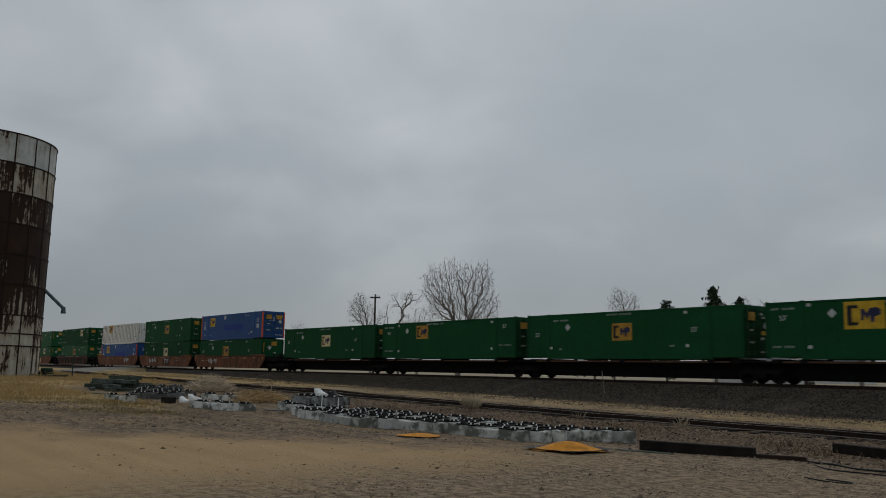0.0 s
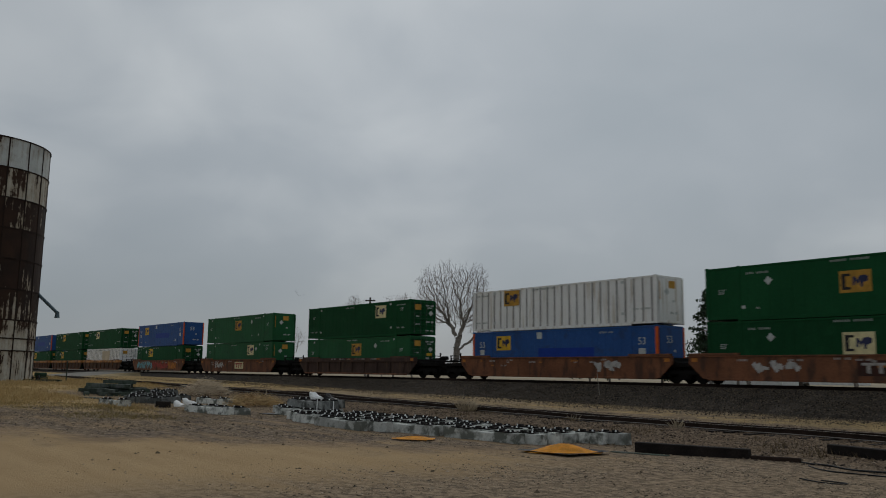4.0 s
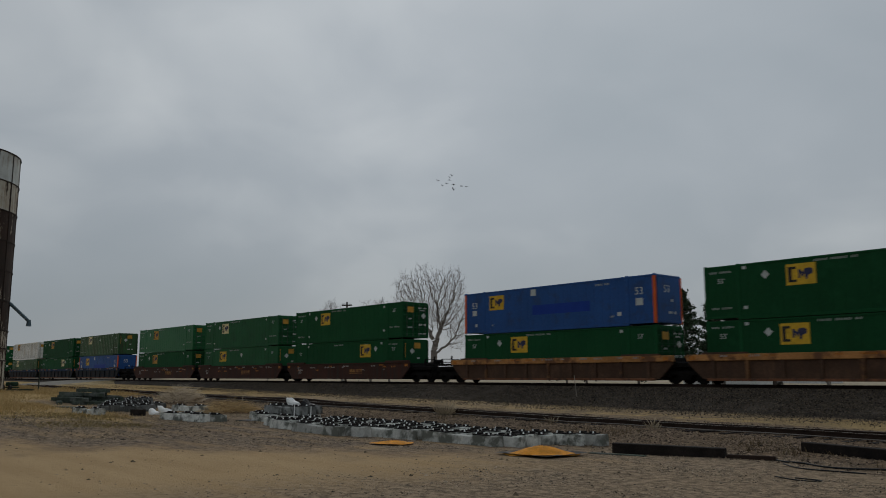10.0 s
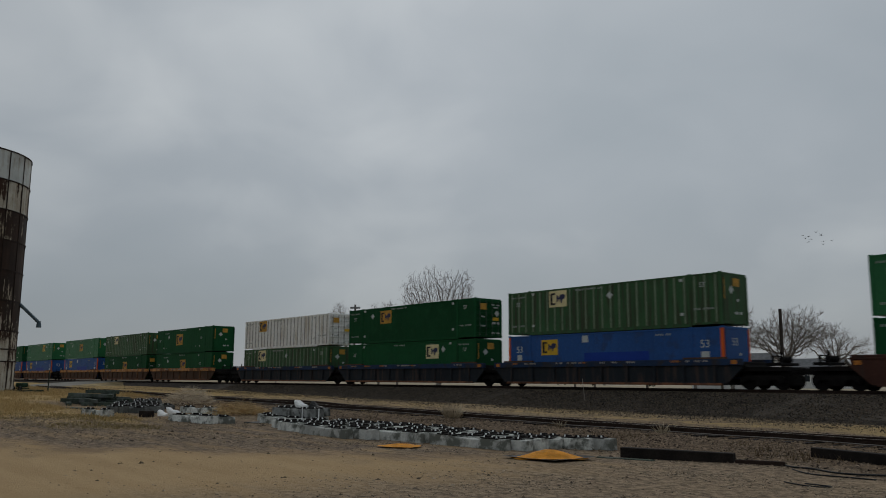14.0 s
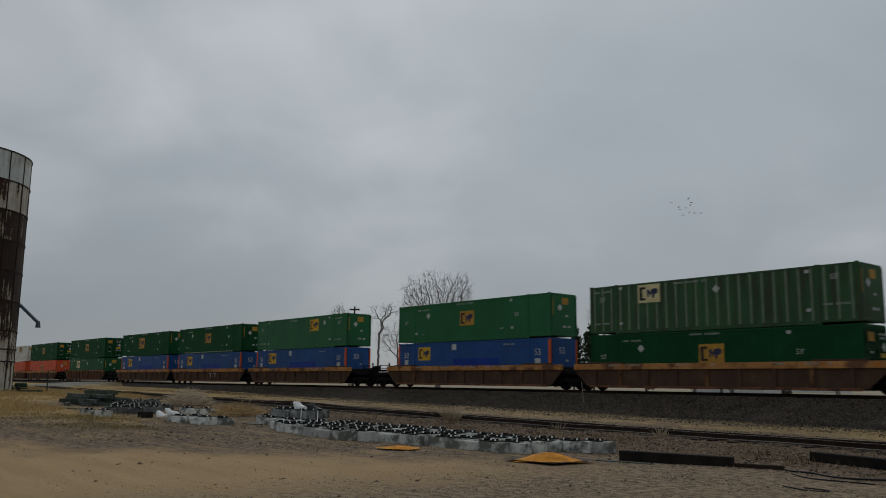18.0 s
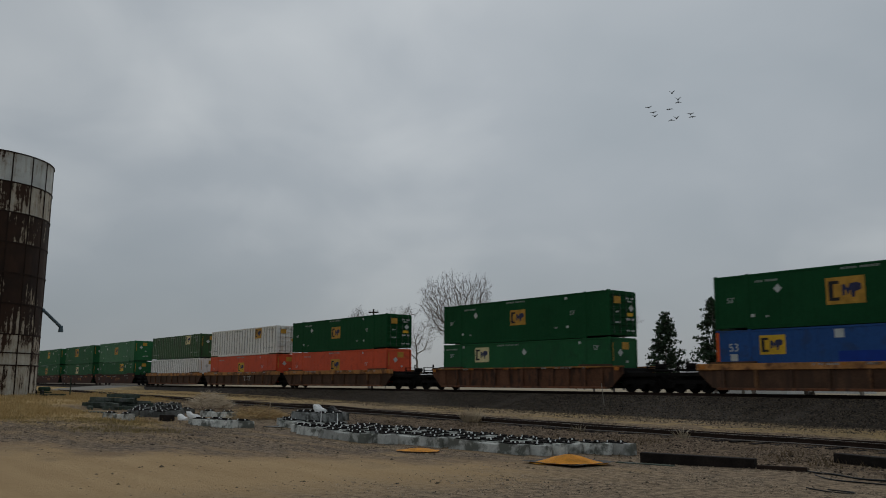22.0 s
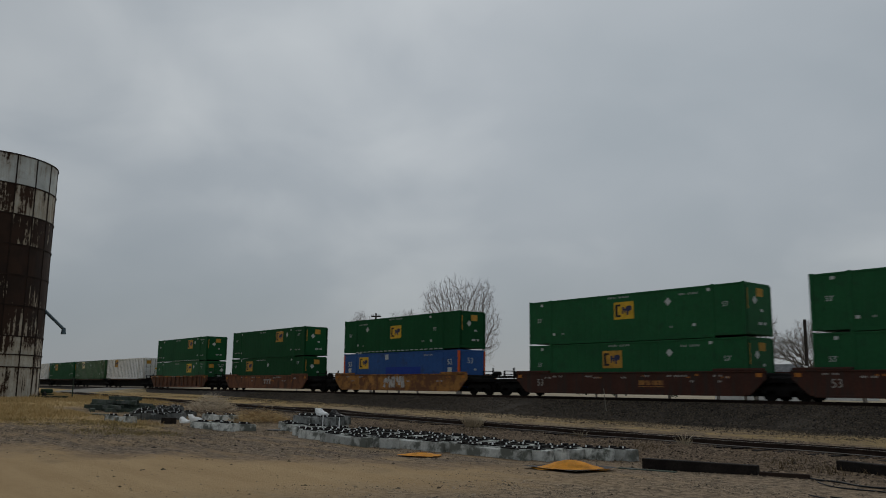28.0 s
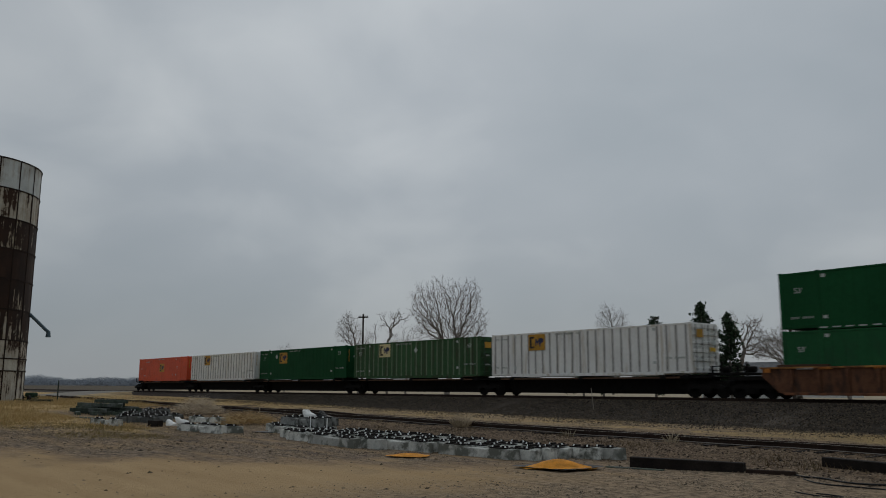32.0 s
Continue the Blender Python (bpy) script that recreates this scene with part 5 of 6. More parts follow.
# ---- utility pole ----
def utility_pole(az, dist, elev):
    x, y = at_az(az, dist)
    z = ground_z(x, y)
    h = top_height(elev, dist) - z
    t = thing("utility_pole", "dark weathered wooden utility pole with a crossarm", "utility pole", at=pose(x, y, z, 0, 0, 40))
    part("pole", made(tube, (0, 0, -0.3), (0, 0, h), 0.2, 0.14, 10), POLE_WOOD, t)
    part("crossarm", made(box, -0.8, 0.8, -0.16, -0.04, h - 0.62, h - 0.42, 0.01), POLE_WOOD, t)
    part("crossarm", made(box, -0.8, 0.8, 0.1, 0.22, h - 0.62, h - 0.42, 0.01), POLE_WOOD, t)
    for xx in (-0.7, -0.4, 0.4, 0.7):
        part("insulator", made(tube, (xx, -0.1, h - 0.43), (xx, -0.1, h - 0.2), 0.06, 0.04, 7), GALV, t)


utility_pole(56.35, 135, 4.83)


# ---- concrete ties, timbers and clutter of the yard ----
WHITE_PLASTIC = paint("white_plastic", (0.86, 0.86, 0.84), 0.45, vary=0.06)
BAG = paint("white_plastic_sack", (0.80, 0.80, 0.78), 0.6, vary=0.12, scale=6, bump=0.4)
TARP = paint("black_plastic_sheet", (0.012, 0.012, 0.012), 0.55, vary=0.3, scale=5)
POST_GREY = paint("weathered_post_grey", (0.27, 0.24, 0.20), 0.9, vary=0.2)
OLD_TIMBER = paint("mossy_dark_timber", (0.052, 0.066, 0.052), 0.9, vary=0.35, scale=3, fine=20, bump=0.4, dirt=(0.12, 0.13, 0.12), dirt_amount=0.25, random_tint=0.3)
PALE_BUSH = paint("pale_dead_bush", (0.60, 0.50, 0.37), 0.9, vary=0.2, scale=4, bump=0)
STRAW = paint("dry_straw", (0.48, 0.34, 0.17), 0.9, vary=0.25, scale=4, bump=0, random_tint=0.1)
PALE_WEED = paint("bleached_weed", (0.45, 0.37, 0.26), 0.9, vary=0.25, scale=4, bump=0)


CONCRETE_DARK = paint("dirty_dark_concrete", (0.20, 0.205, 0.195), 0.92, vary=0.25, scale=2.0, fine=20, bump=0.3, dirt=(0.06, 0.062, 0.056), dirt_amount=0.5, dirt_scale=2.2, random_tint=0.35)


def tie_body():
    bm = bmesh.new()
    rows = []
    for x, h, w in ((-1.3, 0.285, 0.135), (-0.55, 0.285, 0.135), (-0.35, 0.24, 0.12), (0.35, 0.24, 0.12), (0.55, 0.285, 0.135), (1.3, 0.285, 0.135)):
        rows.append([bm.verts.new(p) for p in ((x, -w, 0), (x, -w + 0.02, h - 0.02), (x, -w + 0.045, h), (x, w - 0.045, h), (x, w - 0.02, h - 0.02), (x, w, 0))])
    for a, b in zip(rows, rows[1:]):
        for i in range(6):
            bm.faces.new((a[i], a[(i + 1) % 6], b[(i + 1) % 6], b[i]))
    bm.faces.new(rows[0])
    bm.faces.new(rows[-1][::-1])
    return bm


def build_concrete_ties():
    master = thing("concrete_tie", "grey weathered concrete railway tie with rail clips", "railway tie", "concrete ties laid out in rows")
    part("body", tie_body(), CONCRETE, master)
    pad = mesh("rail_pad", made(box, -0.30, 0.30, -0.115, 0.115, 0.278, 0.306, 0.008), CLIP)
    clip = mesh("rail_clip", made(box, -0.06, 0.06, -0.08, 0.08, 0.295, 0.345, 0.015), CLIP)
    ins = mesh("insulator", made(tube, (0, 0, 0.30), (0, 0, 0.35), 0.03, 0.018, 6), WHITE_PLASTIC)
    for x in (-0.76, 0.76):
        part("rail_pad", pad, None, master).location = (x, 0, 0)
        for s in (-1, 1):
            part("rail_clip", clip, None, master).location = (x + s * 0.14, 0.02, 0)
            part("insulator", ins, None, master, "white plastic insulator").location = (x + s * 0.2, -0.05, 0)
    r = random.Random(8)
    # rows lie side by side along the track; the near edge steps back towards the siding
    spots = []
    for k, end in enumerate((-20.55, -19.75, -15.2, -14.95, -14.75, -14.95, -14.8, -14.2, -13.75)):
        x = end - 1.3
        while x - 1.3 > max(-1.85 * (13.5 + 0.335 * k), -26.4):
            y = 13.55 + 0.335 * k + 0.13 * max(0.0, x + 20.0) + r.uniform(-0.03, 0.03)
            if k < 4 or r.random() > 0.06:
                spots.append((x + r.uniform(-0.08, 0.08), y, (7.5 if x > -19.5 else 1.0) + r.uniform(-1.5, 1.5), r.uniform(-0.012, 0.012)))
            x -= 2.64 + r.uniform(0.0, 0.22)
    # the low stack at the far end, two high
    spots += [(-27.0, 14.95, 3, 0), (-26.9, 15.3, 2, 0), (-27.0, 15.65, 3, 0), (-27.1, 16.0, 2, 0), (-28.9, 15.9, 6, 0), (-26.9, 15.35, 1, 0.3), (-27.0, 15.7, 3, 0.3), (-27.1, 16.05, 2, 0.3)]
    # the smaller heap further off
    spots += [(-29.95, 12.9, 14, 0), (-29.7, 13.45, 13, 0), (-35.2, 15.4, 8, 0), (-35.9, 11.35, 6, 0), (-38.4, 13.0, 12, 0), (-38.2, 13.4, 10, 0), (-38.0, 13.9, 9, 0),
              (-41.0, 14.3, 8, 0), (-41.4, 14.8, 8, 0), (-43.6, 15.4, 5, 0), (-43.8, 15.9, 5, 0), (-41.2, 15.4, 8, 0.0), (-44.0, 16.5, 2, 0), (-41.6, 16.1, 4, 0), (-39.0, 14.6, 12, 0), (-46.5, 17.2, 4, 0), (-46.3, 17.7, 2, 0)]
    first = True
    for x, y, a, z in spots:
        m = pose(x, y, ground_z(x, y) - 0.015 + z, *((r.uniform(-1.5, 1.5), r.uniform(-1.0, 1.0), a) if x > -36 else (r.uniform(-9, 9), r.uniform(-3, 3), a + r.uniform(-16, 16))))
        if first:
            master.matrix_basis = m
            first = False
        else:
            o = copy_thing(master, m)
            if x < -36.4 or z > 0.2:
                tagged(o, "dirty dark concrete railway tie in a low stack")
                recolour(o.children[0], CONCRETE_DARK)


def timber(name, label, x0, y0, x1, y1, w, h, material, z=None, category="timber"):
    a, b = Vector((x0, y0, 0)), Vector((x1, y1, 0))
    L = (b - a).length
    m = (a + b) / 2
    zz = ground_z(m.x, m.y) - 0.02 if z is None else z
    ob = tagged(new(name, mesh(name, made(box, -L / 2, L / 2, -w / 2, w / 2, 0, h, 0.012), material)), label, category)
    ob.matrix_basis = pose(m.x, m.y, zz, 0, 0, math.degrees(math.atan2(y1 - y0, x1 - x0)))
    return ob


def grain_pile(x, y, r, h, sheet, seed, label):
    t = thing("grain_pile", label, "grain pile", "spilled grain piles", at=pose(x, y, ground_z(x, y) + 0.02, 0, 0, 50))
    rnd = random.Random(seed)
    bm = bmesh.new()
    rings = []
    for i in range(9):
        f = i / 8
        ring = []
        for k in range(28):
            a = 2 * math.pi * k / 28
            wob = 1 + 0.10 * math.sin(3 * a + seed) + 0.06 * rnd.uniform(-1, 1)
            ring.append(bm.verts.new((r * f * wob * math.cos(a) * 1.1, r * f * wob * math.sin(a) * 0.8, 0.015 + h * (0.5 + 0.5 * math.cos(math.pi * min(1, f * 1.02))) ** 0.85 + 0.006 * rnd.uniform(-1, 1))))
        rings.append(ring)
    for p, q in zip(rings, rings[1:]):
        for k in range(28):
            bm.faces.new((p[k], p[(k + 1) % 28], q[(k + 1) % 28], q[k]))
    part("grain", bm, CORN, t, smooth=True)
    if sheet:
        bm = bmesh.new()
        vs = []
        for j in range(7):
            for i in range(7):
                u, v = i / 3 - 1, j / 3 - 1
                e = max(abs(u), abs(v))
                vs.append(bm.verts.new((u * r * 0.98, v * r * 0.98, 0.022 + 0.05 * max(0, e - 0.7) * (1 + rnd.uniform(-0.6, 0.9)))))
        for j in range(6):
            for i in range(6):
                bm.faces.new((vs[j * 7 + i], vs[j * 7 + i + 1], vs[j * 7 + i + 8], vs[j * 7 + i + 7]))
        bmesh.ops.solidify(bm, geom=bm.faces[:], thickness=0.01)
        part("sheet", bm, TARP, t, "black plastic sheet under the grain").rotation_euler = (0, 0, radians(45))


def sack(x, y, z, s, a, label, name="plastic_sack", skin=None):
    """A crumpled, half-empty plastic sack: one corner stands up, the rest lies slumped and creased."""
    bm = bmesh.new()
    n = 9
    rows = []
    side = ((-0.6, 0.0), (-0.72, 0.3), (-0.78, 0.62), (-0.5, 0.66), (-0.15, 0.36), (0.35, 0.3), (0.72, 0.2), (0.74, 0.0))
    for i in range(n):
        v = i / (n - 1) * 2 - 1
        f = 1 - 0.35 * v * v
        rows.append([bm.verts.new(Vector((px * f, v * 0.42, pz * (1 - 0.5 * abs(v) ** 3))) * s + (Vector((noise.noise(Vector((px * 2, v * 2, a))), noise.noise(Vector((px * 2, v * 2, a + 9))), 0.8 * abs(noise.noise(Vector((px * 3, v * 3, a + 5)))))) * 0.16 * s if pz > 0 else Vector()))
                     for px, pz in side])
    for p, q in zip(rows, rows[1:]):
        for k in range(len(side)):
            bm.faces.new((p[k], p[(k + 1) % len(side)], q[(k + 1) % len(side)], q[k]))
    bm.faces.new(rows[0])
    bm.faces.new(rows[-1][::-1])
    t = thing(name, label, "sheet" if skin else "sack", "" if skin else "white sacks", at=pose(x, y, z, 0, 0, a))
    part("bag", bm, skin or BAG, t)


def strand(bm, a, d, L, w, bend):
    """One dry stem: a narrow bent strip."""
    d = d.normalized()
    s = d.cross(Vector((0.3, 0.8, 0.1))).normalized() * w
    m = a + d * L * 0.55
    b = a + d * L + Vector((bend[0], bend[1], -abs(bend[0]) * 0.6)) * L
    v = [bm.verts.new(p) for p in (a - s, a + s, m + s * 0.8, m - s * 0.8, b)]
    bm.faces.new(v[:4])
    bm.faces.new((v[3], v[2], v[4]))


def weed(x, y, n, h, spread, material, seed, label, lay=0.0):
    r = random.Random(seed)
    bm, stems = bmesh.new(), bmesh.new()
    for i in range(n):
        a = r.uniform(0, 6.283)
        q = r.uniform(0, spread) ** 0.8
        base = Vector((math.cos(a) * q * 0.5, math.sin(a) * q * 0.5, 0))
        d = Vector((math.cos(a) * r.uniform(0, 1.0) * (spread + lay), math.sin(a) * r.uniform(0, 1.0) * (spread + lay), h * r.uniform(0.4, 1.0)))
        strand(bm if i % 5 else stems, base, d, h * r.uniform(0.5, 1.1), 0.016 if i % 5 else 0.02, (r.uniform(-0.2, 0.2), r.uniform(-0.2, 0.2)))
    t = thing("dead_weed", label, "weed", "dead weeds", at=pose(x, y, ground_z(x, y) - 0.01))
    part("tuft", bm, material, t)
    tagged(part("stalk", stems, material, t), kind="stuff")


def tangle(x, y, rx, rz, n, L, material, seed, label, name="dead_bush", flat=0.3):
    """A loose heap or dome of dry stems that point every way."""
    r = random.Random(seed)
    bm, stems = bmesh.new(), bmesh.new()
    for i in range(n):
        a, q = r.uniform(0, 6.283), r.random() ** 0.5
        top = rz * max(0.0, 1 - q * q) ** 0.6
        z = top * r.random() ** 0.6
        a0 = Vector((math.cos(a) * q * rx, math.sin(a) * q * rx, z * 0.85))
        d = Vector((math.cos(a) * q + r.gauss(0, 0.6), math.sin(a) * q + r.gauss(0, 0.6), flat + abs(r.gauss(0, 0.5))))
        strand(bm if i % 6 else stems, a0, d, L * r.uniform(0.5, 1.1), 0.013, (r.uniform(-0.5, 0.5), r.uniform(-0.5, 0.5)))
    t = thing(name, label, "weed", "dead weeds", at=pose(x, y, ground_z(x, y) - 0.01))
    part("tuft", bm, material, t)
    tagged(part("stalk", stems, material, t), kind="stuff")


def curve_tube(name, label, pts, r, material, category):
    cu = bpy.data.curves.new(name, "CURVE")
    cu.dimensions, cu.bevel_depth, cu.bevel_resolution = "3D", r, 2
    sp = cu.splines.new("NURBS")
    sp.points.add(len(pts) - 1)
    for p, (x, y) in zip(sp.points, pts):
        p.co = (x, y, ground_z(x, y) + r * 0.8, 1)
    sp.use_endpoint_u = True
    ob = bpy.data.objects.new(name, cu)
    scene.collection.objects.link(ob)
    me = bpy.data.meshes.new_from_object(ob.evaluated_get(bpy.context.evaluated_depsgraph_get()))
    bpy.data.objects.remove(ob)
    me.materials.clear()
    me.materials.append(material)
    return tagged(new(name, me), label, category)


def build_yard():
    build_concrete_ties()
    timber("timber_beam", "black creosoted timber tie lying on the gravel", -12.62, 15.9, -10.17, 16.62, 0.23, 0.24, TIMBER)
    timber("timber_beam", "rotten dark timber tie half sunk beside the siding", -9.75, 19.3, -6.9, 18.6, 0.24, 0.25, TIMBER)
    timber("plank", "thin weathered board lying flat on gravel", -12.9, 15.35, -11.6, 15.72, 0.16, 0.04, OLD_TIMBER, category="plank")
    timber("rail_offcut", "short rusty offcut of rail on the gravel", -10.1, 16.55, -9.2, 16.95, 0.09, 0.1, RAIL_SIDE, category="rail")
    curve_tube("hose", "black rubber hose lying in a loose curve", ((-9.2, 16.95), (-8.9, 16.7), (-8.6, 16.9), (-8.2, 16.6), (-7.6, 16.5), (-7.0, 17.1), (-6.2, 17.3)), 0.02, TARP, "hose")
    curve_tube("hose", "thin black cable end on the gravel", ((-8.8, 16.5), (-8.35, 16.0), (-7.9, 15.95), (-7.4, 16.2), (-7.0, 16.1)), 0.014, TARP, "hose")
    curve_tube("wire", "loop of thin dark wire on the gravel", ((-7.8, 14.3), (-7.3, 14.05), (-6.9, 14.3), (-7.0, 14.5), (-7.5, 14.45)), 0.012, TARP, "wire")
    for x, y, a, z in ((-49.4, 14.3, 3, 0), (-49.6, 14.7, 4, 0), (-49.5, 14.5, 2, 0.2), (-49.2, 14.6, 7, 0.4), (-47.6, 14.9, 10, 0), (-47.5, 15.1, 12, 0.2), (-47.3, 15.0, 6, 0.4), (-46.2, 15.3, 12, 0), (-46.3, 15.6, 12, 0.2), (-48.6, 16.2, 6, 0), (-48.4, 16.6, 5, 0), (-48.5, 16.4, 5, 0.22),
                       (-47.9, 13.6, -14, 0), (-47.2, 14.0, 24, 0.19), (-46.4, 14.3, -8, 0.19), (-45.2, 14.6, 31, 0.0), (-46.0, 15.2, -20, 0.4), (-47.8, 15.3, 16, 0.6), (-48.3, 15.8, -6, 0.42), (-44.9, 15.9, 40, 0.1)):
        c, s = math.cos(radians(a)) * 1.4, math.sin(radians(a)) * 1.4
        timber("old_tie", "mossy dark timber tie in a low stack", x - c, y - s, x + c, y + s, 0.24, 0.19, OLD_TIMBER, ground_z(x, y) - 0.02 + z)["group"] = "stack of old timber ties"
    timber("timber_block", "short dark timber block beside white sacks", -34.75, 12.75, -34.2, 12.98, 0.28, 0.27, TIMBER)
    timber("plank", "flat dark board lying in the grass", -44.0, 12.4, -41.6, 12.9, 0.5, 0.05, OLD_TIMBER, category="plank")
    timber("plank", "warped black sheet propped on the gravel", -28.9, 14.7, -28.0, 14.95, 0.7, 0.05, TARP, category="plank")
    timber("timber_beam", "mossy timber lying in the grass by the silo", -76.0, 16.0, -72.6, 18.6, 0.3, 0.25, OLD_TIMBER)
    grain_pile(-13.1, 13.95, 0.76, 0.17, True, 3, "cone of orange-yellow corn on a black sheet")
    grain_pile(-17.5, 13.15, 0.52, 0.06, False, 5, "flat spill of orange-yellow corn on the gravel")
    sack(-33.55, 13.2, ground_z(-33, 13) + 0.06, 0.36, 20, "crumpled white plastic sack among concrete ties")
    sack(-33.2, 13.5, ground_z(-32, 13) + 0.14, 0.38, 60, "crumpled white plastic sack among concrete ties")
    sack(-26.2, 15.9, ground_z(-27, 16) + 0.52, 0.42, 5, "crumpled black plastic sheet on stacked ties", "plastic_sheet", TARP)
    sack(-27.0, 15.75, ground_z(-27, 16) + 0.58, 0.38, 10, "crumpled white plastic sack on stacked ties")
    for x, y, h in ((-25.55, 14.92, 0.72), (-24.6, 15.0, 0.66)):
        o = tagged(new("stake", mesh("stake", made(tube, (0, 0, -0.1), (0.02, 0, h), 0.022, 0.018, 6), WHITE_PLASTIC)), "thin white plastic stake among concrete ties", "stake", "white stakes")
        o.location = (x, y, ground_z(x, y))
    x, y = -33.5, 17.0
    o = tagged(new("stake", mesh("stake", made(tube, (0, 0, -0.1), (0.05, 0, 0.75), 0.02, 0.016, 6), PALE_WEED)), "thin pale stake beside dry straw", "stake")
    o.location = (x, y, ground_z(x, y))
    weed(-27.4, 23.3, 150, 0.8, 0.6, PALE_WEED, 31, "tall tan dead weed growing through the siding")
    weed(-17.0, 23.55, 42, 0.42, 0.4, PALE_WEED, 32, "bleached dead weed by the siding rail")
    tangle(-45.6, 19.4, 1.15, 1.0, 1500, 0.5, PALE_BUSH, 33, "round pale tan dead bush beside the siding")
    tangle(-33.9, 16.6, 1.1, 0.5, 900, 0.6, STRAW, 34, "heap of orange dry straw", "straw_heap", 0.05)
    weed(-30.9, 17.2, 200, 0.4, 0.9, STRAW, 35, "flattened orange dry straw", 0.8)
    weed(-21.5, 23.5, 24, 0.3, 0.3, PALE_WEED, 36, "small dead weed by the siding rail")
    for x, y, h, tilt in ((-31.6, 36.6, 0.0, 4),):
        z = rail_top(x) - 0.42
        o = tagged(new("marker_post", mesh("marker_post", made(tube, (0, 0, -0.3), (0, 0, 0.95), 0.021, 0.018, 7), POST_GREY)), "thin weathered grey marker post at the ballast edge", "post")
        o.matrix_basis = pose(x, y, z, 2, -6, 0)
    x, y = -76.5, 20.0
    o = tagged(new("marker_post", mesh("marker_post", made(tube, (0, 0, -0.3), (0, 0, 1.75), 0.06, 0.05, 7), OLD_TIMBER)), "thin dark post standing in dry grass", "post")
    o.location = (x, y, ground_z(x, y))


build_yard()


# ---- spout and drum at the silo ----
def build_silo_fittings():
    az, d = 77.1, 79.0
    t = thing("grain_spout", "blue-grey steel grain spout jutting from the silo", "spout")
    a = Vector((-79.0 * math.sin(radians(77.3)), 79.0 * math.cos(radians(77.3)), 1.8 + 79.0 * math.tan(radians(4.25))))
    b = Vector((-79.0 * math.sin(radians(76.15)), 79.0 * math.cos(radians(76.15)), 1.8 + 79.0 * math.tan(radians(3.15))))
    part("pipe", made(tube, a + (a - b) * 0.25, b, 0.14, 0.14, 10), STEEL_GREY, t)
    part("nozzle", made(tube, b + Vector((0, 0, 0.12)), b + Vector((0.02, 0.0, -0.42)), 0.15, 0.22, 10), STEEL_GREY, t)
    part("bracket", made(tube, a + (b - a) * 0.1 + Vector((0, 0, -0.1)), a + (a - b) * 0.25 + Vector((0, 0, -0.9)), 0.04, 0.04, 6), STEEL_GREY, t)
    g = paint("faded_green_paint", (0.022, 0.05, 0.03), 0.8, vary=0.5, scale=3)
    x, y = -77.6, 18.2
    t = thing("seed_cart", "small faded green machine beside the silo", "machine", at=pose(x, y, ground_z(x, y), 0, 0, 15))
    part("hopper", made(box, -0.45, 0.45, -0.35, 0.35, 0.35, 0.72, 0.08), g, t)
    part("frame", made(box, -0.7, 0.7, -0.3, 0.3, 0.22, 0.32, 0.03), g, t)
    for xx in (-0.55, 0.55):
        part("wheel", made(tube, (xx, -0.55, 0.24), (xx, -0.42, 0.24), 0.24, 0.24, 12), TARP, t)


build_silo_fittings()


# ---- crossing road, house, poles, far woods ----
ROAD = paint("pale_gravel_road", (0.215, 0.198, 0.17), 0.95, vary=0.15, scale=0.5, fine=8, bump=0.3)


def build_road():
    """Ground level by the silo, up a grassy ramp to the rails and down again behind them."""
    road, verge = bmesh.new(), bmesh.new()
    prev = None
    for i in range(70):
        f = i / 69
        x, y = -91.0 - 66.0 * f, 19.4 + 45.7 * f
        g = ground_z(x, y) + 0.05
        z = g + (max(g, rail_top(x) - 0.05) - g) * (smooth(21, 37.5, y) if y < TRACK_Y else 1 - smooth(44, 62, y))
        at = [(x + d * 0.57, y + d * 0.82, z - e) for d, e in ((-6.0, z - g + 0.3), (-2.6, 0.04), (-2.2, 0), (2.2, 0), (2.6, 0.04), (6.0, z - g + 0.3))]
        row = [road.verts.new(p) for p in at[1:5]], [verge.verts.new(p) for p in at]
        if prev:
            for k in range(3):
                road.faces.new((prev[0][k], prev[0][k + 1], row[0][k + 1], row[0][k]))
            for k in (0, 4):
                verge.faces.new((prev[1][k], prev[1][k + 1], row[1][k + 1], row[1][k]))
        prev = row
    ob = tagged(new("road", mesh("road", road, ROAD, True)), "pale gravel road leading over the railway crossing", "road", kind="structure")
    part("verge", verge, VERGE, ob, "dry grass verge of the road")


VERGE = paint("dry_grass_verge", (0.30, 0.225, 0.115), 0.95, vary=0.35, scale=0.6, fine=5, bump=0.6)
build_road()
SIDING_WALL = paint("white_house_siding", (0.60, 0.60, 0.58), 0.7, vary=0.1)
ROOF = paint("grey_shingle_roof", (0.13, 0.135, 0.14), 0.9, vary=0.25, scale=2, fine=12, bump=0.4)
GLASS = paint("dark_window_glass", (0.02, 0.025, 0.03), 0.08, vary=0.05, bump=0)


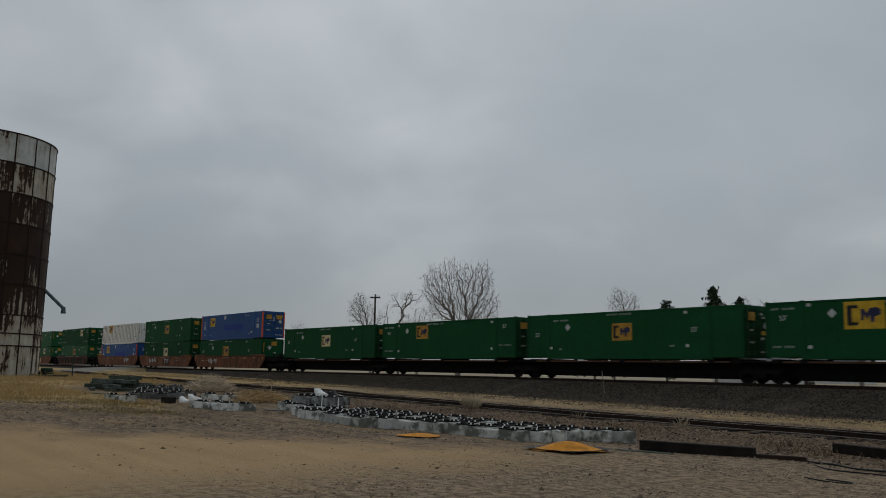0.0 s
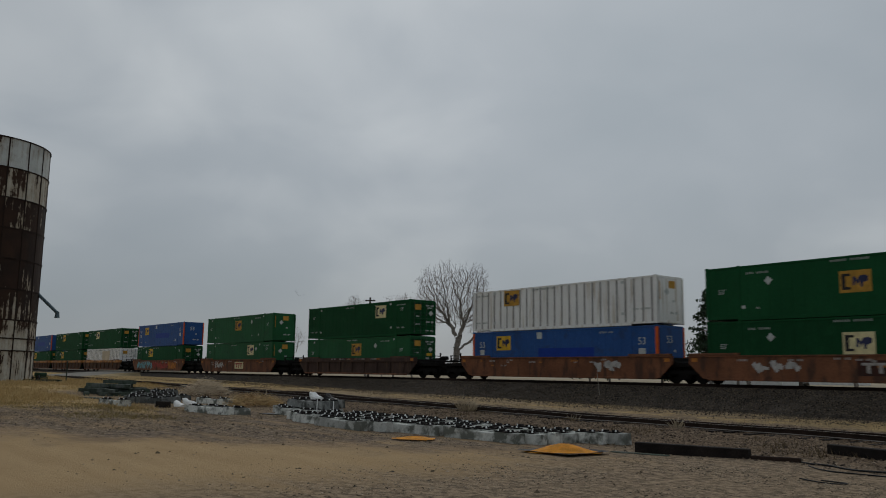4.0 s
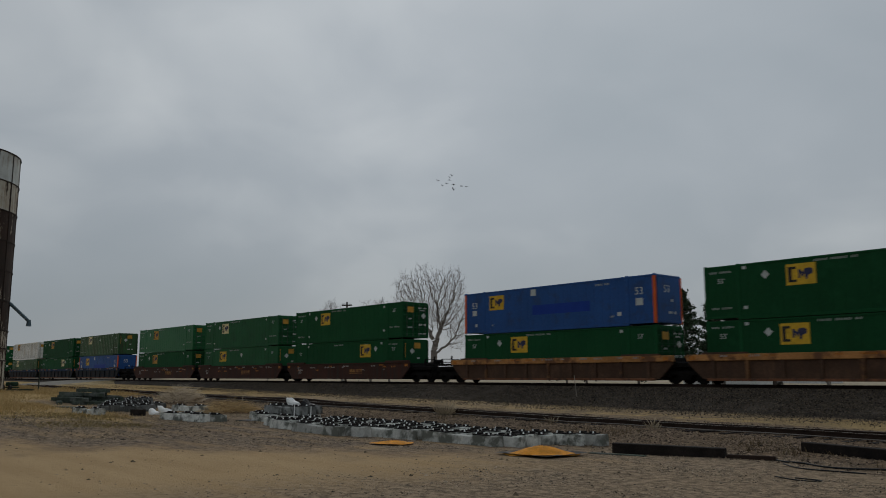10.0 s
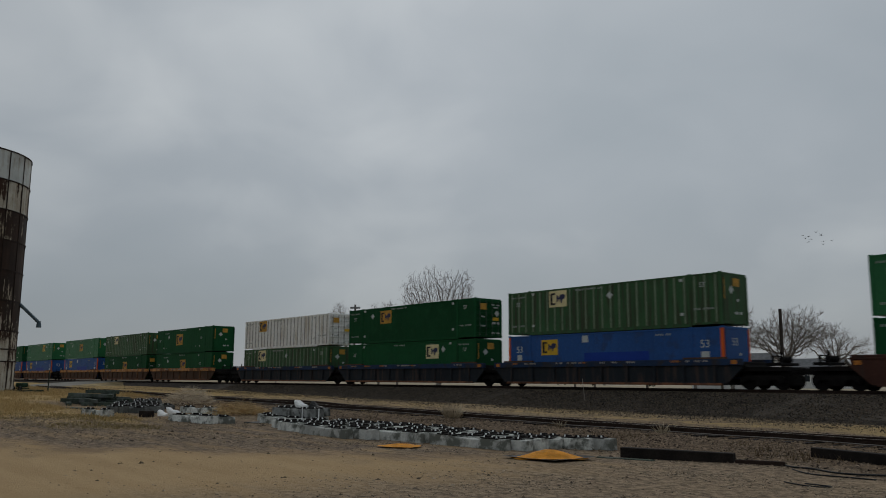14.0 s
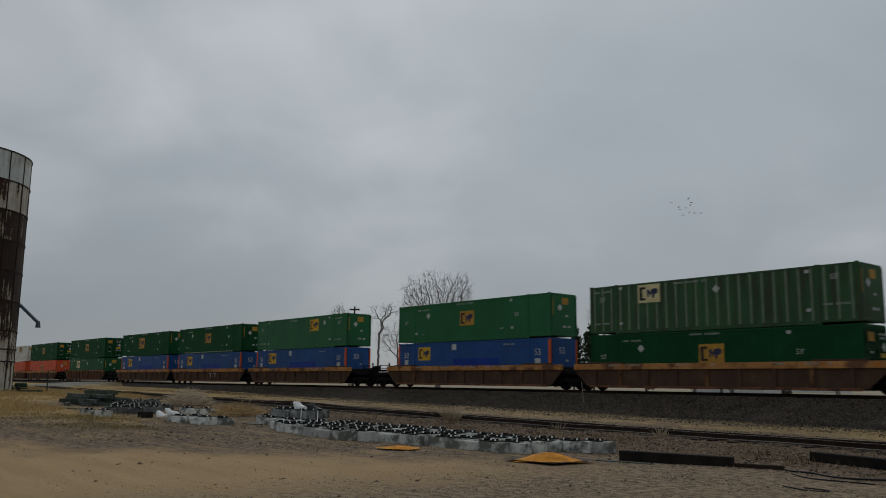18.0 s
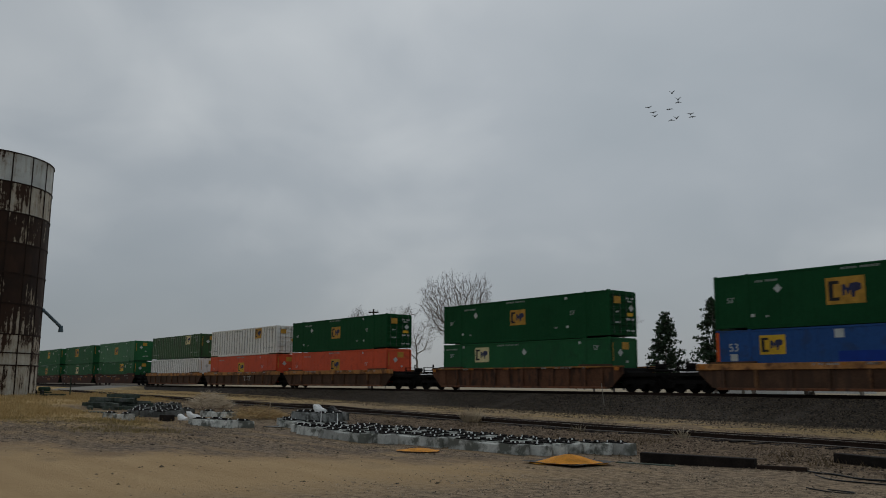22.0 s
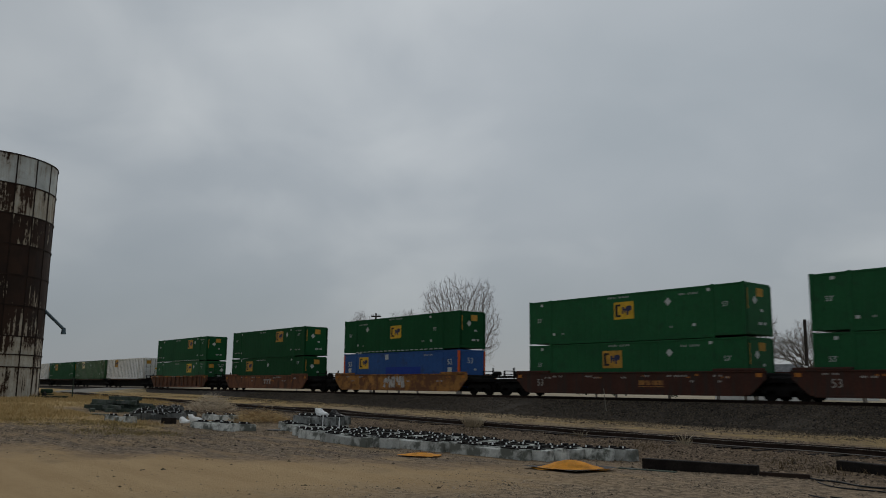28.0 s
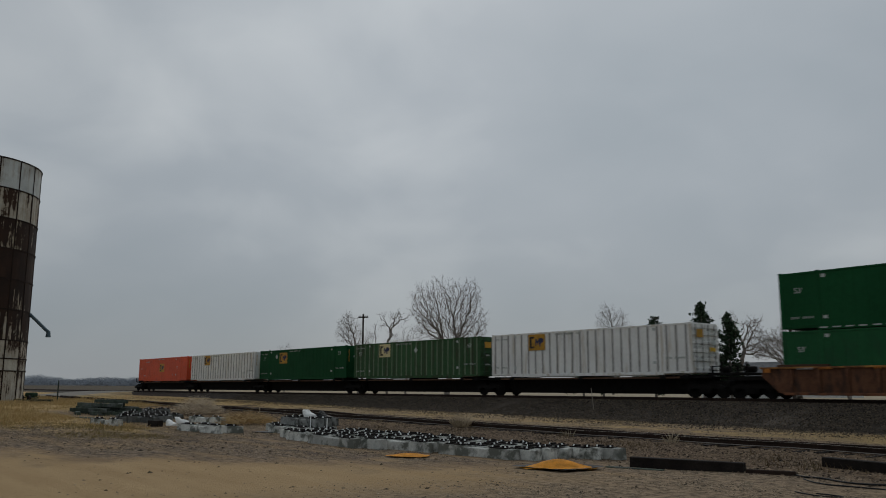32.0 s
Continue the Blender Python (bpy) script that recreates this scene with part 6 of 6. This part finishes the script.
def build_house(az, dist, label, w=11.0, d=7.0, wall=3.0, ridge=2.0):
    x, y = at_az(az, dist)
    t = thing("house", label, "house", at=pose(x, y, ground_z(x, y), 0, 0, 6))
    part("wall", made(box, -w / 2, w / 2, -d / 2, d / 2, -0.3, wall), SIDING_WALL, t)
    bm = bmesh.new()
    extrude(bm, [(-d / 2 - 0.4, wall - 0.1), (0, wall + ridge), (d / 2 + 0.4, wall - 0.1), (d / 2 + 0.4, wall + 0.1), (0, wall + ridge + 0.22), (-d / 2 - 0.4, wall + 0.1)], "x", -w / 2 - 0.4, w / 2 + 0.4)
    part("roof", bm, ROOF, t)
    bm = bmesh.new()
    extrude(bm, [(-d / 2, wall - 0.02), (0, wall + ridge - 0.05), (d / 2, wall - 0.02)], "x", -w / 2 + 0.01, w / 2 - 0.01)
    part("gable", bm, SIDING_WALL, t)
    for i in range(4):
        xx = -w / 2 + 1.4 + i * (w - 2.8) / 3
        p = part("window", made(box, xx - 0.5, xx + 0.5, -d / 2 - 0.06, -d / 2 - 0.01, 1.0, 2.2), WHITE_PLASTIC, t)
        part("pane", made(box, xx - 0.42, xx + 0.42, -d / 2 - 0.08, -d / 2 - 0.062, 1.08, 2.12), GLASS, p)


build_house(31.0, 130, "small white house with a grey shingle roof", ridge=1.9)
build_house(27.0, 150, "low white house behind bare trees", 12, 7, 2.8, 1.8)


def plain_pole(az, dist, elev):
    x, y = at_az(az, dist)
    z = ground_z(x, y)
    h = top_height(elev, dist) - z
    t = thing("utility_pole", "thick dark wooden pole with a small white meter box", "utility pole", at=pose(x, y, z))
    part("pole", made(tube, (0, 0, -0.3), (0, 0, h), 0.19, 0.16, 10), POLE_WOOD, t)
    part("meter_box", made(box, -0.16, 0.16, -0.36, -0.17, 3.4, 3.9, 0.02), WHITE_PLASTIC, t)
    part("bracket", made(box, -0.5, 0.2, -0.22, -0.17, 3.1, 3.16), POLE_WOOD, t)


plain_pole(28.3, 95, 4.41)


def far_woods():
    """A long, uneven belt of leafless woods on the skyline."""
    rs = np.random.RandomState(77)
    pts = []
    for i in range(9000):
        az = rs.uniform(58, 104) if i % 4 else rs.uniform(12, 58)
        d = 1500 + rs.uniform(-60, 200)
        x, y = at_az(az, d)
        g = ground_z(x, y)
        top = 13.5 + 5 * noise.noise(Vector((az * 0.45, 0, 0))) + 3.0 * noise.noise(Vector((az * 2.3, 4, 0))) + 1.6 * noise.noise(Vector((az * 9.0, 8, 0)))
        top *= 1.0 if az > 58 else 0.62
        for k in range(14):
            u = rs.rand() ** 1.15
            s = (2.9 - 2.3 * u) * rs.uniform(0.6, 1.2)
            n = rs.normal(0, 1, (3, 3)) * (1, 0.35, 1)
            n *= s / np.linalg.norm(n, axis=1)[:, None]
            c, q = math.cos(radians(az)), math.sin(radians(az))
            n = np.stack([n[:, 0] * c - n[:, 1] * q, n[:, 0] * q + n[:, 1] * c, n[:, 2]], 1)
            pts.append(n + np.array((x + rs.normal(0, 3), y + rs.normal(0, 3), g + u * top)))
    v = np.array(pts).reshape(-1, 3)
    me = bpy.data.meshes.new("far_woods")
    me.from_pydata(v.tolist(), [], np.arange(len(v)).reshape(-1, 3).tolist())
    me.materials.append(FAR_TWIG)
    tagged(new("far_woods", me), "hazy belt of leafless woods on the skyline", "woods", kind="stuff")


# pale blue-grey: the haze of distance is mixed into the twig colour
FAR_TWIG = paint("haze_tinted_twigs", (0.30, 0.33, 0.372), 0.95, vary=0.12, scale=0.03, fine=0.3, bump=0)
far_woods()


# ---- loose stones and dry grass ----
def scatter_mesh(name, points, sizes, material, label, category, flat=0.6, seed=0):
    """Many small angular stones as one mesh: squashed, turned octahedra."""
    rs = np.random.RandomState(seed)
    n = len(points)
    base = np.array([(1, 0, 0), (-1, 0, 0), (0, 1, 0), (0, -1, 0), (0, 0, 1), (0, 0, -0.6)], float)
    v = base[None] * rs.uniform(0.55, 1.25, (n, 6, 1))
    a = rs.uniform(0, 6.283, n)
    c, s = np.cos(a)[:, None], np.sin(a)[:, None]
    v = np.stack([v[..., 0] * c - v[..., 1] * s, v[..., 0] * s + v[..., 1] * c, v[..., 2] * flat], -1) * sizes[:, None, None] + points[:, None, :]
    tri = np.array([(0, 2, 4), (2, 1, 4), (1, 3, 4), (3, 0, 4), (2, 0, 5), (1, 2, 5), (3, 1, 5), (0, 3, 5)])
    f = (tri[None] + 6 * np.arange(n)[:, None, None]).reshape(-1, 3)
    me = bpy.data.meshes.new(name)
    me.from_pydata(v.reshape(-1, 3).tolist(), [], f.tolist())
    me.materials.append(material)
    return tagged(new(name, me), label, category, kind="stuff")


def stone_material(name, dark, light, rough=0.95):
    m = bpy.data.materials.new(name)
    m.use_nodes = True
    N, K = m.node_tree.nodes, m.node_tree.links
    b = N["Principled BSDF"]
    b.inputs["Roughness"].default_value, b.inputs["Specular IOR Level"].default_value = rough, 0.2
    g, ramp = N.new("ShaderNodeNewGeometry"), N.new("ShaderNodeValToRGB")
    K.new(g.outputs["Random Per Island"], ramp.inputs[0])
    ramp.color_ramp.elements[0].color, ramp.color_ramp.elements[1].color = (*dark, 1), (*light, 1)
    co, no, mix = N.new("ShaderNodeTexCoord"), N.new("ShaderNodeTexNoise"), N.new("ShaderNodeMix")
    no.inputs["Scale"].default_value = 25
    K.new(co.outputs["Object"], no.inputs["Vector"])
    mix.data_type, mix.blend_type = "RGBA", "MULTIPLY"
    mix.inputs["Factor"].default_value = 0.6
    K.new(ramp.outputs[0], mix.inputs["A"])
    K.new(no.outputs[0], mix.inputs["B"])
    K.new(mix.outputs["Result"], b.inputs["Base Color"])
    return m


def build_stones():
    rs = np.random.RandomState(5)

    def cloud(n, x0, x1, y0, y1, keep):
        out = []
        while len(out) < n:
            x, y = rs.uniform(x0, x1), rs.uniform(y0, y1)
            if rs.rand() < keep(x, y):
                out.append((x, y))
        return out

    def patch(x, y, s=0.3):
        return 0.5 + noise.noise(Vector((x * s, y * s, 9)))
    gravel = cloud(22000, -42, -1, 4.0, 17.5, lambda x, y: max(0.02, min(1, (y - 0.8 * x - 21.5 - 4.0 * patch(x, y)) / 5)) * max(0.05, patch(x, y)))
    p = np.array([(x, y, ground_z(x, y)) for x, y in gravel])
    scatter_mesh("gravel", p, rs.uniform(0.012, 0.04, len(p)) * (1 + 1.2 * (rs.rand(len(p)) > 0.96)), stone_material("grey_gravel_stone", (0.07, 0.053, 0.038), (0.52, 0.39, 0.255)), "loose grey gravel stones on the lane's edge", "gravel", 0.55, 1)
    side = cloud(15000, -14, 0, 5.0, 17.5, lambda x, y: max(0.0, min(1, (x + 13.0 + 3.0 * patch(x, y)) / 4)) * max(0.12, patch(x, y, 0.6)))
    p = np.array([(x, y, ground_z(x, y)) for x, y in side])
    scatter_mesh("gravel", p, rs.uniform(0.009, 0.025, len(p)) * (1 + 1.0 * (rs.rand(len(p)) > 0.97)), stone_material("mixed_gravel_stone", (0.05, 0.04, 0.03), (0.62, 0.49, 0.35)), "loose mixed gravel stones beside the lane", "gravel", 0.55, 6)
    lane = cloud(450, -34, -1, 3.0, 14.0, lambda x, y: 1.0)
    p = np.array([(x, y, ground_z(x, y)) for x, y in lane])
    scatter_mesh("pebbles", p, rs.uniform(0.006, 0.016, len(p)) * (1 + 0.5 * (rs.rand(len(p)) > 0.95)), stone_material("dark_pebble", (0.04, 0.034, 0.03), (0.16, 0.13, 0.105)), "dark pebbles strewn over the dirt lane", "gravel", 0.6, 4)
    cinder = cloud(44000, -60, -2, 16.0, 28.5, lambda x, y: max(0.08, min(1, (y - 16.0) / 2)) * max(0.15, patch(x, y, 0.5)))
    p = np.array([(x, y, ground_z(x, y)) for x, y in cinder])
    scatter_mesh("siding_stones", p, rs.uniform(0.024, 0.062, len(p)), stone_material("brown_siding_stone", (0.022, 0.015, 0.011), (0.44, 0.32, 0.22)), "dark brown crushed stone round the siding", "gravel", 0.6, 2)
    crest = []
    while len(crest) < 42000:
        x, v = -4 - 76 * rs.rand() ** 1.2, rs.uniform(-5.9, -1.0)
        crest.append((x, v))
    p = []
    for x, v in crest:
        z = -0.2 - (max(0, -1.75 - v)) * 0.92 / 3.85
        if v < -5.6:
            z = -1.12 - (-5.6 - v) * 0.6
        p.append((x, TRACK_Y + v, rail_top(x) + z + 0.02))
    for i in range(7000):
        x, y = -4 - 76 * rs.rand() ** 1.2, TRACK_Y - 5.7 - 3.4 * rs.rand() ** 2.2 * (1.2 + noise.noise(Vector((i * 0.37, 0, 0))))
        p.append((x, y, ground_z(x, y) + 0.015))
    p = np.array(p)
    scatter_mesh("ballast_stones", p, rs.uniform(0.026, 0.058, len(p)), stone_material("dark_ballast_stone", (0.014, 0.011, 0.009), (0.25, 0.198, 0.145)), "dark crushed ballast stones on the embankment", "ballast", 0.7, 3)


def grass(name, spots, heights, material, label, seed, blades=3, w=0.012):
    rs = np.random.RandomState(seed)
    n = len(spots) * blades
    base = np.repeat(np.array(spots), blades, 0) + np.concatenate([rs.normal(0, 0.07, (n, 2)), np.zeros((n, 1))], 1)
    h = np.repeat(np.array(heights), blades) * rs.uniform(0.5, 1.2, n)
    a = rs.uniform(0, 6.283, n)
    side = np.stack([np.cos(a), np.sin(a), np.zeros(n)], 1) * w
    lean = np.stack([rs.normal(0.1, 0.45, n), rs.normal(-0.05, 0.45, n), np.ones(n)], 1) * h[:, None]
    v = np.stack([base - side, base + side, base + lean], 1)
    me = bpy.data.meshes.new(name)
    me.from_pydata(v.reshape(-1, 3).tolist(), [], np.arange(3 * n).reshape(-1, 3).tolist())
    me.materials.append(material)
    return tagged(new(name, me), label, "grass", kind="stuff")


def build_grass():
    rs = np.random.RandomState(6)

    def pick(n, x0, x1, y0, y1, keep, h0, h1):
        spots, hs = [], []
        while len(spots) < n:
            x, y = rs.uniform(x0, x1), rs.uniform(y0, y1)
            k = keep(x, y)
            if rs.rand() < k:
                spots.append((x, y, ground_z(x, y) - 0.01))
                hs.append(rs.uniform(h0, h1) * (0.5 + 0.5 * min(1, k)))
        return spots, hs

    def blot(x, y, s):
        return max(0.0, min(1.0, 0.45 + 1.3 * noise.noise(Vector((x * s, y * s, 2)))))
    strip = pick(4500, -95, -2, 27.0, 35.0, lambda x, y: blot(x, y, 0.25) * smooth(27, 29.5, y) * (1 - 0.8 * smooth(-25, -5, x) * (1 - smooth(30, 32, y))), 0.04, 0.15)
    grass("dry_grass", *strip, stone_material("dry_grass_strip", (0.22, 0.17, 0.105), (0.52, 0.42, 0.28)), "strip of dry tan grass below the embankment", 11)
    left = pick(34000, -112, -29, 5.0, 34.0, lambda x, y: min(1, 0.25 + 1.2 * blot(x, y, 0.16)) * smooth(-29, -36, x) * (1 - 0.93 * smooth(22, 26, y)) * smooth(34, 40, y - 0.8 * x) * (1 - 0.97 * smooth(-62, -52, x) * smooth(11.5, 13, y)), 0.08, 0.28)
    grass("dry_grass", *left, stone_material("dry_grass_field", (0.50, 0.35, 0.15), (0.84, 0.63, 0.32)), "patchy dry golden grass before the silo", 12, 4, 0.014)
    tufts, tall = [], []
    while len(tufts) < 7000:
        x, y = rs.uniform(-100, -31), rs.uniform(6, 24)
        if blot(x, y, 0.16) * smooth(34, 40, y - 0.8 * x) * (1 - 0.97 * smooth(-62, -52, x) * smooth(11.5, 13, y)) > 0.42:
            m, size = rs.uniform(0.25, 0.7), rs.uniform(0.2, 0.5)
            for k in range(40):
                dx, dy = rs.normal(0, m), rs.normal(0, m)
                tufts.append((x + dx, y + dy, ground_z(x + dx, y + dy) - 0.01))
                tall.append(size * max(0.3, 1 - 0.4 * (dx * dx + dy * dy) / (m * m)))
    grass("grass_tufts", tufts, tall, stone_material("golden_grass_tuft", (0.44, 0.31, 0.13), (0.86, 0.66, 0.34)), "clumps of taller golden dead grass", 15, 3, 0.016)
    green = pick(1600, -46, -24, 7.5, 11.8, lambda x, y: blot(x, y, 0.3) * smooth(30, 33, y - 0.8 * x) * (1 - smooth(39, 43, y - 0.8 * x)), 0.05, 0.14)
    grass("short_grass", *green, stone_material("olive_short_grass", (0.27, 0.21, 0.085), (0.50, 0.385, 0.17)), "short olive grass at the lane's edge", 13, 4)
    among = pick(900, -34, -6, 16.5, 24.5, lambda x, y: blot(x, y, 0.4) ** 2, 0.06, 0.22)
    grass("dead_grass", *among, stone_material("dead_brown_grass", (0.08, 0.055, 0.03), (0.25, 0.18, 0.10)), "sparse dead grass among the siding stones", 14)


build_stones()
build_grass()


# ---- birds ----
BIRD = paint("dark_grey_feathers", (0.02, 0.021, 0.024), 0.8, vary=0.2, scale=6, bump=0)


def bird_mesh():
    bm = bmesh.new()
    prof = [(1.3 * a, 1.3 * b) for a, b in ((-0.20, 0.006), (-0.15, 0.035), (-0.06, 0.075), (0.04, 0.08), (0.10, 0.06), (0.13, 0.03), (0.16, 0.028), (0.185, 0.012), (0.21, 0.002))]
    rings = [[bm.verts.new((x, r * math.cos(k * math.pi / 4), r * math.sin(k * math.pi / 4))) for k in range(8)] for x, r in prof]
    for a, b in zip(rings, rings[1:]):
        for k in range(8):
            bm.faces.new((a[k], a[(k + 1) % 8], b[(k + 1) % 8], b[k]))
    return bm


def wing_mesh():
    bm = bmesh.new()
    extrude(bm, [(0.15, 0.0), (0.17, 0.21), (0.05, 0.50), (-0.07, 0.44), (-0.12, 0.21), (-0.14, 0.0)], "z", -0.006, 0.006)
    return bm


def tail_mesh():
    bm = bmesh.new()
    extrude(bm, [(-0.14, -0.02), (-0.30, -0.06), (-0.30, 0.06), (-0.14, 0.02)], "z", -0.005, 0.005)
    return bm


BIRDS = []


def build_birds():
    b = thing("bird", "small dark pigeon-like bird in flight", "bird", "flock of birds in the sky")
    part("body", bird_mesh(), BIRD, b, smooth=True)
    part("wing", wing_mesh(), BIRD, b)
    o = part("wing", mesh("wing", made(lambda bm: extrude(bm, [(0.15, 0.0), (0.17, -0.21), (0.05, -0.50), (-0.07, -0.44), (-0.12, -0.21), (-0.14, 0.0)], "z", -0.006, 0.006)), BIRD), None, b)
    part("tail", tail_mesh(), BIRD, b)
    BIRDS.append(b)
    for i in range(10):
        BIRDS.append(copy_thing(b, Matrix()))


build_birds()
# time, azimuth, elevation and distance of the middle of the flock
FLOCK = ((0.0, 64.0, 2.2, 620), (3.0, 62.0, 4.0, 520), (5.5, 60.0, 7.0, 420), (7.0, 57.6, 8.3, 330), (8.0, 56.0, 9.4, 290), (9.0, 53.4, 11.2, 230), (10.0, 49.3, 13.0, 185), (10.5, 46.3, 14.1, 172),
         (11.0, 42.2, 14.4, 165), (11.5, 37.4, 14.1, 160), (12.0, 33.0, 13.0, 165), (12.5, 29.5, 11.4, 180), (13.0, 27.0, 10.3, 200), (14.0, 26.1, 8.8, 230), (14.5, 26.7, 8.9, 235), (16.5, 31.0, 10.0, 235),
         (17.0, 32.2, 10.7, 228), (18.0, 33.9, 11.4, 210), (19.0, 34.7, 12.5, 185), (20.0, 34.7, 13.9, 160), (21.0, 35.0, 15.7, 140), (22.0, 36.0, 17.9, 120), (23.0, 38.2, 20.8, 105), (24.0, 39.2, 24.6, 95),
         (25.0, 40.0, 30.0, 85), (27.0, 38.0, 38.0, 80), (29.0, 40.0, 52.0, 90), (32.0, 60.0, 60.0, 160))
STRAGGLER = {24.0: (39.6, 22.7, 95), 25.0: (39.3, 23.7, 140), 27.0: (30.0, 30.0, 84), 29.0: (28.0, 40.0, 90)}


# ---- what moves ----
def flock_at(k, alone=False):
    t, az, el, d = FLOCK[k]
    if alone and t in STRAGGLER:
        az, el, d = STRAGGLER[t]
    return Vector((-math.sin(radians(az)) * math.cos(radians(el)), math.cos(radians(az)) * math.cos(radians(el)), math.sin(radians(el)))) * d + Vector(EYE)


def motions():
    for ob, x, z in MOVING:
        walk(ob, [(t, along_track() @ pose(x + SPEED * t, 0, z)) for t in (0.0, 16.0, 32.0)])
    r = random.Random(40)
    for i, b in enumerate(BIRDS):
        off = Vector((r.uniform(-3.0, 3.0), r.uniform(-3.0, 3.0), r.uniform(-1.7, 1.7))) * (0.0 if i == 0 else 1.0)
        rows = []
        for k in range(len(FLOCK)):
            here = flock_at(k, i == 0)
            ahead = (flock_at(min(k + 1, len(FLOCK) - 1)) - flock_at(max(k - 1, 0)))
            sway = Vector((math.sin(k * 1.3 + i), math.cos(k * 1.1 + 2 * i), 0.5 * math.sin(k * 0.9 + 3 * i))) * 0.6
            rows.append((FLOCK[k][0], pose(*(here + off + sway), 0, 0, math.degrees(math.atan2(ahead.y, ahead.x)))))
        # turn by less than a quarter from row to row
        full = [rows[0]]
        for (t0, m0), (t1, m1) in zip(rows, rows[1:]):
            q0, q1 = m0.to_quaternion(), m1.to_quaternion()
            for s in (0.5, 1.0):
                full.append((t0 + (t1 - t0) * s, Matrix.LocRotScale(m0.translation.lerp(m1.translation, s), q0.slerp(q1, s), None)))
        walk(b, full)
        wings = [c for c in b.children if c.name.startswith("wing")]
        ph = r.random() * 0.2
        for sign, w in zip((1, -1), wings):
            beat = [(0.0, pose(0, 0, 0.03, 20 * sign))]
            t, up = 5.0 + ph, True
            while t < 26.5:
                beat.append((t, pose(0, 0, 0.03, (42 if up else -22) * sign)))
                t, up = t + 0.2, not up
            beat.append((32.0, pose(0, 0, 0.03, 20 * sign)))
            walk(w, beat)


motions()
